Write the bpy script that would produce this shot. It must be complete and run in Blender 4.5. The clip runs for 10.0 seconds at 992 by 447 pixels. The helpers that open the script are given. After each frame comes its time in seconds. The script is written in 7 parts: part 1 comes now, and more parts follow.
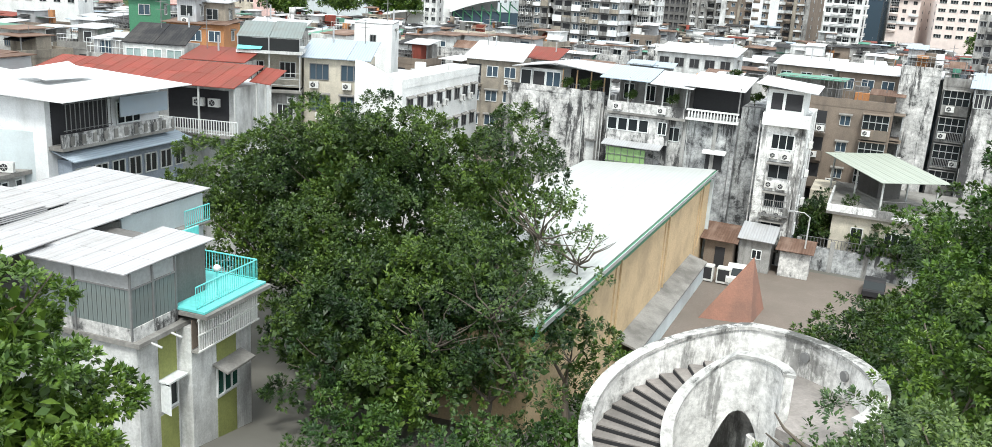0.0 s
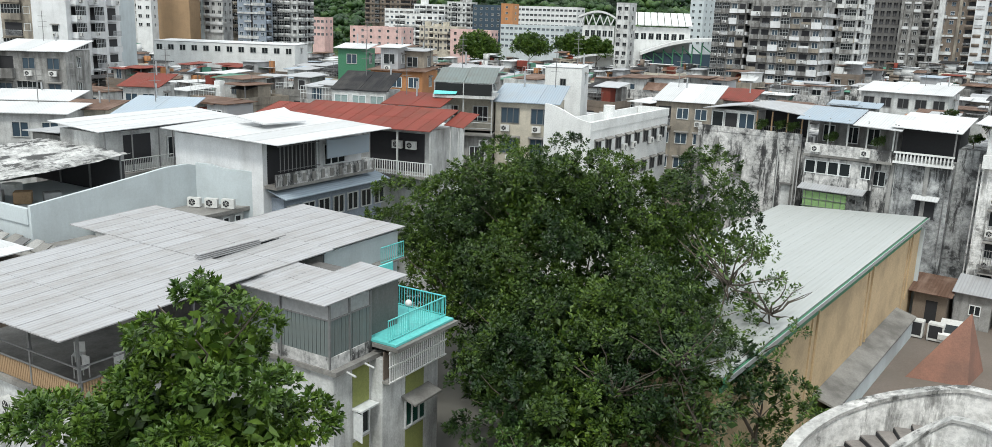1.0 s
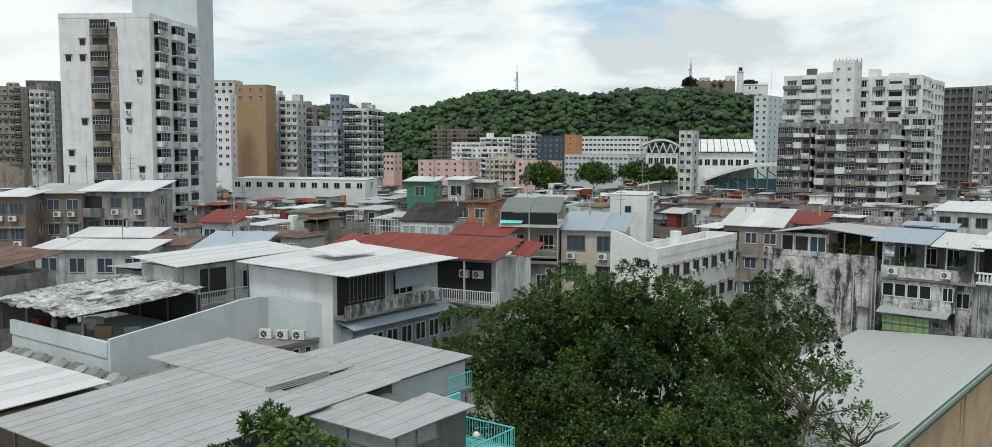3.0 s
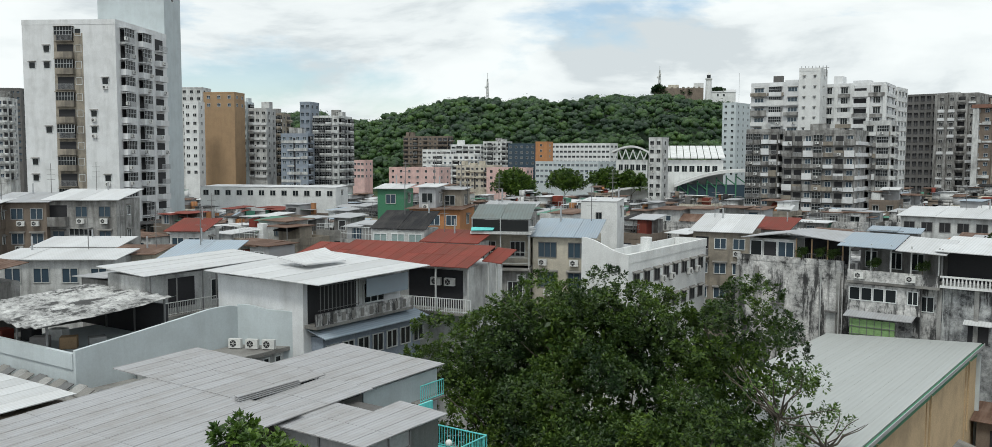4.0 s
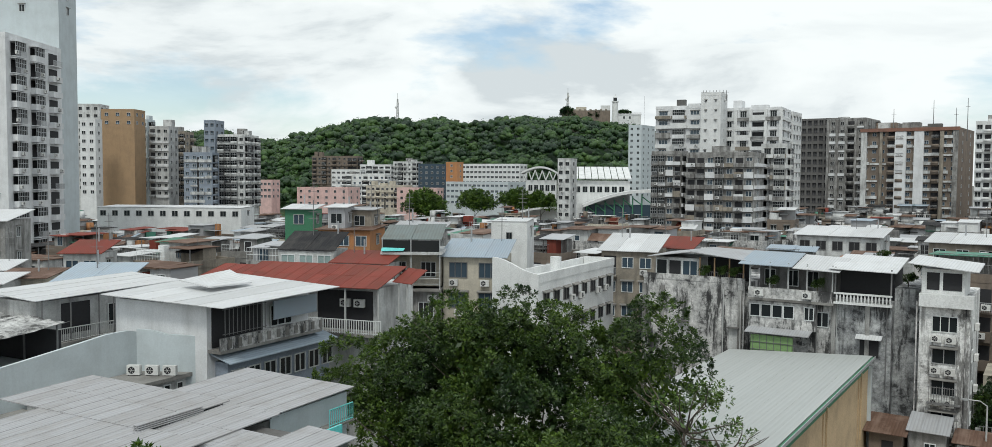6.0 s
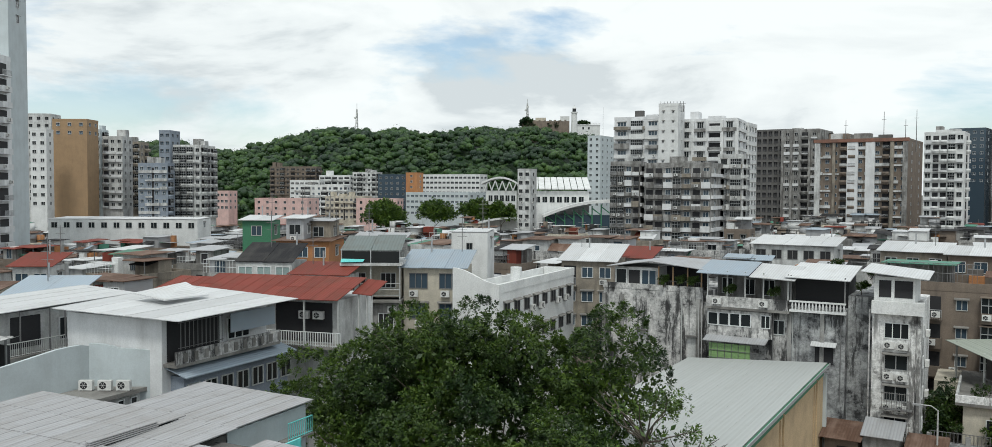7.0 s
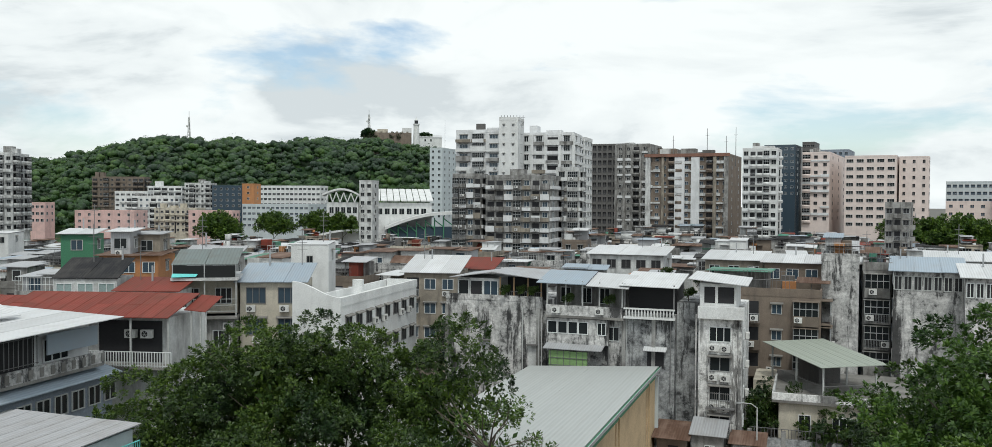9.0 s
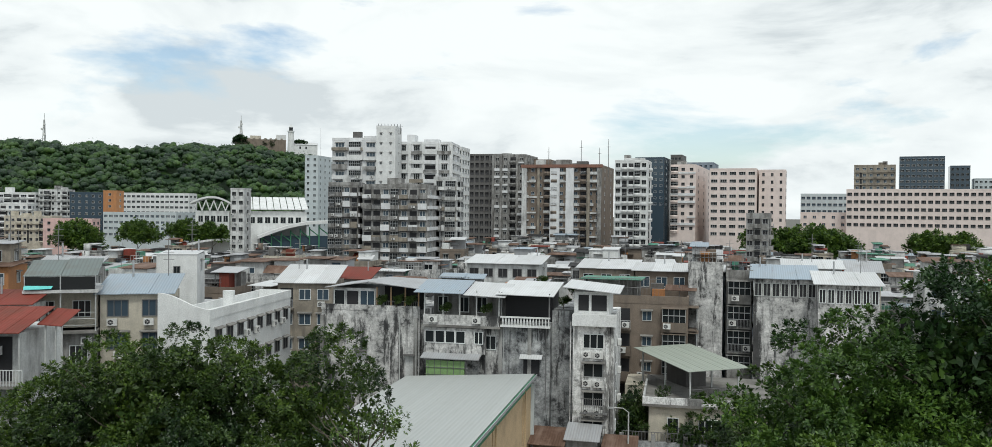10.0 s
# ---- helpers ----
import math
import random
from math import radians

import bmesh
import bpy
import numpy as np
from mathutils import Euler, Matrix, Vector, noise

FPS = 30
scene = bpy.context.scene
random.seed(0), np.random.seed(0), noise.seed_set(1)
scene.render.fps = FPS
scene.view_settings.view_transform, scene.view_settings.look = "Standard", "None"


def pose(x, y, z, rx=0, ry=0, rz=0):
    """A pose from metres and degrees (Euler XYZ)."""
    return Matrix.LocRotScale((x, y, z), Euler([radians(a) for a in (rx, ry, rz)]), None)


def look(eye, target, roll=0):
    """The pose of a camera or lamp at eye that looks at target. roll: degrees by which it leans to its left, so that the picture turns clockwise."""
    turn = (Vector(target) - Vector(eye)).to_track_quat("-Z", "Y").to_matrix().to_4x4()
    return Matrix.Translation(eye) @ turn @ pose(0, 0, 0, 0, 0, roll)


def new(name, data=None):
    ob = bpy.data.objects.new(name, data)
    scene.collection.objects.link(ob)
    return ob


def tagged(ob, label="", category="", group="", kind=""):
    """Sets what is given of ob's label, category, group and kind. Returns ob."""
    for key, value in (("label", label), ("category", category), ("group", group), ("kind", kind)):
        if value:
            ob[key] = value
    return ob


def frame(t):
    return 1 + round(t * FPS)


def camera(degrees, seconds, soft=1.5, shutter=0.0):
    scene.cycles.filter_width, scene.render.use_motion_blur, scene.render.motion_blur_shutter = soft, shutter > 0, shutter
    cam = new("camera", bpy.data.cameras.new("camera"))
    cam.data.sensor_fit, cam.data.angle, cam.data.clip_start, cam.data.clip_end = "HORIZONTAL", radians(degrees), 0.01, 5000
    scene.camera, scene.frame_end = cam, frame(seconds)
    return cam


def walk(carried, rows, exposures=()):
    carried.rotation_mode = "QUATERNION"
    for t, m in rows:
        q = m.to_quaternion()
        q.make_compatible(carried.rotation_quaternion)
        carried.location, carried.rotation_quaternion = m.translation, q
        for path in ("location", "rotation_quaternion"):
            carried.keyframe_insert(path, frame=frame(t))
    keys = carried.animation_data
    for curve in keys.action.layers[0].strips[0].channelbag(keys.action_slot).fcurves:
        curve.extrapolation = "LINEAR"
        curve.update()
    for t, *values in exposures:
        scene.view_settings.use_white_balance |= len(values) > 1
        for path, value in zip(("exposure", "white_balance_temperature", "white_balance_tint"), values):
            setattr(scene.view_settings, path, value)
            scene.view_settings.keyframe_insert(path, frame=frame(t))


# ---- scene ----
# ---------------------------------------------------------------- camera
EYE = 24.0
cam = camera(59.27, 10.0, soft=0.68)
ROWS = [  # seconds, bearing left of +y, pitch, roll
    (0.0, 23.23, -15.32, 3.72),
    (0.5, 31.42, -15.11, 2.61),
    (1.0, 35.89, -13.17, 1.97),
    (1.5, 35.60, -9.38, 1.49),
    (2.0, 37.58, -5.46, 0.89),
    (2.5, 40.79, -4.88, 0.40),
    (4.0, 38.60, -4.37, 0.20),
    (4.5, 36.79, -3.95, 0.27),
    (5.0, 33.64, -3.64, 0.49),
    (5.5, 32.92, -3.20, 0.39),
    (7.0, 30.12, -2.31, 0.28),
    (7.5, 26.79, -2.04, 0.25),
    (8.0, 25.57, -1.97, 0.44),
    (8.5, 23.88, -1.77, 0.28),
    (9.0, 19.80, -1.48, 0.34),
    (9.5, 16.23, -1.02, 0.44),
    (10.0, 11.77, -0.80, 0.61),
]


def aim(bearing, pitch, roll):
    b, p = radians(bearing), radians(pitch)
    way = Vector((-math.sin(b) * math.cos(p), math.cos(b) * math.cos(p), math.sin(p)))
    return look((0, 0, EYE), Vector((0, 0, EYE)) + way * 10, roll)


walk(cam, [(t, aim(b, p, r)) for t, b, p, r in ROWS],
     exposures=[(0.0, 1.15, 6300, 5), (0.5, 1.12, 6300, 5), (1.0, 0.5, 6300, 5), (1.5, 0.48, 6300, 5), (2.0, -0.12, 6300, 4), (2.5, -0.1, 6300, 4), (5.0, -0.06, 6300, 4), (10.0, -0.06, 6300, 4)])

# ---------------------------------------------------------------- sky and sun
SUN_AZ, SUN_EL = radians(200), radians(58)   # bearing left of +y, height
world = bpy.data.worlds.new("sky")
scene.world = world
world.use_nodes = True
wn, wl = world.node_tree.nodes, world.node_tree.links
wn.clear()
w_out = wn.new("ShaderNodeOutputWorld")
w_sky = wn.new("ShaderNodeTexSky")
w_sky.sky_type, w_sky.sun_disc = "NISHITA", False
w_sky.sun_elevation, w_sky.sun_rotation = SUN_EL, -SUN_AZ
w_bg = wn.new("ShaderNodeBackground")
w_bg.inputs[1].default_value = 0.14
w_cloud = wn.new("ShaderNodeBackground")
w_mix = wn.new("ShaderNodeMixShader")
w_tc = wn.new("ShaderNodeTexCoord")
w_map = wn.new("ShaderNodeMapping")
w_map.inputs["Scale"].default_value = (1.0, 1.0, 3.2)
w_big = wn.new("ShaderNodeTexNoise")
w_big.inputs["Scale"].default_value, w_big.inputs["Detail"].default_value = 2.6, 9
w_big.inputs["Roughness"].default_value = 0.55
w_big.inputs["Distortion"].default_value = 0.25
w_cov = wn.new("ShaderNodeValToRGB")
w_cov.color_ramp.elements[0].position, w_cov.color_ramp.elements[0].color = 0.37, (0.2, 0.2, 0.2, 1)
w_cov.color_ramp.elements[1].position, w_cov.color_ramp.elements[1].color = 0.45, (1, 1, 1, 1)
w_shade = wn.new("ShaderNodeTexNoise")
w_shade.inputs["Scale"].default_value, w_shade.inputs["Detail"].default_value = 3.6, 12
w_shade.inputs["Roughness"].default_value = 0.56
w_shade.inputs["Distortion"].default_value = 0.35
w_col = wn.new("ShaderNodeValToRGB")
w_col.color_ramp.elements[0].position, w_col.color_ramp.elements[0].color = 0.40, (0.70, 0.725, 0.75, 1)
w_col.color_ramp.elements[1].position, w_col.color_ramp.elements[1].color = 0.565, (1.0, 1.0, 1.0, 1)
mid = w_col.color_ramp.elements.new(0.47)
mid.color = (0.90, 0.91, 0.92, 1)
wl.new(w_tc.outputs["Generated"], w_map.inputs["Vector"])
wl.new(w_map.outputs[0], w_big.inputs["Vector"])
wl.new(w_map.outputs[0], w_shade.inputs["Vector"])
wl.new(w_big.outputs["Fac"], w_cov.inputs[0])
wl.new(w_shade.outputs["Fac"], w_col.inputs[0])
wl.new(w_sky.outputs[0], w_bg.inputs[0])
wl.new(w_col.outputs[0], w_cloud.inputs[0])
wl.new(w_cov.outputs[0], w_mix.inputs[0])
wl.new(w_bg.outputs[0], w_mix.inputs[1])
wl.new(w_cloud.outputs[0], w_mix.inputs[2])
wl.new(w_mix.outputs[0], w_out.inputs[0])
w_cloud.inputs[1].default_value = 1.04

sun = new("sun", bpy.data.lights.new("sun", "SUN"))
sun.data.energy, sun.data.angle, sun.data.color = 1.7, radians(12), (1.0, 0.96, 0.9)
sun.matrix_world = look((-math.sin(SUN_AZ) * math.cos(SUN_EL) * 100, math.cos(SUN_AZ) * math.cos(SUN_EL) * 100, math.sin(SUN_EL) * 100), (0, 0, 0))


# ---------------------------------------------------------------- materials
def ramp(nt, fac, stops):
    r = nt.nodes.new("ShaderNodeValToRGB")
    while len(r.color_ramp.elements) < len(stops):
        r.color_ramp.elements.new(0.5)
    for e, (p, c) in zip(r.color_ramp.elements, stops):
        e.position, e.color = p, (*c, 1) if len(c) == 3 else c
    nt.links.new(fac, r.inputs[0])
    return r.outputs[0]


def blend(nt, kind, fac, a, b):
    m = nt.nodes.new("ShaderNodeMix")
    m.data_type, m.blend_type = "RGBA", kind
    for sock, v in ((m.inputs[0], fac), (m.inputs[6], a), (m.inputs[7], b)):
        if hasattr(v, "is_linked"):
            nt.links.new(v, sock)
        else:
            sock.default_value = v if isinstance(v, (int, float)) else (*v, 1)
    return m.outputs[2]


def noise_tex(nt, vec, scale, detail=5, rough=0.55):
    n = nt.nodes.new("ShaderNodeTexNoise")
    n.inputs["Scale"].default_value, n.inputs["Detail"].default_value, n.inputs["Roughness"].default_value = scale, detail, rough
    nt.links.new(vec, n.inputs["Vector"])
    return n.outputs["Fac"]


def stretch(nt, vec, sx, sy, sz):
    m = nt.nodes.new("ShaderNodeMapping")
    m.inputs["Scale"].default_value = (sx, sy, sz)
    nt.links.new(vec, m.inputs["Vector"])
    return m.outputs[0]


def fresh(name, rough=0.7, metal=0.0):
    m = bpy.data.materials.new(name)
    m.use_nodes = True
    nt = m.node_tree
    b = nt.nodes["Principled BSDF"]
    b.inputs["Roughness"].default_value, b.inputs["Metallic"].default_value = rough, metal
    tc = nt.nodes.new("ShaderNodeTexCoord")
    return m, nt, b, tc.outputs["Object"]


def bump(nt, b, height, strength=0.3, dist=0.02):
    n = nt.nodes.new("ShaderNodeBump")
    n.inputs["Strength"].default_value, n.inputs["Distance"].default_value = strength, dist
    nt.links.new(height, n.inputs["Height"])
    nt.links.new(n.outputs[0], b.inputs["Normal"])


def tint_by_object(nt, col, amount=0.25):
    oi = nt.nodes.new("ShaderNodeObjectInfo")
    v = ramp(nt, oi.outputs["Random"], [(0, (1 - amount,) * 3), (1, (1 + amount * 0.4,) * 3)])
    return blend(nt, "MULTIPLY", 1.0, col, v)


def m_plaster(name, col, dirt=(0.06, 0.055, 0.05), streak=0.5, patch=0.4, rough=0.85, vary=0.0, grit=0.22):
    """Painted render with rain streaks and mould patches."""
    m, nt, b, oc = fresh(name, rough)
    col = tuple(0.84 * v for v in col)
    streaks = noise_tex(nt, stretch(nt, oc, 0.8, 0.8, 0.13), 1.0, 9, 0.68)
    patches = noise_tex(nt, oc, 0.35, 8, 0.62)
    grain = noise_tex(nt, oc, 9.0, 6, 0.7)
    s = ramp(nt, streaks, [(0.47, (0, 0, 0)), (0.62 + 0.2 * (1 - streak), (streak,) * 3)])
    p = ramp(nt, patches, [(0.44, (0, 0, 0)), (0.62, (patch,) * 3)])
    both = blend(nt, "SCREEN", 1.0, s, p)
    g = ramp(nt, grain, [(0.34, (1 - grit,) * 3), (0.64, (1.04,) * 3)])
    base = blend(nt, "MULTIPLY", 1.0, col, g)
    if vary:
        base = tint_by_object(nt, base, vary)
    nt.links.new(blend(nt, "MIX", both, base, dirt), b.inputs["Base Color"])
    bump(nt, b, grain, 0.25, 0.01)
    return m


def m_mould(name, pale, grey, black, amount=1.0):
    """Bare render eaten by black mould: pale patches, grey film, broad black runs with ragged edges."""
    m, nt, b, oc = fresh(name, 0.9)
    blot = noise_tex(nt, oc, 0.5, 10, 0.72)
    fine = noise_tex(nt, oc, 3.2, 9, 0.75)
    runs = noise_tex(nt, stretch(nt, oc, 0.42, 0.42, 0.075), 1.0, 10, 0.74)
    where = noise_tex(nt, stretch(nt, oc, 1.0, 1.0, 0.6), 0.33, 5, 0.6)
    drips = noise_tex(nt, stretch(nt, oc, 2.2, 2.2, 0.16), 1.0, 8, 0.7)
    peel = noise_tex(nt, stretch(nt, oc, 1.0, 1.0, 0.55), 0.9, 10, 0.78)
    base = blend(nt, "MIX", ramp(nt, blot, [(0.40, (0, 0, 0)), (0.60, (1, 1, 1))]), pale, grey)
    base = blend(nt, "MULTIPLY", 1.0, base, ramp(nt, fine, [(0.34, (0.55,) * 3), (0.58, (1.1,) * 3)]))
    dark = blend(nt, "MULTIPLY", 1.0, ramp(nt, drips, [(0.50, (0, 0, 0)), (0.62, (0.75 * amount,) * 3)]), ramp(nt, where, [(0.45, (0, 0, 0)), (0.56, (1, 1, 1))]))
    dark = blend(nt, "SCREEN", 1.0, dark, ramp(nt, runs, [(0.53, (0, 0, 0)), (0.575, (0.92 * amount,) * 3)]))
    dark = blend(nt, "SCREEN", 1.0, dark, ramp(nt, blot, [(0.56, (0, 0, 0)), (0.61, (0.8 * amount,) * 3)]))
    base = blend(nt, "MIX", dark, base, black)
    base = blend(nt, "MIX", ramp(nt, peel, [(0.625, (0, 0, 0)), (0.65, (0.8,) * 3)]), base, pale)
    nt.links.new(base, b.inputs["Base Color"])
    bump(nt, b, fine, 0.4, 0.02)
    return m


def m_sheet(name, col, rib=0.25, along="x", wear=(0.2, 0.1, 0.05), worn=0.3, rough=0.6, metal=0.0, vary=0.15, rib_shade=0.86):
    """Ribbed roofing sheet, ribs every rib metres, with dirt and rust."""
    m, nt, b, oc = fresh(name, rough, metal)
    col = tuple(0.82 * v for v in col)
    w = nt.nodes.new("ShaderNodeTexWave")
    w.wave_type, w.bands_direction, w.wave_profile = "BANDS", "X" if along == "x" else "Y", "SIN"
    w.inputs["Scale"].default_value = 0.314 / rib
    nt.links.new(oc, w.inputs["Vector"])
    sx, sy = (1.6, 0.12) if along == "x" else (0.12, 1.6)
    streaks = noise_tex(nt, stretch(nt, oc, sx, sy, 1.0), 1.0, 6, 0.6)
    patches = noise_tex(nt, oc, 0.5, 8, 0.65)
    f = blend(nt, "SCREEN", 1.0, ramp(nt, streaks, [(0.45, (0, 0, 0)), (0.75, (worn,) * 3)]), ramp(nt, patches, [(0.48, (0, 0, 0)), (0.72, (worn,) * 3)]))
    base = blend(nt, "MULTIPLY", 1.0, col, ramp(nt, w.outputs["Fac"], [(0.0, (rib_shade,) * 3), (0.5, (1, 1, 1))]))
    if vary:
        base = tint_by_object(nt, base, vary)
    nt.links.new(blend(nt, "MIX", f, base, wear), b.inputs["Base Color"])
    b.inputs["Specular IOR Level"].default_value = 0.18 if max(col) < 0.3 else 0.4
    bump(nt, b, w.outputs["Fac"], 0.4, 0.03)
    return m


def m_plain(name, col, rough=0.6, metal=0.0, vary=0.12, grain=6.0):
    m, nt, b, oc = fresh(name, rough, metal)
    g = noise_tex(nt, oc, grain, 5)
    base = blend(nt, "MULTIPLY", 1.0, col, ramp(nt, g, [(0.3, (0.82,) * 3), (0.7, (1.06,) * 3)]))
    if vary:
        base = tint_by_object(nt, base, vary)
    nt.links.new(base, b.inputs["Base Color"])
    return m


def m_leaf(name, dark, light, rough=0.5, scale=0.45, low=(0.6, 0.72, 0.7), high=(1.3, 1.2, 0.85), mottle=0.0):
    m, nt, b, oc = fresh(name, rough)
    geo = nt.nodes.new("ShaderNodeNewGeometry")
    big = noise_tex(nt, oc, scale, 4)
    col = ramp(nt, geo.outputs["Random Per Island"], [(0.0, dark), (1.0, light)])
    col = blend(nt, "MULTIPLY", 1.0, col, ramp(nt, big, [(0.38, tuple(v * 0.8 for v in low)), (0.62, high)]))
    if mottle:   # sprays of leaves too small to build, shade of their gaps darkened into the colour
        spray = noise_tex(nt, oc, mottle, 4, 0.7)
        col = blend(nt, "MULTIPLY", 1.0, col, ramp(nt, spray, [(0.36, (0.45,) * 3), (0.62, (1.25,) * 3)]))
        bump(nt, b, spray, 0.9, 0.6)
    nt.links.new(col, b.inputs["Base Color"])
    tr = nt.nodes.new("ShaderNodeBsdfTranslucent")
    nt.links.new(col, tr.inputs[0])
    mx = nt.nodes.new("ShaderNodeMixShader")
    mx.inputs[0].default_value = 0.16
    out = nt.nodes["Material Output"]
    nt.links.new(b.outputs[0], mx.inputs[1])
    nt.links.new(tr.outputs[0], mx.inputs[2])
    nt.links.new(mx.outputs[0], out.inputs[0])
    return m


M = {}
M["white"] = m_plaster("white_paint", (0.80, 0.81, 0.80), streak=0.6, patch=0.4, vary=0.12)
M["clean"] = m_plaster("clean_white_paint", (0.90, 0.91, 0.90), streak=0.2, patch=0.15)
M["tower"] = m_plaster("tower_white_paint", (0.86, 0.87, 0.88), dirt=(0.3, 0.3, 0.29), streak=0.35, patch=0.25, grit=0.1)
M["cream"] = m_plaster("cream_paint", (0.74, 0.68, 0.56), streak=0.4, patch=0.3, vary=0.1)
M["beige"] = m_plaster("beige_tiles", (0.42, 0.37, 0.30), streak=0.7, patch=0.45, vary=0.15)
M["brown"] = m_plaster("brown_tiles", (0.27, 0.215, 0.17), streak=0.5, patch=0.35, vary=0.12)
M["tan"] = m_plaster("tan_tiles", (0.45, 0.30, 0.17), streak=0.2, patch=0.15)
M["grey"] = m_plaster("grey_render", (0.46, 0.455, 0.44), streak=0.85, patch=0.65, vary=0.15)
M["mould"] = m_mould("mouldy_render", (0.68, 0.67, 0.655), (0.29, 0.29, 0.285), (0.028, 0.028, 0.029))
M["moulddark"] = m_mould("dark_mouldy_render", (0.48, 0.49, 0.49), (0.14, 0.145, 0.15), (0.028, 0.028, 0.03))
M["peelwhite"] = m_mould("peeling_white_paint", (0.80, 0.80, 0.79), (0.62, 0.62, 0.61), (0.07, 0.068, 0.065), 0.85)
M["darkgrey"] = m_plaster("dark_concrete", (0.17, 0.165, 0.16), streak=0.5, patch=0.4)
M["blueg"] = m_plaster("blue_grey_tiles", (0.32, 0.37, 0.44), streak=0.2, patch=0.2)
M["pink"] = m_plaster("pink_paint", (0.84, 0.58, 0.54), streak=0.25, patch=0.2)
M["pinkw"] = m_plaster("pale_pink_tiles", (0.86, 0.74, 0.69), streak=0.12, patch=0.12, grit=0.08)
M["orange"] = m_plaster("orange_paint", (0.55, 0.25, 0.10), streak=0.3, patch=0.2)
M["yellow"] = m_plaster("yellow_paint", (0.68, 0.51, 0.31), streak=0.1, patch=0.25)
M["palegrey"] = m_plaster("pale_grey_paint", (0.60, 0.66, 0.68), dirt=(0.16, 0.16, 0.155), streak=0.2, patch=0.15, grit=0.06)
M["olive"] = m_plaster("olive_green_panel", (0.30, 0.33, 0.10), streak=0.2, patch=0.2)
M["leafgreen"] = m_plain("pale_green_netting", (0.26, 0.42, 0.17), 0.7)
M["teal"] = m_plain("turquoise_paint", (0.16, 0.62, 0.60), 0.5)
M["s_white"] = m_sheet("white_sheet", (0.74, 0.75, 0.76), worn=0.2, wear=(0.3, 0.28, 0.25))
M["s_grey"] = m_sheet("grey_sheet", (0.50, 0.51, 0.53), worn=0.35, wear=(0.22, 0.2, 0.18))
M["s_near"] = m_sheet("dull_grey_sheet", (0.46, 0.46, 0.475), rib=0.24, worn=0.6, wear=(0.25, 0.235, 0.22), vary=0.04)
M["s_blue"] = m_sheet("blue_grey_sheet", (0.40, 0.48, 0.56), worn=0.3, wear=(0.3, 0.3, 0.3))
M["s_red"] = m_sheet("rusty_red_sheet", (0.27, 0.062, 0.045), worn=0.6, wear=(0.12, 0.05, 0.035), rough=0.7)
M["s_dark"] = m_sheet("black_sheet", (0.03, 0.03, 0.033), worn=0.3, rough=0.85, wear=(0.12, 0.11, 0.1))
M["s_brown"] = m_sheet("rusted_sheet", (0.15, 0.09, 0.065), worn=0.6, wear=(0.28, 0.2, 0.16), rough=0.8)
M["s_green"] = m_sheet("green_sheet", (0.10, 0.30, 0.22), worn=0.3)
M["s_hall"] = m_sheet("hall_sheet", (0.50, 0.52, 0.51), rib=0.35, worn=0.16, wear=(0.34, 0.34, 0.32), vary=0.03, rib_shade=0.95)
M["s_fence"] = m_sheet("grey_green_sheet", (0.20, 0.235, 0.23), rib=0.3, worn=0.35, wear=(0.12, 0.10, 0.08), vary=0)
M["concrete"] = m_plaster("roof_concrete", (0.33, 0.32, 0.30), streak=0.4, patch=0.6, vary=0.15)
M["asphalt"] = m_plain("asphalt", (0.055, 0.055, 0.055), 0.9)
M["court"] = m_plaster("courtyard_concrete", (0.20, 0.165, 0.14), dirt=(0.13, 0.11, 0.09), streak=0.5, patch=0.7)
M["frame"] = m_plain("white_window_frame", (0.7, 0.72, 0.72), 0.5)
M["alu"] = m_plain("aluminium", (0.45, 0.46, 0.47), 0.45, 0.4)
M["steel"] = m_plain("weathered_steel", (0.20, 0.20, 0.20), 0.6, 0.3)
# near black of tyres, doors and fans, and of shade painted in openings
M["dark"] = m_plain("black_parts_and_shade", (0.025, 0.025, 0.028), 0.8)
M["acwhite"] = m_plain("ac_casing", (0.68, 0.68, 0.66), 0.5)
M["rail"] = m_plain("painted_rail", (0.5, 0.51, 0.5), 0.5)
M["pyr"] = m_plaster("red_brown_roof_paint", (0.31, 0.155, 0.11), streak=0.3, patch=0.3)
M["greenp"] = m_plain("green_paint", (0.06, 0.22, 0.12), 0.6)
M["cloth"] = m_plain("cloth", (0.35, 0.33, 0.32), 0.9, vary=0.5)
M["bark"] = m_plain("bark", (0.12, 0.10, 0.08), 0.9, grain=3)
M["leaf"] = m_leaf("dark_leaves", (0.018, 0.046, 0.010), (0.062, 0.112, 0.019), scale=0.22, low=(0.45, 0.6, 0.7), high=(1.9, 1.65, 1.0))
M["leaf_m"] = m_leaf("green_leaves", (0.022, 0.062, 0.012), (0.064, 0.130, 0.024), scale=0.26, low=(0.45, 0.6, 0.65), high=(1.8, 1.55, 0.95))
M["leaf_b"] = m_leaf("bright_leaves", (0.034, 0.080, 0.011), (0.120, 0.204, 0.032))
M["leaf_p"] = m_leaf("pale_fine_leaves", (0.050, 0.100, 0.030), (0.16, 0.23, 0.085))
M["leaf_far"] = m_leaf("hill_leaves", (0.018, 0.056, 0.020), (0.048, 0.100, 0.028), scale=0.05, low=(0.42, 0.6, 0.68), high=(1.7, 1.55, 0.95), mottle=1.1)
M["ground"] = m_plain("ground_earth", (0.13, 0.125, 0.11), 0.95, vary=0, grain=0.2)
gm, gnt, gb, _ = fresh("window_glass", 0.2)
gb.inputs["Base Color"].default_value = (0.018, 0.022, 0.024, 1)
gb.inputs["Specular IOR Level"].default_value = 0.3
M["glass"] = gm
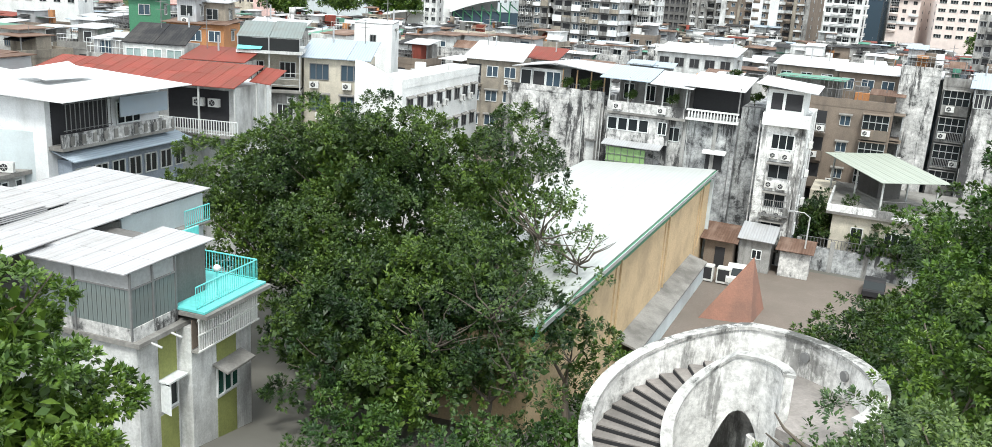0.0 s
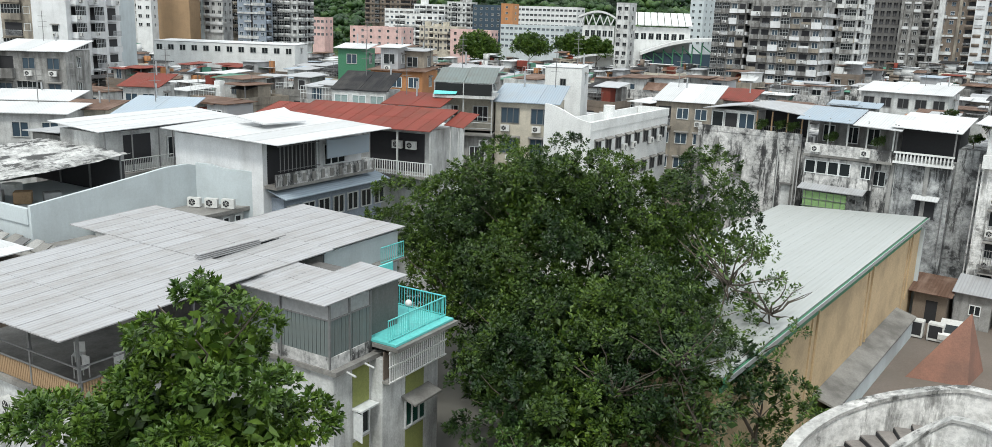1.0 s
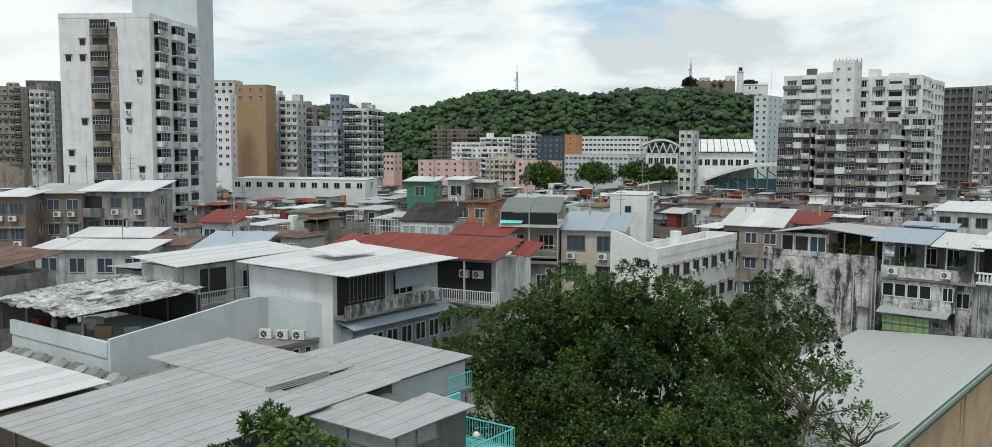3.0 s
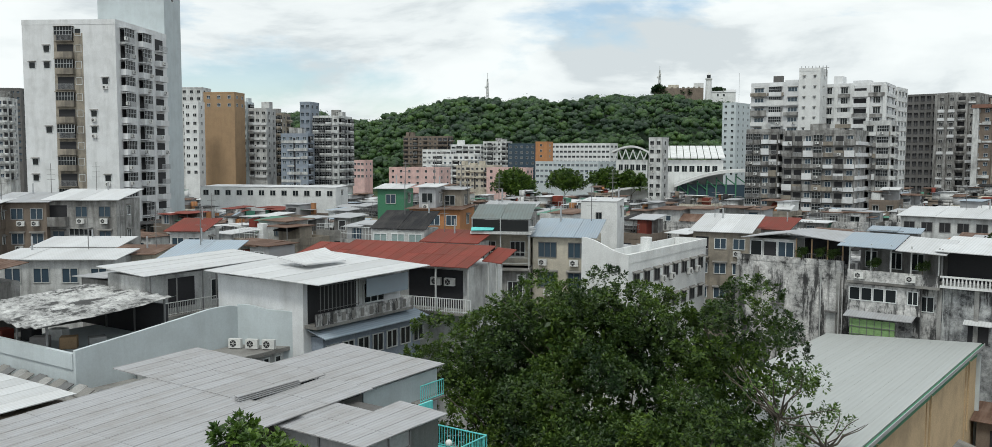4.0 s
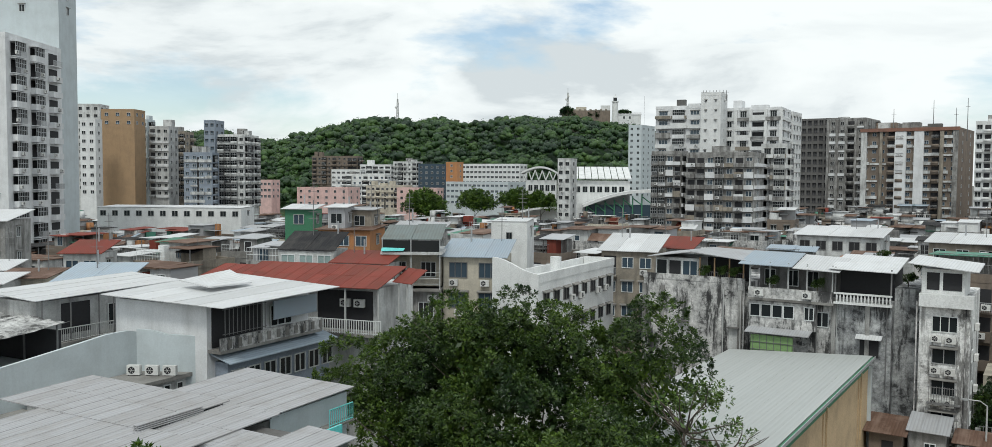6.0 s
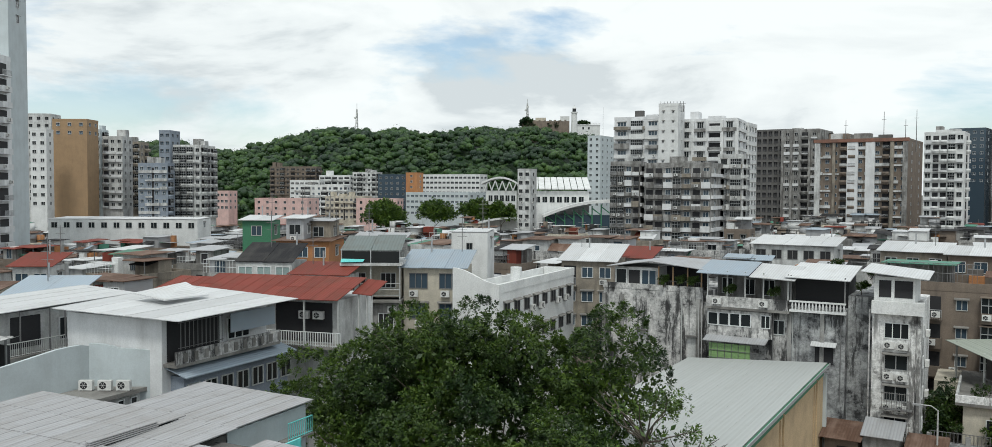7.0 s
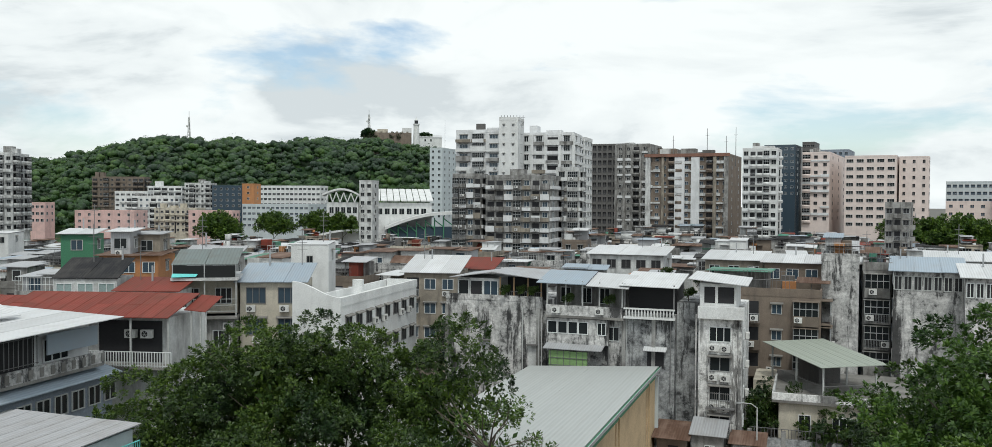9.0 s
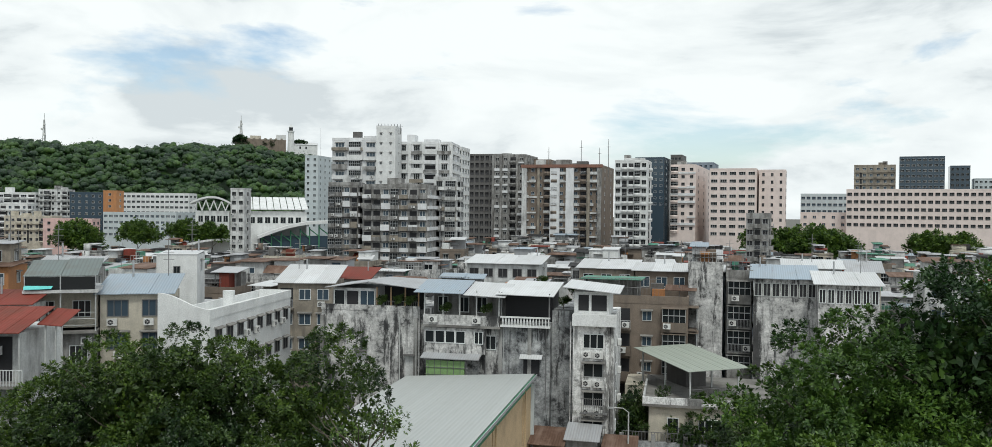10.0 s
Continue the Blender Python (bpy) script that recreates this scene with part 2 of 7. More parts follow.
gm, gnt, gb, _ = fresh("green_glass", 0.2)
gb.inputs["Base Color"].default_value = (0.015, 0.06, 0.045, 1)
M["greengl"] = gm
M["curtain"] = m_plain("pale_curtained_glass", (0.30, 0.38, 0.37), 0.25)
M["net"] = m_plain("black_netting", (0.012, 0.014, 0.015), 0.9)
gm, gnt, gb, _ = fresh("blue_curtain_glass", 0.15)
gb.inputs["Base Color"].default_value = (0.045, 0.07, 0.095, 1)
M["bluegl"] = gm


# ---------------------------------------------------------------- mesh helpers
def bx(bm, x0, x1, y0, y1, z0, z1, mi=0):
    """A box into bm."""
    v = [bm.verts.new(c) for c in ((x0, y0, z0), (x1, y0, z0), (x1, y1, z0), (x0, y1, z0), (x0, y0, z1), (x1, y0, z1), (x1, y1, z1), (x0, y1, z1))]
    for q in ((3, 2, 1, 0), (4, 5, 6, 7), (0, 1, 5, 4), (1, 2, 6, 5), (2, 3, 7, 6), (3, 0, 4, 7)):
        f = bm.faces.new([v[i] for i in q])
        f.material_index = mi


def slab(bm, corners, thick, mi=0):
    """A plate whose top is the polygon corners (counter-clockwise from above), thick metres deep."""
    top = [bm.verts.new(c) for c in corners]
    low = [bm.verts.new((c[0], c[1], c[2] - thick)) for c in corners]
    bm.faces.new(top).material_index = mi
    bm.faces.new(low[::-1]).material_index = mi
    n = len(corners)
    for i in range(n):
        j = (i + 1) % n
        bm.faces.new((top[j], top[i], low[i], low[j])).material_index = mi


def rod(bm, a, b, r=0.03, sides=5, mi=0, r2=None):
    """A round bar from a to b."""
    a, b = Vector(a), Vector(b)
    q = (b - a).to_track_quat("Z", "Y")
    rings = []
    for p, rr in ((a, r), (b, r if r2 is None else r2)):
        rings.append([bm.verts.new(p + q @ Vector((rr * math.cos(k * math.tau / sides), rr * math.sin(k * math.tau / sides), 0))) for k in range(sides)])
    for k in range(sides):
        f = bm.faces.new((rings[0][k], rings[0][(k + 1) % sides], rings[1][(k + 1) % sides], rings[1][k]))
        f.material_index = mi
    bm.faces.new(rings[0][::-1]).material_index = mi
    bm.faces.new(rings[1]).material_index = mi


def mesh_of(name, bm, *mats):
    me = bpy.data.meshes.new(name)
    bmesh.ops.recalc_face_normals(bm, faces=bm.faces)
    bm.to_mesh(me)
    bm.free()
    for m in mats:
        me.materials.append(M[m] if isinstance(m, str) else m)
    return me


def part(name, bm, mat, parent, label="", m=None):
    """One mesh object under a thing or part. mat: a name or a tuple of names; bm may be a ready mesh."""
    me = bm if isinstance(bm, bpy.types.Mesh) else mesh_of(name, bm, *((mat,) if isinstance(mat, str) else mat))
    ob = new(name, me)
    ob.parent = parent
    if m is not None:
        ob.matrix_basis = m
    if label:
        tagged(ob, label)
    return ob


def thing(name, label, category, m=None, group="", kind=""):
    ob = new(name)
    ob.empty_display_size = 0.3
    if m is not None:
        ob.matrix_basis = m
    return tagged(ob, label, category, group, kind)


CACHE = {}


def cached(key, make):
    if key not in CACHE:
        CACHE[key] = make()
    return CACHE[key]


def boxp(name, parent, mat, x0, x1, y0, y1, z0, z1, label=""):
    bm = bmesh.new()
    bx(bm, x0, x1, y0, y1, z0, z1)
    return part(name, bm, mat, parent, label)


def window_mesh(w, h, panes=2, hood=0.0, frame="frame", glass="glass", fat=0.07):
    """A window whose outside looks to -y: one frame with its glass set back, and an optional hood."""
    def make():
        bm = bmesh.new()
        y0, y1 = -0.08, -0.015
        xs = [-w / 2]
        for i in range(panes):
            c0, c1 = -w / 2 + i * w / panes, -w / 2 + (i + 1) * w / panes
            xs += [c0 + (fat if i == 0 else fat / 2), c1 - (fat if i == panes - 1 else fat / 2)]
        xs.append(w / 2)
        zs = [0, fat, h - fat, h]
        grid = [[bm.verts.new((x, y0, z)) for z in zs] for x in xs]
        for i in range(len(xs) - 1):
            for j in range(3):
                q = (grid[i][j], grid[i + 1][j], grid[i + 1][j + 1], grid[i][j + 1])
                if j == 1 and i % 2 == 1:
                    deep = [bm.verts.new((v.co.x, y1, v.co.z)) for v in q]
                    bm.faces.new(deep).material_index = 1
                    for k in range(4):
                        bm.faces.new((q[k], q[(k + 1) % 4], deep[(k + 1) % 4], deep[k]))
                else:
                    bm.faces.new(q)
        rim = [g[0] for g in grid] + grid[-1][1:] + [g[3] for g in grid[-2::-1]] + [grid[0][2], grid[0][1]]
        back = [bm.verts.new((v.co.x, 0.02, v.co.z)) for v in rim]
        for k in range(len(rim)):
            bm.faces.new((rim[k], back[k], back[(k + 1) % len(rim)], rim[(k + 1) % len(rim)]))
        if hood:
            slab(bm, [(-w / 2 - 0.15, -hood, h + 0.1), (w / 2 + 0.15, -hood, h + 0.1), (w / 2 + 0.15, 0, h + 0.22), (-w / 2 - 0.15, 0, h + 0.22)], 0.07, 2)
        me = bpy.data.meshes.new("window")
        bm.normal_update()
        bm.to_mesh(me)
        bm.free()
        for k in (frame, glass, "concrete"):
            me.materials.append(M[k])
        return me
    return cached(("win", w, h, panes, hood, frame, glass, fat), make)


def ac_mesh():
    """A split air-conditioner's outdoor unit on its brackets; the fan looks to -y."""
    def make():
        bm = bmesh.new()
        bx(bm, -0.42, 0.42, -0.40, -0.08, 0.0, 0.6, 0)
        for r0, dz in ((0.23, 0.0),):
            vs = [bm.verts.new((-0.1 + r0 * math.cos(a), -0.405, 0.3 + r0 * math.sin(a))) for a in np.linspace(0, math.tau, 12, endpoint=False)]
            f = bm.faces.new(vs)
            f.material_index = 1
        for a in (0.0, 1.05, 2.1):
            c, s = math.cos(a) * 0.22, math.sin(a) * 0.22
            rod(bm, (-0.1 - c, -0.415, 0.3 - s), (-0.1 + c, -0.415, 0.3 + s), 0.012, 3, 0)
        for x in (-0.3, 0.3):
            bx(bm, x - 0.02, x + 0.02, -0.4, 0.0, -0.05, 0.0, 1)
        return mesh_of("air_conditioner", bm, "acwhite", "dark")
    return cached("ac", make)


def balcony_mesh(w, depth=1.0, wall="grey", solid=True, cage=False):
    """A balcony to -y: slab, parapet or bars, flat near-black panel painting the doorway's shade, optional window cage.
    """
    def make():
        bm = bmesh.new()
        bx(bm, -w / 2, w / 2, -depth, 0.0, -0.15, 0.0, 0)
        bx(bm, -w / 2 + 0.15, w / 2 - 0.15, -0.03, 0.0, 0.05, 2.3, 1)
        if solid:
            bx(bm, -w / 2, w / 2, -depth, -depth + 0.1, 0.0, 0.95, 0)
            for s in (-1, 1):
                bx(bm, s * (w / 2 - 0.05) - 0.05, s * (w / 2 - 0.05) + 0.05, -depth + 0.1, 0.0, 0.0, 0.95, 0)
        else:
            for x in np.arange(-w / 2 + 0.03, w / 2, 0.16):
                bx(bm, x - 0.015, x + 0.015, -depth, -depth + 0.03, 0.0, 0.95, 2)
            bx(bm, -w / 2, w / 2, -depth - 0.02, -depth + 0.05, 0.95, 1.02, 2)
        if cage:
            for x in np.linspace(-w / 2 + 0.04, w / 2 - 0.04, max(3, round(w / 0.5))):
                bx(bm, x - 0.03, x + 0.03, -depth + 0.02, -depth + 0.08, 0.95, 2.5, 2)
            bx(bm, -w / 2, w / 2, -depth + 0.0, -depth + 0.1, 1.7, 1.78, 2)
            bx(bm, -w / 2 + 0.06, w / 2 - 0.06, -depth + 0.12, -depth + 0.15, 0.95, 2.5, 3)
            bx(bm, -w / 2 - 0.1, w / 2 + 0.1, -depth - 0.15, 0.0, 2.5, 2.58, 0)
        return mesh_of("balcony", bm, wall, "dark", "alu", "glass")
    return cached(("bal", w, depth, wall, solid, cage), make)
# ---------------------------------------------------------------- ground
def terrain(x, y):
    r = math.hypot(x, y)
    rs = (0, 3, 6, 12, 20, 34, 52, 5000)
    zs = (22.2, 22.2, 18.5, 12.5, 8.5, 4.0, 0.0, 0.0)
    return float(np.interp(r, rs, zs)) + (0.12 * math.sin(x * 0.7) * math.cos(y * 0.6) if 4 < r < 50 else 0)


def build_ground():
    radii = [0, 1.5, 3, 4.5, 6, 8, 10, 12, 15, 18, 22, 27, 33, 40, 46, 52, 70, 120, 300, 900, 2200, 4600]
    n = 72
    vs, fs = [(0, 0, terrain(0, 0))], []
    for r in radii[1:]:
        for k in range(n):
            a = k * math.tau / n
            x, y = r * math.cos(a), r * math.sin(a)
            vs.append((x, y, terrain(x, y)))
    for k in range(n):
        fs.append((0, 1 + k, 1 + (k + 1) % n))
    for i in range(len(radii) - 2):
        for k in range(n):
            a, b = 1 + i * n + k, 1 + i * n + (k + 1) % n
            fs.append((a, a + n, b + n, b))
    me = bpy.data.meshes.new("ground")
    me.from_pydata(vs, [], fs)
    me.materials.append(M["ground"])
    me.polygons.foreach_set("use_smooth", [True] * len(fs))
    tagged(new("ground", me), "bare earth and streets under the city", "ground", kind="structure")


build_ground()


def join_meshes(name, items):
    """One mesh from (mesh, matrix) pairs, with their materials."""
    cos, loops, totals, mis, mats, off = [], [], [], [], [], 0
    for me, at in items:
        n = len(me.vertices)
        co = np.empty(3 * n)
        me.vertices.foreach_get("co", co)
        a = np.array(at)
        cos.append(co.reshape(-1, 3) @ a[:3, :3].T + a[:3, 3])
        li = np.empty(len(me.loops), dtype=np.int32)
        me.loops.foreach_get("vertex_index", li)
        loops.append(li + off)
        lt_ = np.empty(len(me.polygons), dtype=np.int32)
        me.polygons.foreach_get("loop_total", lt_)
        totals.append(lt_)
        mi = np.empty(len(me.polygons), dtype=np.int32)
        me.polygons.foreach_get("material_index", mi)
        slots = []
        for mt in me.materials:
            if mt not in mats:
                mats.append(mt)
            slots.append(mats.index(mt))
        mis.append(np.array(slots or [0])[np.minimum(mi, max(len(slots) - 1, 0))])
        off += n
    co, li, lt_, mi = np.concatenate(cos), np.concatenate(loops), np.concatenate(totals), np.concatenate(mis)
    out = bpy.data.meshes.new(name)
    out.vertices.add(len(co))
    out.vertices.foreach_set("co", co.ravel())
    out.loops.add(len(li))
    out.loops.foreach_set("vertex_index", li)
    out.polygons.add(len(lt_))
    out.polygons.foreach_set("loop_start", np.concatenate([[0], np.cumsum(lt_)[:-1]]).astype(np.int32))
    for mt in mats:
        out.materials.append(mt)
    out.polygons.foreach_set("material_index", mi.astype(np.int32))
    out.update(calc_edges=True)
    return out


# ---------------------------------------------------------------- city blocks
ROOFS = ["s_white", "s_white", "s_grey", "s_grey", "s_blue", "s_red", "s_brown", "s_brown", "s_dark", "s_dark", "s_grey", "s_green"]
FOOT = []   # footprints already taken: centre x, y, radius


def roof_sheet(parent, x0, x1, y0, y1, zf, zb, mat, over=0.35, thick=0.08, name="roof_sheet"):
    bm = bmesh.new()
    slab(bm, [(x0 - over, y0 - over, zf), (x1 + over, y0 - over, zf), (x1 + over, y1 + over, zb), (x0 - over, y1 + over, zb)], thick)
    return part(name, bm, mat, parent)


def hut(parent, x0, x1, y0, y1, z, h, wall, roof, rnd, open_front=False, detail=True):
    """A room built on a flat roof, with its own sheet roof."""
    bm = bmesh.new()
    yb = y0 + (y1 - y0) * 0.5 if open_front else y0
    bx(bm, x0, x1, yb, y1, z, z + h)
    part("rooftop_room", bm, wall, parent)
    if open_front and detail:
        for x in (x0 + 0.05, x1 - 0.05):
            pm = bmesh.new()
            bx(pm, x - 0.05, x + 0.05, y0, y0 + 0.1, z, z + h)
            part("post", pm, "steel", parent)
    rise = rnd.uniform(-0.1, 0.55)
    roof_sheet(parent, x0, x1, y0, y1, z + h + 0.12, z + h + 0.12 + rise, roof, rnd.uniform(0.2, 0.7))
    if detail and not open_front and x1 - x0 > 1.8:
        n = max(1, int((x1 - x0) / 2.2))
        for i in range(n):
            part("window", window_mesh(rnd.choice((0.9, 1.2, 1.5)), rnd.choice((0.9, 1.1, 1.4)), rnd.choice((1, 2, 3)), 0.0, rnd.choice(("frame", "alu", "steel")), rnd.choice(("glass", "bluegl", "dark"))), "", parent, m=pose(x0 + (i + 0.5) * (x1 - x0) / n, y0, z + 0.8))


def block(label, x, y, w, d, top, rot=0.0, wall="grey", bays=(3, 2), rows=5, storey=2.9, base=0.0, ac=0.4, bal=0.25, cage=0.3, flat=False,
          huts=2, seed=1, name="apartment_building", category="building", winw=1.3, winh=1.25, hood=0.35, roofs=None, side_wall=None, group="", far=False, bands=None, pil=None, frame="", glass="", top_clutter=0):
    """A block of flats. (x, y) is its front right corner; the front looks to -y before the turn rot (degrees)."""
    rnd = random.Random(seed)
    t = thing(name, label, category, pose(x, y, base, 0, 0, rot), group)
    frame = frame or rnd.choice(("steel", "alu", "steel", "rail", wall) if far else ("frame", "alu", "steel", "rail", "frame"))
    glass = glass or rnd.choice(("glass", "glass", "bluegl", "dark"))
    if not far:
        winw, winh = winw * rnd.uniform(0.8, 1.35), round(winh * rnd.uniform(0.85, 1.2), 1)
    h = top - base
    FOOT.append((x, y, w, d, rot))
    bm = bmesh.new()
    bx(bm, -w, 0, 0, d, 0, h)
    part("wall", bm, wall, t)
    bm = bmesh.new()   # parapet and roof deck
    bx(bm, -w + 0.15, -0.15, 0.15, d - 0.15, h, h + 0.05)
    ph = 0.9 if not far else 0.6
    bx(bm, -w - 0.04, 0.04, -0.04, 0.13, h, h + ph)
    bx(bm, -w - 0.04, 0.04, d - 0.13, d + 0.04, h, h + ph)
    bx(bm, -w - 0.04, -w + 0.13, 0.13, d - 0.13, h, h + ph)
    bx(bm, -0.13, 0.04, 0.13, d - 0.13, h, h + ph)
    part("parapet", bm, side_wall or wall, t)
    many = {"windows": [], "balconies": []}   # joined on far facades
    if bands:
        for k in range(rows):
            z = h - (k + 1) * storey
            for i in range(bays[0]):
                if rnd.random() < 0.12:
                    continue
                bm = bmesh.new()
                xa, xb, o = -w + i * w / bays[0] + 0.05, -w + (i + 1) * w / bays[0] - 0.05, rnd.uniform(0.5, 1.1)
                ph = rnd.choice((0.8, 0.95, 0.95, 1.5))
                bx(bm, xa, xb, -o, 0.0, z - 0.14, z)
                bx(bm, xa, xb, -o, -o + 0.12, z, z + ph)
                part("balcony_band", bm, rnd.choice((bands, bands, bands, "beige", "grey")), t)
            bm = bmesh.new()
            bx(bm, 0.0, 0.5, 0.2, d - 0.3, z, z + 0.9)
            part("balcony_band", bm, bands, t)
    if pil:
        for i in range(bays[0] + 1):
            bm = bmesh.new()
            px = -w + i * w / bays[0]
            bx(bm, px - 0.45, px + 0.45, -0.75, 0.0, h - rows * storey, h + 0.3)
            part("pilaster", bm, pil, t)
    for k in range(top_clutter):
        bm = bmesh.new()
        tw, td, th = rnd.uniform(1.5, w * 0.3), rnd.uniform(1.5, d * 0.4), rnd.uniform(1.2, 3.6)
        tx, ty = rnd.uniform(-w + 0.5, -tw - 0.5), rnd.uniform(0.4, d - td - 0.4)
        bx(bm, tx, tx + tw, ty, ty + td, h + 0.05, h + 0.05 + th)
        part("roof_cabin", bm, rnd.choice((wall, "white", "grey", "darkgrey")), t)
    for face, (n, length) in enumerate(((bays[0], w), (bays[1], d))):
        for i in range(n):
            pitch = length / n
            has_bal = rnd.random() < bal
            caged = rnd.random() < cage
            for k in range(rows):
                z = h - (k + 1) * storey
                if z < -0.2:
                    continue
                s = (i + 0.5) * pitch
                at = pose(-w + s, 0, z) if face == 0 else pose(0, s, z, 0, 0, 90)
                if has_bal:
                    me = balcony_mesh(round(min(pitch * 0.86, 3.6), 1), 1.0, side_wall or wall, rnd.random() < 0.7, caged)
                    if far:
                        many["balconies"].append((me, at))
                    else:
                        tagged(part("balcony", me, "", t, m=at), kind="stuff")
                else:
                    ww = min(winw, pitch * 0.7)
                    me = window_mesh(round(ww, 1), winh, 2 if ww < 1.6 else 3, hood, frame, glass)
                    if far:
                        many["windows"].append((me, at @ pose(0, 0, 0.95)))
                    else:
                        part("window", me, "", t, m=at @ pose(0, 0, 0.95))
                if rnd.random() < ac:
                    part("air_conditioner", ac_mesh(), "", t, m=at @ pose(rnd.uniform(-0.3, 0.3) * pitch, -1.0 if has_bal else 0.0, 0.25))
    if far and rows > 1 and h > 14 and bal > 0:
        bm = bmesh.new()   # floor ledges in broken runs
        for k in range(rows):
            z = h - (k + 1) * storey
            if z < 0:
                continue
            i = 0
            while i < bays[0]:
                run = rnd.randint(1, 3)
                if rnd.random() < 0.7:
                    bx(bm, -w + i * w / bays[0] + 0.1, -w + min(i + run, bays[0]) * w / bays[0] - 0.1, -rnd.uniform(0.3, 0.9), 0.0, z - 0.1, z + rnd.choice((0.5, 0.9, 0.9)))
                i += run
        tagged(part("ledge", bm, rnd.choice((wall, "white", "tower")), t), kind="stuff")
        for i in range(1, bays[0]):
            if rnd.random() < 0.2:
                px = -w + i * w / bays[0]
                # flat near-black strip paints the shade of a recessed slot
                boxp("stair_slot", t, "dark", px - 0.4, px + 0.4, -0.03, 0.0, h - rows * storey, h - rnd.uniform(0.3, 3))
        for i in range(rnd.randint(1, 3)):
            px, pw = rnd.uniform(-w, -w * 0.3), rnd.uniform(2, 4)
            boxp("roof_cabin", t, rnd.choice((wall, "white", "grey")), px, min(px + pw, 0), d * 0.3, d * 0.3 + 3, h + 0.05, h + rnd.uniform(1.4, 3.4))
    for nm, items in many.items():
        if items:
            out = join_meshes(nm, items)
            tagged(part("window" if nm == "windows" else "balcony", out, "", t), kind="stuff")
    roofs = roofs or ROOFS
    if not flat:
        for i in range(huts):
            ww, dd = w * rnd.uniform(0.38, 0.62), d * rnd.uniform(0.4, 0.7)
            x0 = -w + 0.3 if i == 0 else -ww - 0.3
            if i > 1:
                x0 = -w * 0.7
            y0 = rnd.uniform(0.2, max(0.3, d - dd - 0.3))
            hut(t, x0, x0 + ww, y0, y0 + dd, h + 0.05, rnd.uniform(2.1, 2.7) + 0.07 * i, rnd.choice((wall, "white", "grey", "s_grey", "clean", "white")), rnd.choice(roofs), rnd, rnd.random() < 0.4, not far)
        if not far:   # tank, pole and a loose sheet
            bm = bmesh.new()
            q = Vector((rnd.uniform(-w + 1, -1), rnd.uniform(1, d - 1), h + 0.05))
            rod(bm, q, q + Vector((0, 0, 1.3)), 0.6, 10)
            part("water_tank", bm, rnd.choice(("alu", "s_blue", "acwhite")), t)
            if rnd.random() < 0.6:   # cage of bars on the parapet
                bm = bmesh.new()
                hh, xe = rnd.uniform(0.9, 2.2), -w + w * rnd.uniform(0.5, 1.0)
                for xx in np.arange(-w, xe, 0.45):
                    rod(bm, (xx, 0.05, h + 0.8), (xx, 0.05, h + 0.8 + hh), 0.025, 4)
                for zz in (0.5, 1.0):
                    rod(bm, (-w, 0.05, h + 0.8 + hh * zz), (xe, 0.05, h + 0.8 + hh * zz), 0.03, 4)
                tagged(part("railing", bm, rnd.choice(("rail", "steel", "frame")), t), kind="stuff")
        bm = bmesh.new()
        q = Vector((rnd.uniform(-w + 0.6, -0.6), rnd.uniform(0.5, d - 0.5), h))
        rod(bm, q, q + Vector((0, 0, rnd.uniform(1.6, 3.8))), 0.04, 4)
        part("pole", bm, "steel", t)
        for k in range(3):
            x0, y0 = rnd.uniform(-w + 0.3, -2.5), rnd.uniform(-0.3, d - 2.5)
            roof_sheet(t, x0, x0 + rnd.uniform(1.5, 3.5), y0, y0 + rnd.uniform(1.5, 2.5), h + rnd.uniform(1.0, 2.0), h + rnd.uniform(1.2, 2.4), rnd.choice(ROOFS + ["s_dark", "s_brown", "s_red"]), 0.1, 0.06, "loose_sheet")
        for k in range(3):
            x0, y0, s0 = rnd.uniform(-w + 0.4, -2.2), rnd.uniform(0.3, d - 2.2), rnd.uniform(0.7, 1.9)
            boxp("roof_cabin", t, rnd.choice(("darkgrey", "brown", "s_dark", "clean", "mould", "s_green", "orange", "white", "s_red", "dark")), x0, x0 + s0, y0, y0 + s0 * rnd.uniform(0.6, 1.3), h + 0.05, h + rnd.uniform(0.9, 2.9))
    return t


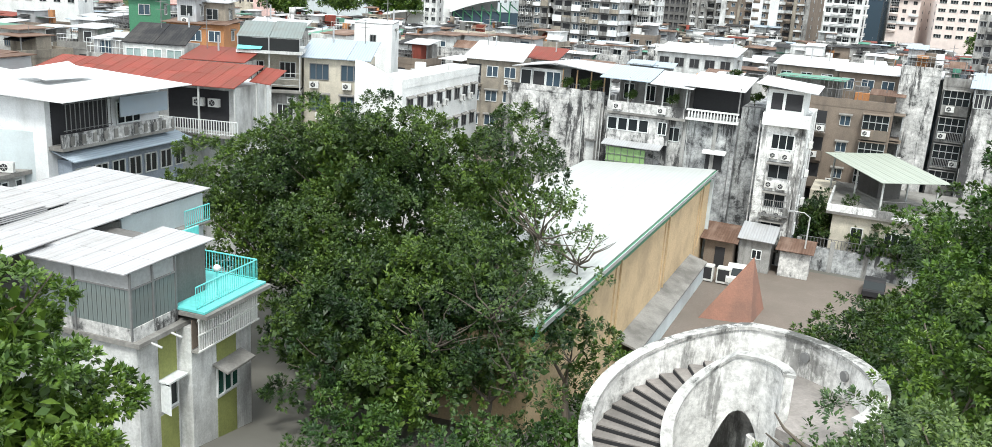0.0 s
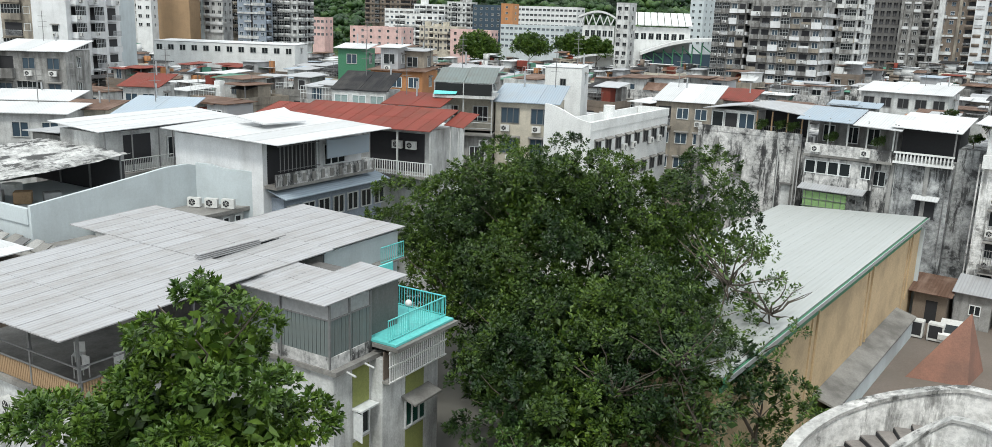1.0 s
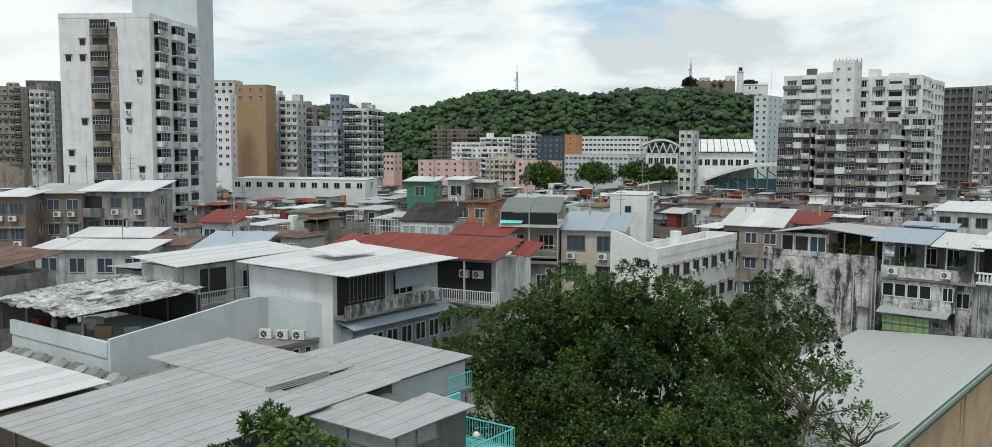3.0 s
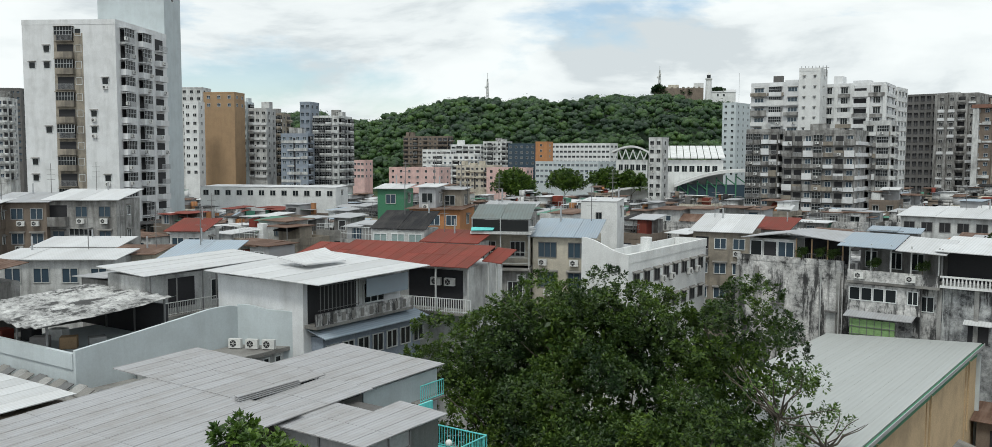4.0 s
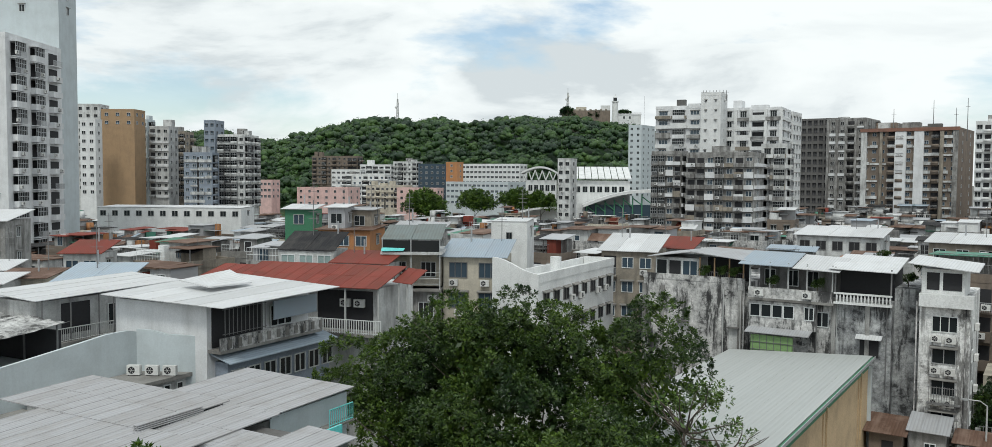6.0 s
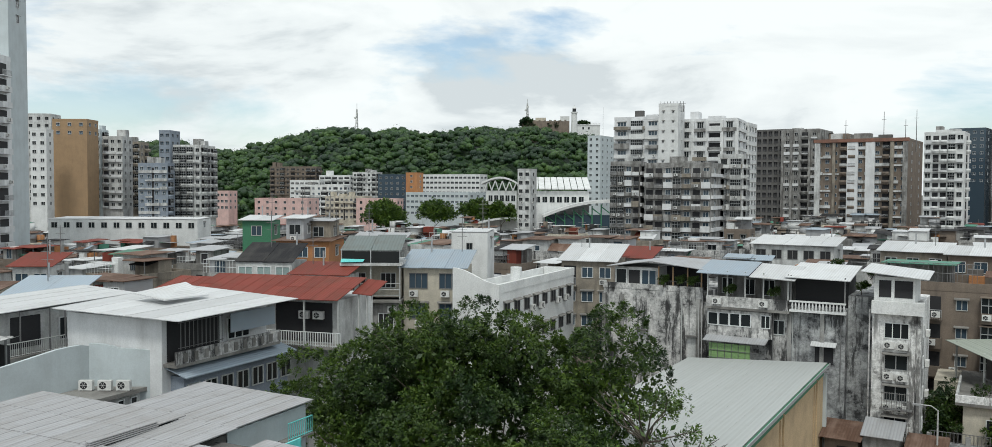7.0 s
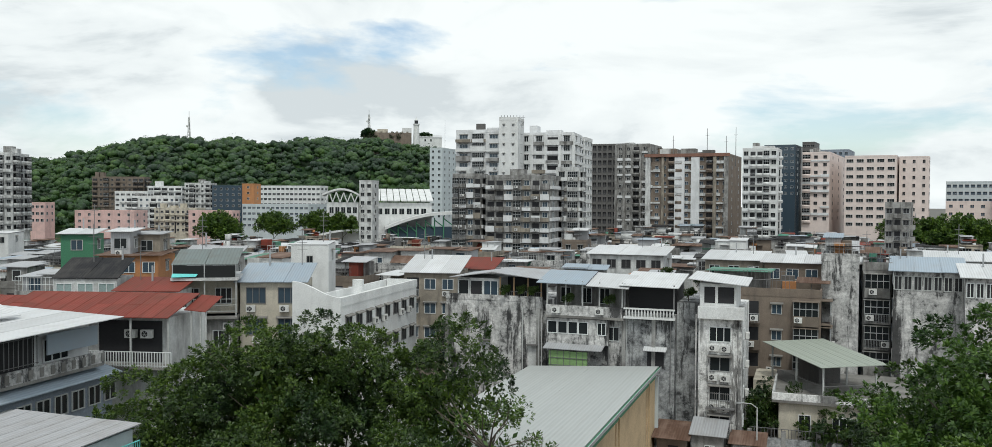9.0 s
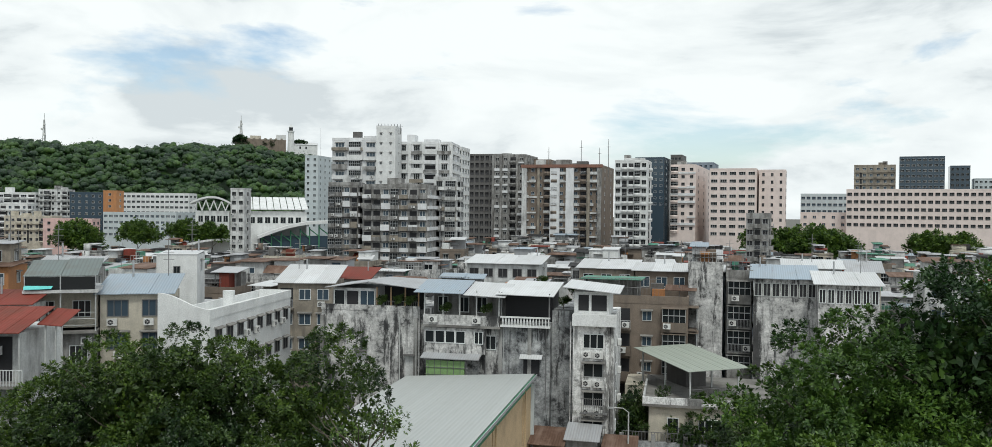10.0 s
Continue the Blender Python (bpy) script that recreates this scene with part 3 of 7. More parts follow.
def house(label, x, y, w, d, eave, rot, wall, roof, rise=0.8, over=0.5, n=3, rows=2, ac=0.3, winw=1.4, winh=1.3, seed=1, bal=0.0, name="house", back_low=False, first=0, panes=""):
    """A town house whose whole top is one sheet roof in panels; (x, y) is its front right corner."""
    rnd = random.Random(seed)
    frame, glass = rnd.choice(("frame", "alu", "rail", "steel")), panes or rnd.choice(("glass", "bluegl", "dark"))
    t = thing(name, label, "house", pose(x, y, 0, 0, 0, rot))
    FOOT.append((x, y, w, d, rot))
    bm = bmesh.new()
    bx(bm, -w, 0, 0, d, 0, eave - 0.1)
    part("wall", bm, wall, t)
    k = max(2, round(w / 2.2))
    for i in range(k):
        x0, x1 = -w - over + (w + 2 * over) * i / k, -w - over + (w + 2 * over) * (i + 1) / k
        zf, zb = (eave + rise, eave) if back_low else (eave, eave + rise)
        o = rnd.uniform(0, 0.03)
        bm = bmesh.new()
        slab(bm, [(x0 + 0.01, -over, zf + o), (x1 - 0.01, -over, zf + o), (x1 - 0.01, d + over * 0.5, zb + o), (x0 + 0.01, d + over * 0.5, zb + o)], 0.07)
        part("roof_panel", bm, roof, t)
    for i in range(n):
        for r in range(first, rows):
            z = eave - 0.1 - (r + 1) * 2.9 + 0.95
            px = -w + (i + 0.5) * w / n
            if rnd.random() < bal:
                tagged(part("balcony", balcony_mesh(round(min(w / n * 0.85, 3.4), 1), 0.9, wall, rnd.random() < 0.6, rnd.random() < 0.5), "", t, m=pose(px, 0, z - 0.9)), kind="stuff")
            else:
                part("window", window_mesh(round(min(winw, w / n * 0.8), 1), winh, 2 if winw < 1.7 else 3, 0.3 if r else 0.0, frame, glass), "", t, m=pose(px, 0, z))
            if rnd.random() < ac:
                part("air_conditioner", ac_mesh(), "", t, m=pose(px + rnd.uniform(-0.5, 0.5), 0, z - 0.75))
    for k in range(2):   # vent pipe and aerial on the roof
        bm = bmesh.new()
        q = Vector((rnd.uniform(-w + 0.5, -0.5), d * rnd.uniform(0.6, 0.95), eave))
        rod(bm, q, q + Vector((0, 0, rise + rnd.uniform(0.8, 1.4) + 2.2 * k)), 0.09 - 0.05 * k, 6)
        if k:
            for zz in (0.6, 0.75, 0.9):
                rod(bm, q + Vector((-0.5, 0, (rise + 3.2) * zz)), q + Vector((0.5, 0, (rise + 3.2) * zz)), 0.02, 4)
        part("aerial" if k else "vent_pipe", bm, "steel" if k else "alu", t)
    for r in range(rows):
        part("window", window_mesh(1.2, 1.2, 2, 0.3), "", t, m=pose(0, d * 0.5, eave - 0.1 - (r + 1) * 2.9 + 0.95, 0, 0, 90))
    return t
# ---------------------------------------------------------------- blocks of the middle and far city
LT_W, LT_H = 17.5, 47.4
lt = block('tall white tower block with grey balconies and small windows', -151.8, 80.9, 17.5, 20.0, 47.4, 34, 'tower', (0, 3), seed=1, rows=17, bal=1.0, cage=0.75, ac=0.6, name='tower_block', category='tower block', flat=True)
for k in range(17):   # recessed brown balcony stack and a few windows on the white front
    z = LT_H - (k + 1) * 2.9
    part("balcony", balcony_mesh(3.4, 0.7, "beige", k % 3 != 0, k % 2 == 0), "", lt, m=pose(-LT_W * 0.54, 0, z))
    part("window", window_mesh(1.2, 1.3, 1), "", lt, m=pose(-LT_W * 0.40, 0, z + 0.9))
    for j, u in enumerate((0.90, 0.74, 0.25, 0.12)):
        if (k * 7 + j * 5 + 3) % 11 in (0, 4, 6):
            part("window", window_mesh(1.2, 1.2, 1, 0.5), "", lt, m=pose(-LT_W * u, 0, z + 0.9))
            if j > 1:
                part("air_conditioner", ac_mesh(), "", lt, m=pose(-LT_W * u, 0, z + 0.1))
part("recess", (lambda b: (bx(b, -LT_W * 0.66, -LT_W * 0.35, -0.02, 0.0, 0, LT_H - 1.5), b)[1])(bmesh.new()), "beige", lt)
block('taller grey lift core behind the white tower block', -163.2, 97.3, 13.9, 7.4, 63.1, 34, 'palegrey', (1, 1), seed=2, rows=3, bal=0.0, ac=0, name='tower_block', category='tower block', flat=True)
block('brown tiled tower block in the distance', -354.6, 136.7, 8.9, 12.2, 46.3, 50, 'beige', (4, 2), seed=3, rows=10, ac=0, bal=0.3, name='tower_block', category='tower block', flat=True, far=True, hood=0)
block('white balconied tower block in the distance', -333.1, 136.6, 5.2, 10.5, 44.1, 50, 'white', (3, 2), seed=4, rows=10, ac=0, bal=0.6, name='tower_block', category='tower block', flat=True, far=True, hood=0)
block('dark grey slab tower far behind the others', -432.7, 183.5, 14.6, 13.5, 54.9, 45, 'darkgrey', (6, 2), seed=5, rows=12, ac=0, bal=0, name='tower_block', category='tower block', flat=True, far=True, hood=0)
block('white and blue glass tower block in the distance', -277.9, 178.0, 5.2, 5.8, 42.7, 35, 'clean', (2, 1), seed=6, rows=9, ac=0, bal=0, name='tower_block', category='tower block', flat=True, far=True, hood=0)
block('slim pale tower block in the distance', -327.5, 211.8, 9.2, 9.8, 52.2, 35, 'white', (3, 2), seed=7, rows=12, ac=0, bal=0, name='tower_block', category='tower block', flat=True, far=True, hood=0)
block('tan tiled tower block with blank walls', -279.2, 194.0, 12.2, 8.8, 47.1, 30, 'tan', (3, 2), seed=8, rows=2, ac=0, bal=0, name='tower_block', category='tower block', flat=True, far=True, hood=0)
block('narrow white tower block with dark balconies', -293.1, 209.0, 3.8, 7.2, 44.8, 30, 'palegrey', (2, 1), seed=9, rows=9, ac=0, bal=0.5, name='tower_block', category='tower block', flat=True, far=True, hood=0)
block('white tower block with grey balcony stacks', -280.5, 209.3, 7.5, 8.1, 41.9, 28, 'white', (3, 2), seed=10, rows=9, ac=0.1, bal=0.6, name='tower_block', category='tower block', flat=True, far=True, hood=0)
block('pale tower block with dark balcony stacks', -292.8, 226.1, 5.6, 8.3, 41.0, 28, 'beige', (3, 2), seed=11, rows=9, ac=0, bal=0.6, name='tower_block', category='tower block', flat=True, far=True, hood=0)
block('blue-grey tiled block of flats', -255.5, 208.8, 10.8, 5.6, 31.8, 26, 'blueg', (4, 2), seed=12, rows=7, ac=0, bal=0.2, name='tower_block', category='tower block', flat=True, far=True, hood=0)
block('blue-grey tower core above the flats', -268.8, 221.0, 4.3, 8.4, 44.5, 26, 'blueg', (2, 2), seed=13, rows=9, ac=0, bal=0, name='tower_block', category='tower block', flat=True, far=True, hood=0)
block('white stepped tower block with many balconies', -252.1, 220.7, 10.3, 13.3, 38.7, 26, 'white', (4, 3), seed=14, rows=9, ac=0.2, bal=0.6, name='tower_block', category='tower block', flat=True, far=True, hood=0)
block('small pink house below the hill', -308.1, 285.5, 6.1, 8.7, 21.7, 20, 'pink', (3, 2), seed=15, rows=3, ac=0, bal=0, flat=True, far=True, hood=0)
block('pinkish brown block of flats under the hill', -373.1, 417.6, 32.2, 7.7, 36.6, 15, 'brown', (9, 2), seed=16, rows=6, ac=0, bal=0.5, flat=True, far=True, hood=0)
block('white college wing under the hill', -345.1, 389.0, 19.6, 5.8, 27.7, 12, 'clean', (6, 2), seed=17, rows=5, ac=0, bal=0, winw=2.6, flat=True, far=True, hood=0)
block('white college block with window bands', -338.0, 408.2, 20.8, 8.0, 30.9, 12, 'clean', (5, 2), seed=18, rows=5, ac=0, bal=0.4, winw=3.5, flat=True, far=True, hood=0)
block('white college tower wing with terraces', -322.9, 414.0, 15.6, 8.5, 32.8, 12, 'white', (5, 2), seed=19, rows=6, ac=0, bal=0.5, flat=True, far=True, hood=0)
block('white school block with window bands', -302.2, 359.9, 29.8, 7.0, 24.8, 12, 'clean', (9, 2), seed=20, rows=6, ac=0, bal=0.4, flat=True, far=True, hood=0)
block('cream apartment block with yellow trim', -275.5, 343.1, 21.5, 9.0, 19.2, 12, 'cream', (8, 2), seed=21, rows=4, ac=0, bal=0.3, flat=True, far=True, hood=0)
block('pink low building with flat terraces', -283.0, 310.3, 28.4, 11.5, 18.2, 12, 'pink', (6, 2), seed=22, rows=3, ac=0, bal=0, flat=True, far=True, hood=0)
block('pink stepped building beside trees', -238.7, 321.0, 20.8, 7.0, 18.5, 10, 'pink', (4, 2), seed=23, rows=4, ac=0, bal=0, flat=True, far=True, hood=0)
block('dark glass office building with an orange end', -276.4, 380.1, 16.8, 11.6, 30.7, 10, 'bluegl', (5, 2), seed=24, rows=6, ac=0, bal=0, flat=True, far=True, hood=0)
block('orange brick stair tower of an office building', -268.7, 379.5, 6.6, 7.8, 31.6, 10, 'orange', (1, 1), seed=25, rows=3, ac=0, bal=0, flat=True, far=True, hood=0)
block('white hospital building with window bands', -259.0, 427.7, 37.3, 11.2, 31.4, 8, 'clean', (14, 2), seed=26, rows=7, ac=0, bal=0, winw=3, flat=True, far=True, hood=0)
block('grey office building in front of the hospital', -232.8, 373.4, 35.5, 24.7, 21.2, 8, 'palegrey', (14, 3), seed=27, rows=4, ac=0, bal=0, winw=3, flat=True, far=True, hood=0)
block('thin stone coloured tower with stained walls', -140.3, 265.2, 4.6, 7.2, 30.2, 10, 'white', (2, 1), seed=28, rows=11, ac=0.5, bal=0, name='tower_block', category='tower block', flat=True, far=True, hood=0)
block('pale grey slab tower beside the white towers', -170.3, 394.8, 6.8, 17.0, 49.5, 0, 'palegrey', (2, 3), seed=29, rows=12, ac=0, bal=0, name='tower_block', category='tower block', flat=True, far=True, hood=0)
block('white tower block with long balconies', -89.4, 252.7, 14.5, 4.6, 45.1, 5, 'tower', (3, 1), seed=30, rows=16, ac=0.2, bal=0.4, bands='clean', top_clutter=2, name='tower_block', category='tower block', flat=True, winw=2.4)
block('white stair core topped by aerials', -82.7, 248.6, 5.8, 8.2, 48.3, 5, 'clean', (2, 1), seed=31, rows=16, ac=0, bal=0, winw=0.7, winh=0.7, name='tower_block', category='tower block', flat=True)
block('white tower block with plant filled terraces', -68.2, 259.2, 17.3, 16.2, 44.3, 5, 'tower', (4, 2), seed=32, rows=16, ac=0.25, bal=0.55, pil='clean', bands='clean', winw=2.2, winh=1.6, top_clutter=2, name='tower_block', category='tower block', flat=True)
block('narrow white wing with square windows', -69.2, 276.5, 2.4, 10.9, 44.1, 0, 'clean', (1, 3), seed=33, rows=16, ac=0, bal=0, winw=1.6, name='tower_block', category='tower block', flat=True)
block('weathered beige block of flats with brown balconies', -66.2, 226.5, 17.8, 18.3, 30.2, 4, 'grey', (7, 2), seed=34, rows=9, ac=0.5, bal=0.6, cage=0.6, bands='tower', top_clutter=3, name='tower_block', category='tower block', flat=True)
block('weathered white block of flats with stacked balconies', -86.9, 229.1, 8.5, 6.2, 30.8, 4, 'grey', (4, 1), seed=35, rows=9, ac=0.4, bal=0.5, cage=0.6, bands='tower', top_clutter=1, name='tower_block', category='tower block', flat=True)
block('white balcony stack at the corner of the towers', -62.1, 242.2, 6.7, 7.9, 32.9, 4, 'white', (2, 1), seed=36, rows=11, ac=0.4, bal=0.6, cage=0.5, bands='clean', name='tower_block', category='tower block', flat=True)
block('unfinished dark concrete tower with open floors', -67.1, 338.4, 14.7, 59.0, 46.2, -4, 'darkgrey', (7, 6), seed=37, rows=13, ac=0, bal=0, winw=2.4, winh=1.9, frame='darkgrey', glass='dark', name='tower_block', category='tower block', flat=True, far=True, hood=0)
block('grey concrete tower slab with bare piers', -58.3, 335.0, 13.0, 20.8, 45.8, -4, 'grey', (4, 2), seed=38, rows=12, ac=0, bal=0.3, pil='grey', name='tower_block', category='tower block', flat=True, far=True, hood=0)
BS_W, BS_H = 29.9, 40.9
bs = block('brown striped tower block with white pilasters', -27.5, 320.8, 29.9, 31.1, 40.9, -4, 'brown', (11, 2), seed=39, rows=11, ac=0, bal=0.4, top_clutter=4, name='tower_block', category='tower block', flat=True, far=True, hood=0)
for u0, u1, mt in ((0.0, 0.06, "white"), (0.36, 0.48, "tower"), (0.56, 0.66, "tower"), (0.2, 0.23, "beige"), (0.82, 0.86, "beige"), (0.95, 1.0, "grey")):   # light piers on the brown front
    part("pier", (lambda b: (bx(b, -BS_W + BS_W * u0, -BS_W + BS_W * u1, -0.9, 0.0, 0, BS_H - 0.5), b)[1])(bmesh.new()), mt, bs)
part("cornice", (lambda b: (bx(b, -BS_W - 0.4, 0.4, -1.1, 0.0, BS_H - 0.45, BS_H + 0.7), b)[1])(bmesh.new()), "pyr", bs)
block('white tower block with brown window rows', -10.3, 299.8, 11.0, 14.4, 41.4, -4, 'clean', (5, 1), seed=40, rows=12, ac=0, bal=0.35, cage=0.2, winw=1.8, winh=1.5, top_clutter=2, name='tower_block', category='tower block', flat=True, far=True, hood=0)
block('dark glass tower behind the white tower', -6.6, 419.9, 13.8, 28.3, 49.9, -8, 'bluegl', (5, 2), seed=41, rows=8, ac=0, bal=0, name='tower_block', category='tower block', flat=True, far=True, hood=0)
block('small dark tower in the far district', 1.6, 430.0, 5.4, 16.0, 51.7, -8, 'darkgrey', (3, 1), seed=42, rows=8, ac=0, bal=0, name='tower_block', category='tower block', flat=True, far=True, hood=0)
block('grey tower row in the far district', 16.4, 429.7, 14.3, 24.5, 48.0, -8, 'blueg', (6, 1), seed=43, rows=8, ac=0, bal=0, name='tower_block', category='tower block', flat=True, far=True, hood=0)
block('pale pink housing block with blank end walls', 29.0, 343.8, 17.3, 41.8, 40.8, -8, 'pinkw', (5, 1), seed=44, rows=9, ac=0, bal=0, winw=2.4, name='tower_block', category='tower block', flat=True, far=True, hood=0)
block('pale pink housing block with dark stair slots', 6.7, 349.9, 9.8, 55.5, 42.6, -8, 'pinkw', (3, 3), seed=45, rows=9, ac=0, bal=0.5, name='tower_block', category='tower block', flat=True, far=True, hood=0)
block('pale pink housing block with small windows', 40.0, 347.7, 9.7, 15.0, 40.5, -8, 'pinkw', (3, 2), seed=46, rows=9, ac=0, bal=0, winw=0.9, name='tower_block', category='tower block', flat=True, far=True, hood=0)
block('long pale pink building with rows of paired windows', 112.5, 342.0, 50.9, 15.0, 33.3, -14, 'pinkw', (22, 2), seed=47, rows=5, ac=0, bal=0, winw=1.9, flat=True, far=True, hood=0)
block('low pink annex with a row of windows', 64.6, 359.2, 17.4, 15.0, 24.4, -12, 'pinkw', (5, 2), seed=48, rows=2, ac=0, bal=0, flat=True, far=True, hood=0)
block('terminal building with a long grey roof', 71.1, 393.6, 19.4, 15.0, 32.5, -12, 'palegrey', (9, 2), seed=49, rows=3, ac=0, bal=0, winw=3, flat=True, far=True, hood=0)
block('beige office block with balcony grid', 97.6, 429.0, 17.7, 15.0, 46.8, -12, 'beige', (6, 2), seed=50, rows=6, ac=0, bal=0.3, name='tower_block', category='tower block', flat=True, far=True, hood=0)
block('dark blue glass office building', 138.3, 501.3, 21.9, 15.0, 55.3, -12, 'bluegl', (8, 2), seed=51, rows=6, ac=0, bal=0, winw=3.5, name='tower_block', category='tower block', flat=True, far=True, hood=0)
block('grey glass building beside the office building', 152.6, 507.6, 9.6, 15.0, 50.6, -12, 'bluegl', (4, 2), seed=52, rows=5, ac=0, bal=0, name='tower_block', category='tower block', flat=True, far=True, hood=0)
block('long low grey building far off', 174.2, 511.1, 17.8, 15.0, 44.0, -12, 'palegrey', (8, 2), seed=53, rows=3, ac=0, bal=0, flat=True, far=True, hood=0)
block('scaffolded grey block of flats', 23.5, 238.8, 5.8, 15.0, 23.4, -8, 'grey', (3, 2), seed=54, rows=6, ac=0, bal=0.3, flat=True)
# town houses of the middle distance
house('house with a black sheet roof and glazed front', -57.6, 61.1, 5.4, 4.5, 17.0, 25, 'white', 's_dark', seed=55, rise=1.5, over=0.15, n=3, rows=1, winw=1.6, winh=1.6, ac=0, panes='curtain')
house('low house with a red sheet roof behind the black roof', -51.4, 61.3, 4.9, 4, 16.1, 20, 'white', 's_red', seed=56, rise=0.8, n=2, rows=1)
house('orange walled house with rooftop clutter', -70.8, 81.5, 6.6, 7, 17.5, 25, 'orange', 's_brown', seed=57, rise=0.3, n=3, rows=1)
house('grey rooftop room above the orange house', -74.4, 81.0, 2.2, 4, 20.2, 25, 's_grey', 's_white', seed=58, rise=0.3, n=1, rows=1, winw=1.5)
house('beige shack with panelled walls on a roof', -73.3, 84.7, 3.1, 4, 19.8, 25, 'beige', 's_grey', seed=59, rise=0.2, n=1, rows=1)
house('house wrapped in green netting under a white roof', -82.9, 84.0, 3.7, 5, 19.7, 30, 'greenp', 's_white', seed=60, rise=0.5, n=1, rows=1)
nh = thing("house", "weathered house with black nets round its roof terrace", "house", pose(-48.7, 66.0, 0, 0, 0, 30))
FOOT.append((-48.7, 66.0, 5.6, 7, 30))
boxp("wall", nh, "grey", -5.4, 0, 0.9, 7.0, 0, 13.4)
boxp("roof_room", nh, "cream", -5.3, -0.1, 2.6, 6.9, 13.4, 16.7)
boxp("balcony_slab", nh, "concrete", -5.5, 0.1, 0.0, 2.6, 13.2, 13.4)
boxp("terrace_slab", nh, "white", -5.6, 0.2, -0.2, 7.0, 16.7, 16.95)
for k in range(2):
    boxp("net", nh, "net", -5.4 + 2.72 * k, -2.78 + 2.72 * k, 0.02, 0.06, 16.97, 18.05, "black net stretched between posts")
for xx in (-5.45, -2.73, 0.0):
    boxp("post", nh, "alu", xx - 0.04, xx + 0.04, -0.05, 0.02, 16.95, 18.2)
    boxp("post", nh, "rail", xx - 0.05, xx + 0.05, 0.05, 0.15, 13.4, 16.7)
boxp("net", nh, "net", -5.5, -5.46, 0.1, 6.8, 16.97, 18.1)
for k in range(2):
    bm = bmesh.new()
    x0 = -5.6 + 2.9 * k
    slab(bm, [(x0, 0.1, 18.15), (x0 + 2.85, 0.1, 18.15), (x0 + 2.85, 5.0, 19.25 + 0.1 * k), (x0, 5.0, 19.25 + 0.1 * k)], 0.06)
    part("roof_sheet", bm, "s_fence", nh, "grey-green corrugated roof sheet")
bm = bmesh.new()
slab(bm, [(-5.5, -0.35, 17.05), (-3.4, -0.32, 17.1), (-3.3, 0.0, 17.3), (-5.5, 0.0, 17.35)], 0.03)
part("tarpaulin", bm, "teal", nh, "crumpled turquoise tarpaulin")
for xx in (-4.3, -1.4):
    win_m = window_mesh(1.5, 1.5, 3, 0.0, "frame", "dark")
    part("window", win_m, "", nh, m=pose(xx, 2.6, 14.3))
    part("window", win_m, "", nh, m=pose(xx, 0.9, 10.6))
for k in range(3):
    bm = bmesh.new()
    rod(bm, (-5.45, 0.1, 13.9 + 0.55 * k), (0.0, 0.1, 13.9 + 0.55 * k), 0.03, 5)
    part("rail", bm, "rail", nh)
part("air_conditioner", ac_mesh(), "", nh, m=pose(-0.8, 0.9, 12.2))
house('house with a grey green sheet roof behind the netting', -56.7, 76.2, 5.2, 5, 17.9, 22, 'grey', 's_grey', seed=62, rise=1.0, n=2, rows=1)
house('cream house with a pale blue roof and air conditioners', -44.3, 70.2, 5.8, 6, 16.4, 24, 'cream', 's_blue', seed=63, rise=1.3, n=2, rows=2, ac=0.9, winw=1.8, winh=1.5)
house('tall white wall house beside the cream house', -50.0, 84.3, 4.1, 7, 19.1, 24, 'clean', 's_white', seed=64, rise=0.1, over=0.05, n=1, rows=1, winw=0.7, winh=0.8, ac=0)
wm = thing("house", "smooth white modern building with a curved end wall", "house", pose(-38.6, 67.0, 0, 0, 0, 5))
FOOT.append((-38.6, 67.0, 5, 20, 5))
boxp("wall", wm, "clean", -3.6, 0, 0.26, 19.5, 0, 14.6)
boxp("parapet", wm, "clean", -0.2, 0.05, 0.26, 19.6, 14.6, 15.4)
boxp("parapet", wm, "clean", -3.65, -3.45, 0.26, 19.6, 14.6, 15.3)
boxp("parapet", wm, "clean", -3.4, -0.25, 19.3, 19.55, 14.6, 15.4)
bm = bmesh.new()
prof = [(-4.6, 0.0), (0.06, 0.0), (0.06, 15.4)] + [(0.0 - 4.6 * k / 10, 15.45 + 1.3 * (0.5 - 0.5 * math.cos(math.pi * k / 10))) for k in range(1, 11)]
ends = [[bm.verts.new((a, yy, b)) for a, b in prof] for yy in (0.0, 0.25)]
bm.faces.new(ends[0])
bm.faces.new(ends[1][::-1])
for k in range(len(prof)):
    q = (k + 1) % len(prof)
    bm.faces.new((ends[0][q], ends[0][k], ends[1][k], ends[1][q]))
part("curved_end_wall", bm, "clean", wm)
for k in range(8):
    for zz in (12.4, 9.4):
        part("window", window_mesh(1.3, 1.2, 2, 0.4, "steel", "dark"), "", wm, m=pose(0, 1.8 + 2.3 * k, zz, 0, 0, 90))
    if k % 3 != 1:
        part("air_conditioner", ac_mesh(), "", wm, m=pose(0, 2.9 + 2.3 * k, 12.2, 0, 0, 90))
bm = bmesh.new()
rod(bm, (-1.8, 8.0, 14.6), (-1.8, 8.0, 16.3), 0.55, 14)
part("water_tank", bm, "clean", wm)
house('beige block of flats with balconies and a rusty white roof', -39.6, 96.2, 6.4, 8, 15.4, 12, 'beige', 's_white', seed=66, rise=1.6, n=3, rows=4, bal=0.4, ac=0.4)
house('small house with a red sheet roof', -38.5, 105.2, 5.5, 5, 15.2, 5, 'white', 's_red', seed=67, rise=1.2, n=2, rows=1)
house('long white roofed house behind the flats', -19.8, 126.5, 10.9, 8, 16.3, 0, 'white', 's_white', seed=68, rise=0.9, n=5, rows=2)
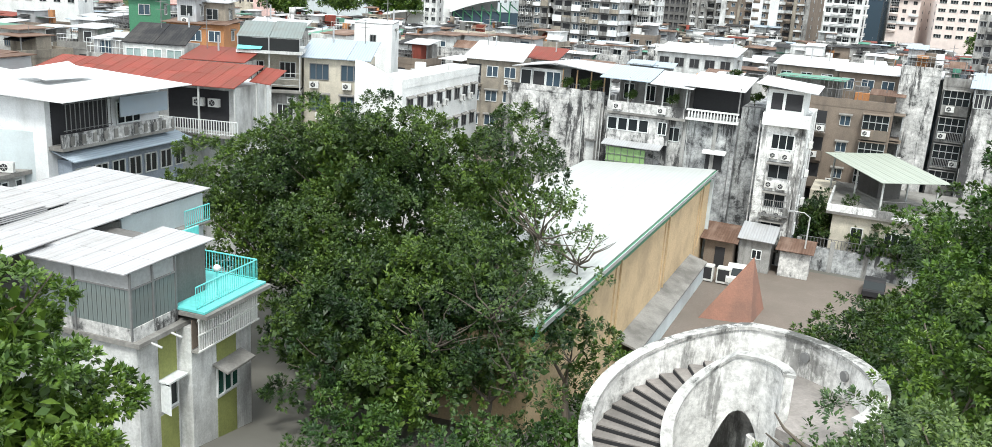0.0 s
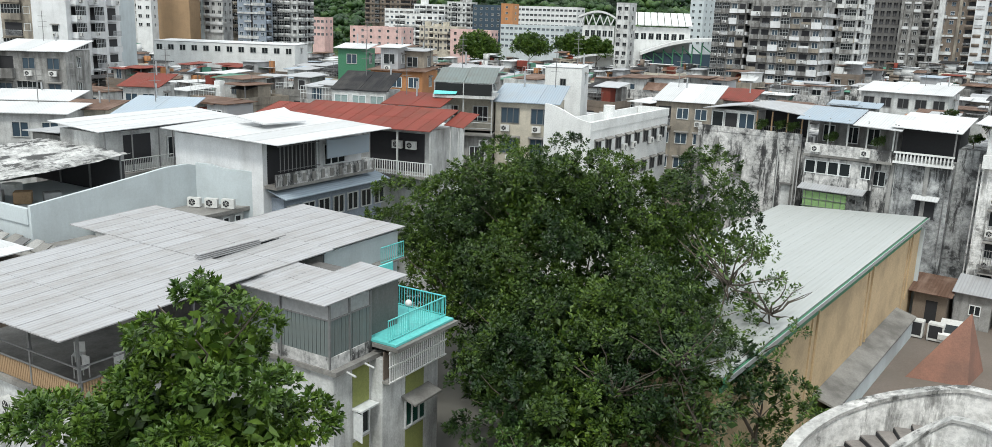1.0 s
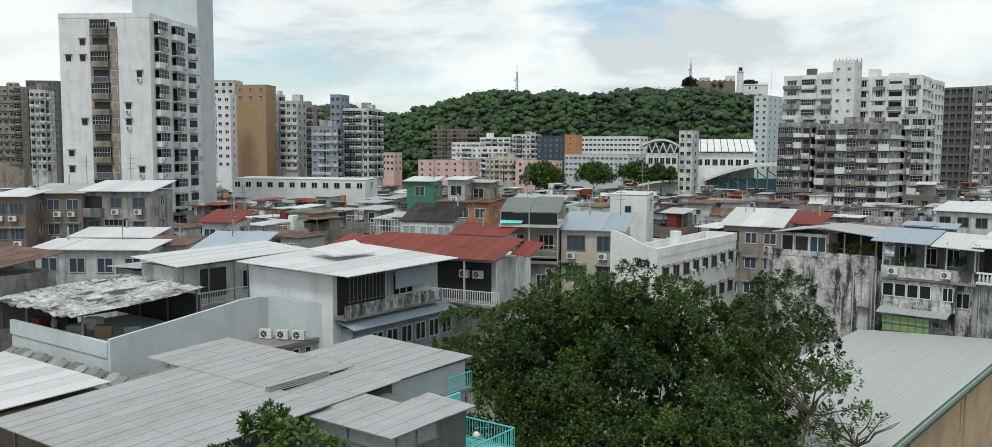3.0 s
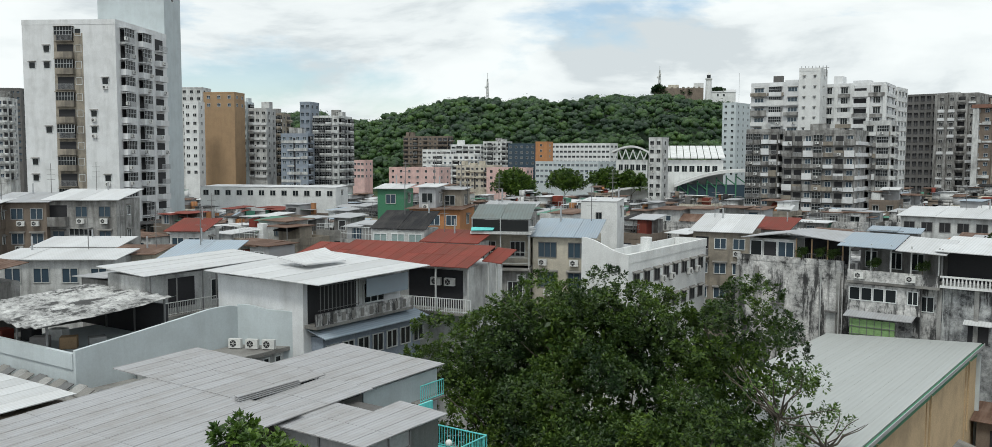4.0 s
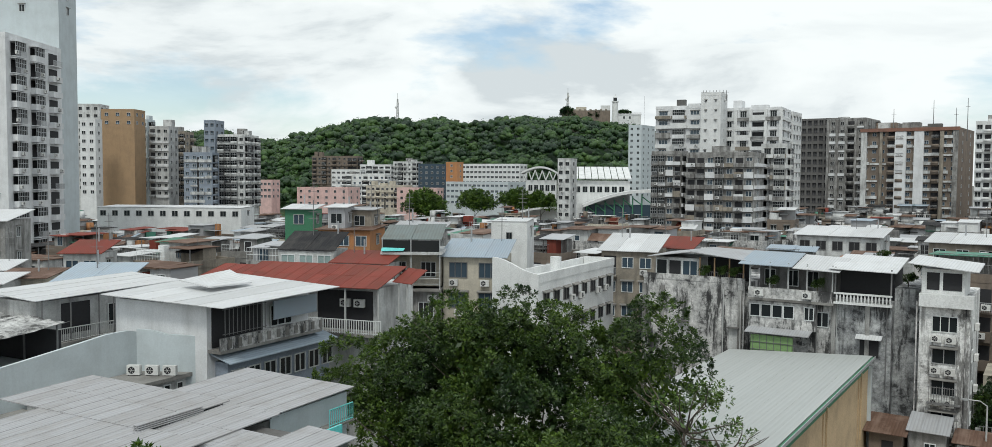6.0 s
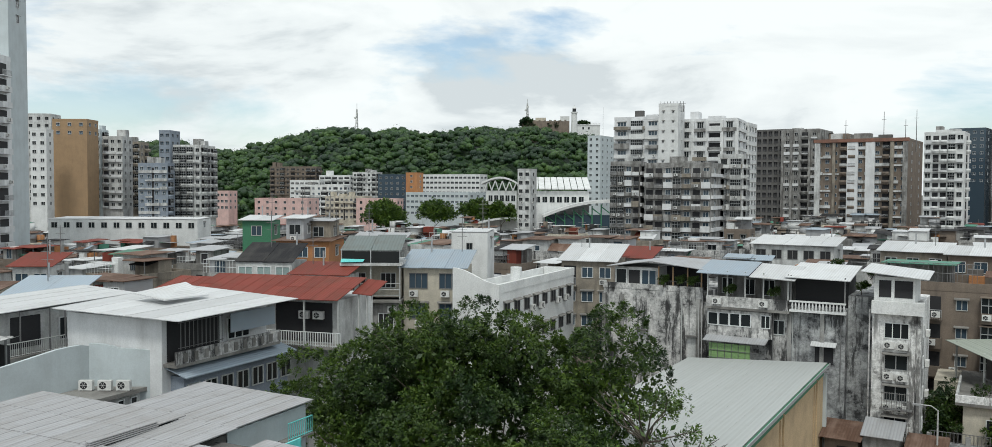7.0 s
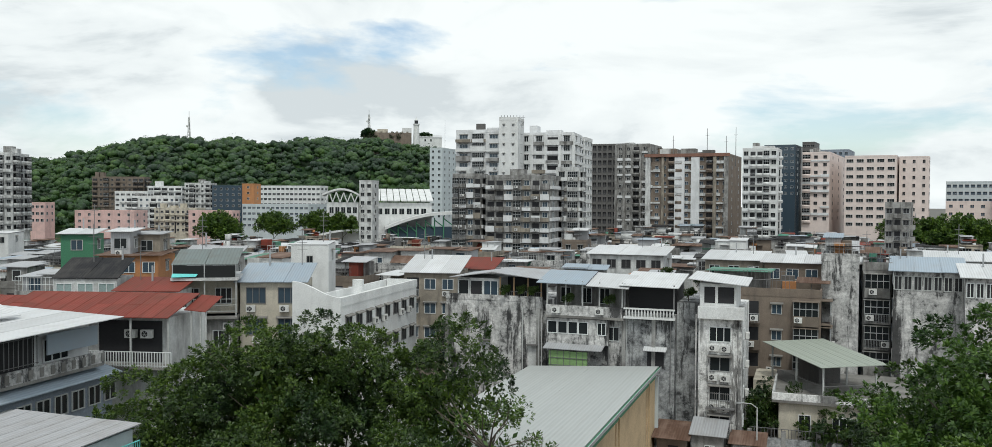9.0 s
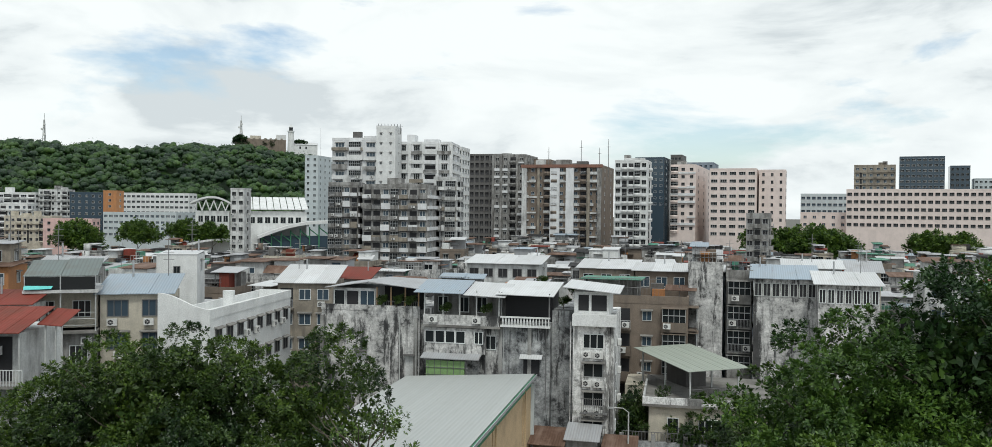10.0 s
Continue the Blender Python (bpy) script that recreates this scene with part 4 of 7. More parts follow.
house('house with a white sheet roof among the flats', -5.6, 117.9, 7.4, 8, 16.5, -2, 'beige', 's_white', seed=69, rise=0.8, n=3, rows=1)
house('brown house with a peach coloured roof', 1.4, 112.0, 6.6, 8, 16.7, -2, 'brown', 's_white', seed=70, rise=0.6, n=3, rows=1)
block('brown tiled block of flats with jutting balconies and air conditioners', 1.3, 101.0, 12.3, 10.0, 13.6, -2, 'brown', (4, 2), seed=901, rows=4, bal=0.5, cage=0.5, ac=0.7, huts=1)
block('blank grey concrete end wall of flats', 5.2, 103.9, 3.9, 9.0, 17.5, -3, 'mould', (1, 1), seed=902, rows=0, huts=1)
block('grey flats with dark recessed balconies', 8.7, 106.2, 3.0, 9.0, 16.5, -3, 'grey', (1, 1), seed=903, rows=4, bal=1.0, cage=0.9, ac=0.5, huts=0)
house('peeling grey building with a long window band', 15.2, 101.9, 6.7, 8, 16.8, -5, 'mould', 's_blue', seed=71, rise=1.1, n=7, rows=1, winw=1.2, winh=1.5, ac=0)
house('peeling grey building with corrugated top floor', 20.9, 97.8, 6.1, 8, 16.6, -5, 'mould', 's_white', seed=72, rise=0.9, n=7, rows=1, winw=1.1, winh=1.5, ac=0)
house('pale blue rooftop house', 9.2, 111.6, 5.3, 6, 16.8, -5, 's_blue', 's_white', seed=73, rise=0.5, n=3, rows=1)
house('house with a long white roof among the roofs', 20.3, 116.2, 6.8, 7, 17.2, -5, 'white', 's_white', seed=74, rise=0.8, n=3, rows=1)
house('small villa with a pitched cream roof', 26.2, 122.2, 4.0, 6, 16.5, -8, 'cream', 's_grey', seed=75, rise=1.2, n=2, rows=1)
house('white house with a flat white roof and shutters', -70.9, 37.0, 9.6, 4.5, 15.3, 40, 'white', 's_white', seed=76, rise=0.4, n=4, rows=1)
house('cream rooftop house with a doorway', -72.1, 41.2, 3.9, 5, 15.3, 40, 'cream', 's_brown', seed=77, rise=0.3, n=2, rows=1)
house('long low house with a bright white roof', -84.1, 44.2, 7.8, 4.5, 14.9, 40, 'grey', 's_white', seed=78, rise=0.6, n=3, rows=1)
house('house with a pale blue sheet roof', -61.7, 40.9, 4.8, 6, 15.4, 35, 'white', 's_blue', seed=79, rise=1.2, n=2, rows=1)
house('small house with a dark red gabled roof', -87.5, 56.2, 3.8, 5, 15.5, 35, 'white', 's_red', seed=80, rise=1.1, n=2, rows=1)
house('brown flats with a glazed rooftop room', -104.5, 40.3, 3.7, 8, 18.4, 45, 'brown', 's_white', seed=81, rise=0.6, n=2, rows=3, winw=2.0, ac=0.5)
house('brown flats with caged windows and grey roof', -104.1, 46.5, 6.5, 8, 18.6, 45, 'brown', 's_grey', seed=82, rise=0.8, n=3, rows=3, bal=0.4, ac=0.6)
house('stained flats with a white roof and air conditioners', -99.1, 52.3, 8.0, 8, 18.8, 42, 'grey', 's_white', seed=83, rise=1.0, n=3, rows=3, bal=0.3, ac=0.6)
house('cream long building with a flat roof in the distance', -154.8, 134.4, 33.3, 9, 16.8, 30, 'clean', 's_white', seed=84, rise=0.2, over=0.1, n=12, rows=1, ac=0)
# ---------------------------------------------------------------- leaves and trees
def blades(name, c, a, nm, s, mat, aspect=0.5):
    """One folded leaf blade at each centre c: a along the blade, nm its facing, s half its length."""
    n = len(c)
    a = a / (np.linalg.norm(a, axis=1)[:, None] + 1e-9)
    b = np.cross(nm, a)
    b /= np.linalg.norm(b, axis=1)[:, None] + 1e-9
    up = np.cross(a, b)
    s = s[:, None]
    fold = up * s * 0.18
    v = np.stack([c - a * s, c - b * s * aspect + fold, c + a * s - up * s * 0.12, c + b * s * aspect + fold], 1).reshape(-1, 3)
    me = bpy.data.meshes.new(name)
    me.vertices.add(4 * n)
    me.vertices.foreach_set("co", v.ravel())
    me.loops.add(4 * n)
    me.loops.foreach_set("vertex_index", np.arange(4 * n))
    me.polygons.add(n)
    me.polygons.foreach_set("loop_start", np.arange(0, 4 * n, 4))
    me.update(calc_edges=True)
    me.materials.append(M[mat])
    return me


def leaf_mesh(name, centres, normals, size, spread, per, seed, mat, aspect=0.5, core=None):
    """Tufts of leaves: per blades splayed round a short shoot that grows out and up at each centre. core: extra centres deep in the crown, with larger blades."""
    r = np.random.default_rng(seed)
    k = len(centres)
    d = normals / (np.linalg.norm(normals, axis=1)[:, None] + 1e-9) * 0.75 + np.array([0, 0, 0.45]) + r.normal(size=(k, 3)) * 0.28
    d /= np.linalg.norm(d, axis=1)[:, None] + 1e-9
    n = k * per
    shoot, reach = np.repeat(d, per, 0), np.repeat(spread, per, 0)
    u = r.uniform(0.0, 1.0, n)[:, None]
    side = r.normal(size=(n, 3))
    side -= shoot * np.sum(side * shoot, 1)[:, None]
    side /= np.linalg.norm(side, axis=1)[:, None] + 1e-9
    a = side * (1.15 - 0.75 * u) + shoot * (0.1 + 0.9 * u) + np.array([0, 0, -0.22])
    a /= np.linalg.norm(a, axis=1)[:, None] + 1e-9
    s = size * r.uniform(0.7, 1.3, n)
    c = np.repeat(centres, per, 0) + shoot * (reach[:, None] * (u * 1.5 - 0.45)) + side * (reach * 0.42)[:, None] * (1.15 - u) + a * s[:, None]
    nm = shoot * 0.9 + side * 0.25 + np.array([0, 0, 0.35]) + r.normal(size=(n, 3)) * 0.3
    if core is not None and len(core):
        m = len(core)
        c, s = np.concatenate([c, core]), np.concatenate([s, size * r.uniform(1.8, 2.8, m)])
        nm, a = np.concatenate([nm, r.normal(size=(m, 3)) + np.array([0, 0, 0.6])]), np.concatenate([a, r.normal(size=(m, 3))])
    return blades(name, c, a, nm, s, mat, aspect)


def crown_points(lobes, per_area, seed, below=-0.45):
    """Tuft centres over flat boughs that bulge from the lobes (x, y, z, rx, ry, rz), with dark gaps between the boughs."""
    r = np.random.default_rng(seed)
    cs, ns = [], []
    for lx, ly, lz, rx, ry, rz in lobes:
        m = max(8, int(3.6 * (rx * ry * rz) ** (1 / 3) + 3))
        for i in range(m):
            g = (i + 0.5) / m   # even turns round the lobe, so that no side stays bare
            q = np.array([0, 0, 1 - (1 - below) * g])
            w, f = math.sqrt(max(0, 1 - q[2] ** 2)), i * 2.39996 + r.uniform(-0.5, 0.5)
            q[0], q[1] = w * math.cos(f), w * math.sin(f)
            sub = r.uniform(0.22, 0.40)
            reach = r.uniform(0.58, 0.98)
            cx, cy, cz = lx + q[0] * rx * reach, ly + q[1] * ry * reach, lz + q[2] * rz * reach
            sx, sy, sz = rx * sub, ry * sub, rz * sub * r.uniform(0.55, 0.85)
            k = max(6, int(per_area * 1.9 * 4 * math.pi * ((sx * sy * sz) ** (2 / 3))))
            d = r.normal(size=(k, 3))
            d /= np.linalg.norm(d, axis=1)[:, None]
            d = d[d[:, 2] > -0.15]
            cs.append(np.array([cx, cy, cz]) + d * r.uniform(0.84, 1.06, len(d))[:, None] * np.array([sx, sy, sz]))
            ns.append(d + q * 0.3 + np.array([0, 0, 0.25]))
    return np.concatenate(cs), np.concatenate(ns)


def limb(bm, a, b, r0, r1, rnd, kinks=3):
    a, b = Vector(a), Vector(b)
    p = a
    for i in range(kinks):
        q = a.lerp(b, (i + 1) / kinks) + (Vector((rnd.uniform(-1, 1), rnd.uniform(-1, 1), rnd.uniform(-0.5, 0.5))) * (b - a).length * 0.07 if i < kinks - 1 else Vector())
        rod(bm, p, q, r0 + (r1 - r0) * i / kinks, 7, 0, r0 + (r1 - r0) * (i + 1) / kinks)
        p = q


def tree(label, x, y, lobes, leaf=0.1, per=34, area=1.6, spread=0.27, seed=1, mat="leaf", trunk=0.3, name="tree", base=None, below=-0.6, bare=0, core_n=30):
    """A tree at (x, y): tapered trunk, a limb into each lobe, and a crown of leaf clumps. Lobes are relative to the foot."""
    rnd = random.Random(seed)
    z = terrain(x, y) - 0.1 if base is None else base
    t = thing(name, label, "tree" if name == "tree" else "bush", pose(x, y, z))
    bm = bmesh.new()
    low = min(l[2] for l in lobes)
    fork = Vector((rnd.uniform(-0.3, 0.3), rnd.uniform(-0.3, 0.3), max(0.4, low * 0.55)))
    rod(bm, (0, 0, 0), fork, trunk, 9, 0, trunk * 0.75)
    for l in lobes:
        limb(bm, fork, (l[0], l[1], l[2] + l[5] * 0.2), trunk * 0.5, trunk * 0.1, rnd)
        for k in range(4):
            d = Vector((rnd.uniform(-1, 1), rnd.uniform(-1, 1), rnd.uniform(-0.1, 1)))
            limb(bm, (l[0], l[1], l[2] - l[5] * 0.3), (l[0] + d.x * l[3] * 0.8, l[1] + d.y * l[4] * 0.8, l[2] + d.z * l[5] * 0.8), trunk * 0.16, 0.015, rnd)
    for k in range(bare):
        l = rnd.choice(lobes)
        d = Vector((rnd.uniform(-1, 1), rnd.uniform(-1, 0.2), rnd.uniform(0.2, 1))).normalized()
        limb(bm, (l[0], l[1], l[2]), (l[0] + d.x * l[3] * 1.25, l[1] + d.y * l[4] * 1.25, l[2] + d.z * l[5] * 1.25), 0.06, 0.012, rnd, 4)
    part("trunk", bm, "bark", t)
    cs, ns = crown_points(lobes, area, seed, below)
    sp = np.random.default_rng(seed).uniform(0.7, 1.3, len(cs)) * spread
    r = np.random.default_rng(seed + 1)
    core = []
    for l in lobes:
        k = int(core_n * l[3] * l[4] * l[5] ** 0.5)
        d = r.normal(size=(k, 3))
        d /= np.linalg.norm(d, axis=1)[:, None]
        core.append(np.array(l[:3]) + d * (r.uniform(0.2, 0.66, k))[:, None] * np.array(l[3:]))
    part("crown", leaf_mesh("crown", cs, ns, leaf, sp, per, seed, mat, core=np.concatenate(core)), mat, t)
    return t


# ---------------------------------------------------------------- wooded hill
HILL = [(13.91, 5.0), (17.91, 45.4), (22.01, 67.0), (24.08, 75.0), (26.15, 79.3), (27.81, 83.5), (29.47, 82.1), (31.12, 83.1), (32.76, 80.4), (34.4, 75.2), (35.88, 79.9), (36.63, 80.8), (38.14, 78.0), (40.2, 80.9), (42.25, 77.6), (44.31, 68.7), (46.77, 58.5), (48.4, 57.0), (50.01, 65.8), (52.4, 65.3), (55.53, 61.4), (61.53, 40.0)]  # bearing, height of the tree line


HULL = [(0, 11, 5), (0, 5, 1), (0, 1, 7), (0, 7, 10), (0, 10, 11), (1, 5, 9), (5, 11, 4), (11, 10, 2), (10, 7, 6), (7, 1, 8),
        (3, 9, 4), (3, 4, 2), (3, 2, 6), (3, 6, 8), (3, 8, 9), (4, 9, 5), (2, 4, 11), (6, 2, 10), (8, 6, 7), (9, 8, 1)]   # faces of a rounded clump


def hill_top(b):
    return float(np.interp(b, [p[0] for p in HILL], [p[1] for p in HILL]))


def build_hill():
    dist, deep = 860.0, 330.0
    bs = np.linspace(HILL[0][0], HILL[-1][0], 90)
    us = np.linspace(0, 1, 14)
    vs, fs = [], []
    for u in us:
        for b in bs:
            r = dist - deep * (1 - u)
            rise = math.sin(u * math.pi / 2) ** 1.1
            z = rise * max(hill_top(b) - 7, 0) * (0.9 + 0.1 * math.sin(b * 1.1 + u * 5)) - 1
            if u == 1:
                z = max(hill_top(b) - 7, 0)
            vs.append((-r * math.sin(radians(b)), r * math.cos(radians(b)), z))
    n = len(bs)
    for i in range(len(us) - 1):
        for k in range(n - 1):
            fs.append((i * n + k + 1, i * n + k, (i + 1) * n + k, (i + 1) * n + k + 1))
    # the far slope
    m0 = len(vs)
    for b in bs:
        r = dist + 420
        vs.append((-r * math.sin(radians(b)), r * math.cos(radians(b)), -1))
    for k in range(n - 1):
        fs.append(((len(us) - 1) * n + k + 1, (len(us) - 1) * n + k, m0 + k, m0 + k + 1))
    me = bpy.data.meshes.new("hill")
    me.from_pydata(vs, [], fs)
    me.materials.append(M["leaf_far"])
    tagged(new("hill", me), "wooded hill behind the city", "hill", kind="structure")
    r = np.random.default_rng(5)
    k, per = 3600, 90
    b = r.uniform(HILL[0][0], HILL[-1][0], k)
    u = r.uniform(0.0, 1.0, k) ** 0.75
    u[:420] = 1.0
    rr = dist - deep * (1 - u) - r.uniform(0, 10, k)
    z = np.array([math.sin(uu * math.pi / 2) ** 1.1 * max(hill_top(bb) - 7, 0) for uu, bb in zip(u, b)])
    big = 3.4 + 5.0 * r.uniform(0, 1, k) ** 1.8
    big[:420] *= 0.85
    c = np.stack([-rr * np.sin(np.radians(b)), rr * np.cos(np.radians(b)), z + big * 0.25 + r.uniform(-1.0, 1.0, k)], 1)
    # five rounded clumps to a crown, and loose blades round its edge
    g = (1 + 5 ** 0.5) / 2
    ball = np.array([(-1, g, 0), (1, g, 0), (-1, -g, 0), (1, -g, 0), (0, -1, g), (0, 1, g), (0, -1, -g), (0, 1, -g), (g, 0, -1), (g, 0, 1), (-g, 0, -1), (-g, 0, 1)]) / math.hypot(1, g)
    tris = np.array(HULL)
    lump = 5
    d = r.normal(size=(k, lump, 3))
    d /= np.linalg.norm(d, axis=2)[:, :, None]
    d[:, :, 2] = np.abs(d[:, :, 2])
    mid = (c[:, None, :] + d * np.array([0.62, 0.62, 0.5]) * big[:, None, None]).reshape(-1, 3)
    size = np.repeat(big, lump) * r.uniform(0.3, 0.52, k * lump)
    co = mid[:, None, :] + ball[None] * size[:, None, None] * r.uniform(0.72, 1.25, (k * lump, 12, 1)) * np.array([1, 1, 0.85])
    n = len(mid)
    me = bpy.data.meshes.new("hill_trees")
    me.vertices.add(12 * n)
    me.vertices.foreach_set("co", co.ravel())
    me.loops.add(60 * n)
    me.loops.foreach_set("vertex_index", (np.arange(n)[:, None] * 12 + tris.ravel()[None]).ravel())
    me.polygons.add(20 * n)
    me.polygons.foreach_set("loop_start", np.arange(0, 60 * n, 3))
    me.polygons.foreach_set("use_smooth", np.ones(20 * n, dtype=bool))
    me.update(calc_edges=True)
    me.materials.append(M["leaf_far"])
    tagged(new("hill_woods", me), "rounded green tree crowns covering the hill", "woods", kind="stuff")
    per = 22
    d = r.normal(size=(k, per, 3))
    d /= np.linalg.norm(d, axis=2)[:, :, None]
    d[:, :, 2] = np.abs(d[:, :, 2]) * 1.05 - 0.15
    at = (c[:, None, :] + d * big[:, None, None] * r.uniform(0.85, 1.12, (k, per, 1))).reshape(-1, 3)
    nm = (d + r.normal(size=d.shape) * 0.25).reshape(-1, 3)
    n = len(at)
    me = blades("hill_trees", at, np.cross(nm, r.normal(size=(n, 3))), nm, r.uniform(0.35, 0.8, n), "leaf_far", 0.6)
    tagged(new("hill_trees", me), "dense green trees covering the hill", "woods", kind="stuff")


build_hill()
# ---------------------------------------------------------------- helpers for single houses
def panel_roof(parent, x0, x1, y0, y1, z00, z10, z11, z01, nx, ny, mat, seed=0, name="roof_panel"):
    """A sheet roof laid in overlapping panels; heights at front left, front right, back right, back left."""
    rnd = random.Random(seed)

    def h(u, v):
        return (z00 * (1 - u) + z10 * u) * (1 - v) + (z01 * (1 - u) + z11 * u) * v
    bm = bmesh.new()   # battens that carry the panels
    for v in np.linspace(0.08, 0.92, max(2, ny + 1)):
        y = y0 + (y1 - y0) * v
        rod(bm, (x0 + 0.1, y, h(0, v) - 0.09), (x1 - 0.1, y, h(1, v) - 0.09), 0.04, 4)
    roof = part("roof", bm, "steel", parent)
    for i in range(nx):
        for j in range(ny):
            u0, u1, v0, v1 = i / nx, (i + 1) / nx, j / ny, (j + 1) / ny
            o = rnd.uniform(0, 0.008) + 0.012 * (j % 2)
            g = 0.0015 / (x1 - x0)
            bm = bmesh.new()
            cs = [(x0 + (x1 - x0) * u, y0 + (y1 - y0) * v, h(u, v) + o + rnd.uniform(-0.006, 0.006)) for u, v in ((u0 + g, v0), (u1 - g, v0), (u1 - g, v1), (u0 + g, v1))]
            slab(bm, cs, 0.05)
            a, b = Vector(cs[0]), Vector(cs[3])
            k = Vector((0, 0, 0.035))
            rod(bm, a + k * 0.2, b + k * 0.2, 0.016, 4)
            part(name, bm, mat, roof)


def railing(parent, a, b, h, mat, gap=0.14, bar=0.018, name="railing", top=0.035):
    """Upright bars between a bottom and a top rail, from a to b."""
    a, b = Vector(a), Vector(b)
    n = max(2, round((b - a).length / gap))
    bm = bmesh.new()
    up = Vector((0, 0, h))
    rod(bm, a + up, b + up, top, 5)
    rod(bm, a + up * 0.08, b + up * 0.08, top * 0.7, 4)
    rail = part(name, bm, mat, parent)

    def make():
        m = bmesh.new()
        rod(m, (0, 0, 0), (0, 0, h), bar, 4)
        return mesh_of("bar", m, mat)
    me = cached(("bar", h, bar, mat), make)
    for k in range(n + 1):
        p = a.lerp(b, k / n)
        part("bar", me, mat, rail, m=pose(p.x, p.y, p.z))
    return rail


def slats(parent, a, b, z0, z1, mat, w=0.12, gap=0.05, thick=0.03, name="slat"):
    """Upright boards side by side from a to b, each a piece of its own on one shared mesh."""
    a, b = Vector(a), Vector(b)
    n = max(1, int((b - a).length / (w + gap)))
    turn = math.degrees(math.atan2(b.y - a.y, b.x - a.x))

    def make():
        bm = bmesh.new()
        bx(bm, -w / 2, w / 2, -thick / 2, thick / 2, 0, z1 - z0)
        return mesh_of(name, bm, mat)
    me = cached(("slat", name, w, round(z1 - z0, 3), mat), make)
    side = (b - a).normalized().cross(Vector((0, 0, 1))) * -(thick * 0.5 + 0.03)
    bm = bmesh.new()
    for z in (z0 + 0.1, z1 - 0.1):
        rod(bm, (a.x + side.x, a.y + side.y, z), (b.x + side.x, b.y + side.y, z), 0.025, 4)
    fence = part("grille" if name == "grille_bar" else "fence", bm, "steel", parent)
    for k in range(n):
        p = a.lerp(b, (k + 0.5) / n)
        part(name, me, mat, fence, m=pose(p.x, p.y, z0, 0, 0, turn))


def ac_unit(parent, x, y, z, turn=0):
    return part("air_conditioner", ac_mesh(), "", parent, m=pose(x, y, z, 0, 0, turn))


def win(parent, x, y, z, w=1.2, h=1.2, panes=2, turn=0, hood=0.0, frame="frame", glass="glass"):
    return part("window", window_mesh(w, h, panes, hood, frame, glass), "", parent, m=pose(x, y, z, 0, 0, turn))


# ---------------------------------------------------------------- near house with the sheet roofs
N = pose(-25.8, 23.6, 0, 0, 0, 5)
near = thing("house", "white house with grey sheet roofs and a turquoise terrace", "house", N)
FOOT.append((-25.8, 23.6, 18, 14, 5))
boxp("wall", near, "white", -5.0, 0.45, 0.15, 2.6, 0.0, 9.25)
boxp("wall", near, "white", -5.0, 1.1, 2.62, 6.9, 0.0, 9.25)
boxp("wall", near, "white", -15.0, -4.9, -7.6, 4.0, 0.0, 9.2)
boxp("wall", near, "palegrey", -12.4, -5.4, 6.1, 12.1, 0.0, 12.3)
boxp("wall", near, "darkgrey", -15.0, -5.4, 0.6, 6.0, 9.2, 12.2)
boxp("floor_slab", near, "concrete", -5.1, 0.75, -0.05, 7.0, 9.25, 9.45)
boxp("kerb", near, "mould", -5.0, 0.4, 0.05, 2.65, 9.45, 10.0)
boxp("fence_room", near, "darkgrey", -4.9, 0.1, 0.3, 5.0, 9.5, 12.2)
# ribbed fence, front and side
slats(near, (-5.0, 0.08, 0), (0.3, 0.08, 0), 10.0, 11.62, "s_fence", 0.2, 0.03, 0.05)
slats(near, (0.33, 0.1, 0), (0.33, 2.65, 0), 10.0, 11.62, "s_fence", 0.2, 0.03, 0.05)
boxp("fence_band", near, "alu", -5.0, 0.3, 0.06, 0.12, 11.66, 12.3, "grey sheet band above the fence")
boxp("fence_band", near, "alu", 0.27, 0.33, 0.12, 2.65, 11.66, 12.3)
for px, py in ((0.36, 0.04), (0.36, 1.3), (0.36, 2.68), (-2.4, 0.02), (-4.9, 0.02)):
    boxp("fence_post", near, "steel", px - 0.04, px + 0.04, py - 0.04, py + 0.04, 9.5, 12.3)
boxp("fence_rail", near, "steel", -5.0, 0.36, 0.02, 0.06, 11.6, 11.66)
boxp("fence_rail", near, "steel", 0.36, 0.40, 0.06, 2.68, 11.6, 11.66)
for py in (0.7, 1.9):
    bm = bmesh.new()
    rod(bm, (0.4, py, 9.3), (1.3, py - 0.1, 9.2), 0.05, 7)
    part("waste_pipe", bm, "rail", near)
# turquoise terrace
boxp("terrace_slab", near, "teal", -1.9, 1.75, 2.7, 7.2, 9.95, 10.05, "turquoise painted terrace floor")
boxp("terrace_edge", near, "concrete", 0.5, 1.95, 2.62, 7.3, 9.75, 9.93)
boxp("terrace_wall", near, "teal", -2.0, -1.9, 2.7, 7.2, 10.05, 12.2, "turquoise painted wall")
boxp("terrace_wall", near, "teal", -1.9, 0.1, 2.68, 2.78, 10.05, 12.2)
win(near, -1.9, 3.6, 11.0, 0.8, 0.8, 2, 90)
railing(near, (-1.8, 7.15, 10.05), (1.3, 7.15, 10.05), 1.0, "teal", 0.16, 0.022)
railing(near, (1.3, 2.75, 10.05), (1.3, 7.15, 10.05), 1.0, "teal", 0.16, 0.022)
bm = bmesh.new()
rod(bm, (1.0, 4.6, 10.05), (1.0, 4.6, 11.2), 0.03, 6)
lamp_post = part("lamp_post", bm, "teal", near)
bm = bmesh.new()
bmesh.ops.create_uvsphere(bm, u_segments=14, v_segments=9, radius=0.16, matrix=Matrix.Translation((1.0, 4.6, 11.34)))
part("globe_lamp", bm, "acwhite", lamp_post, "white globe lamp")
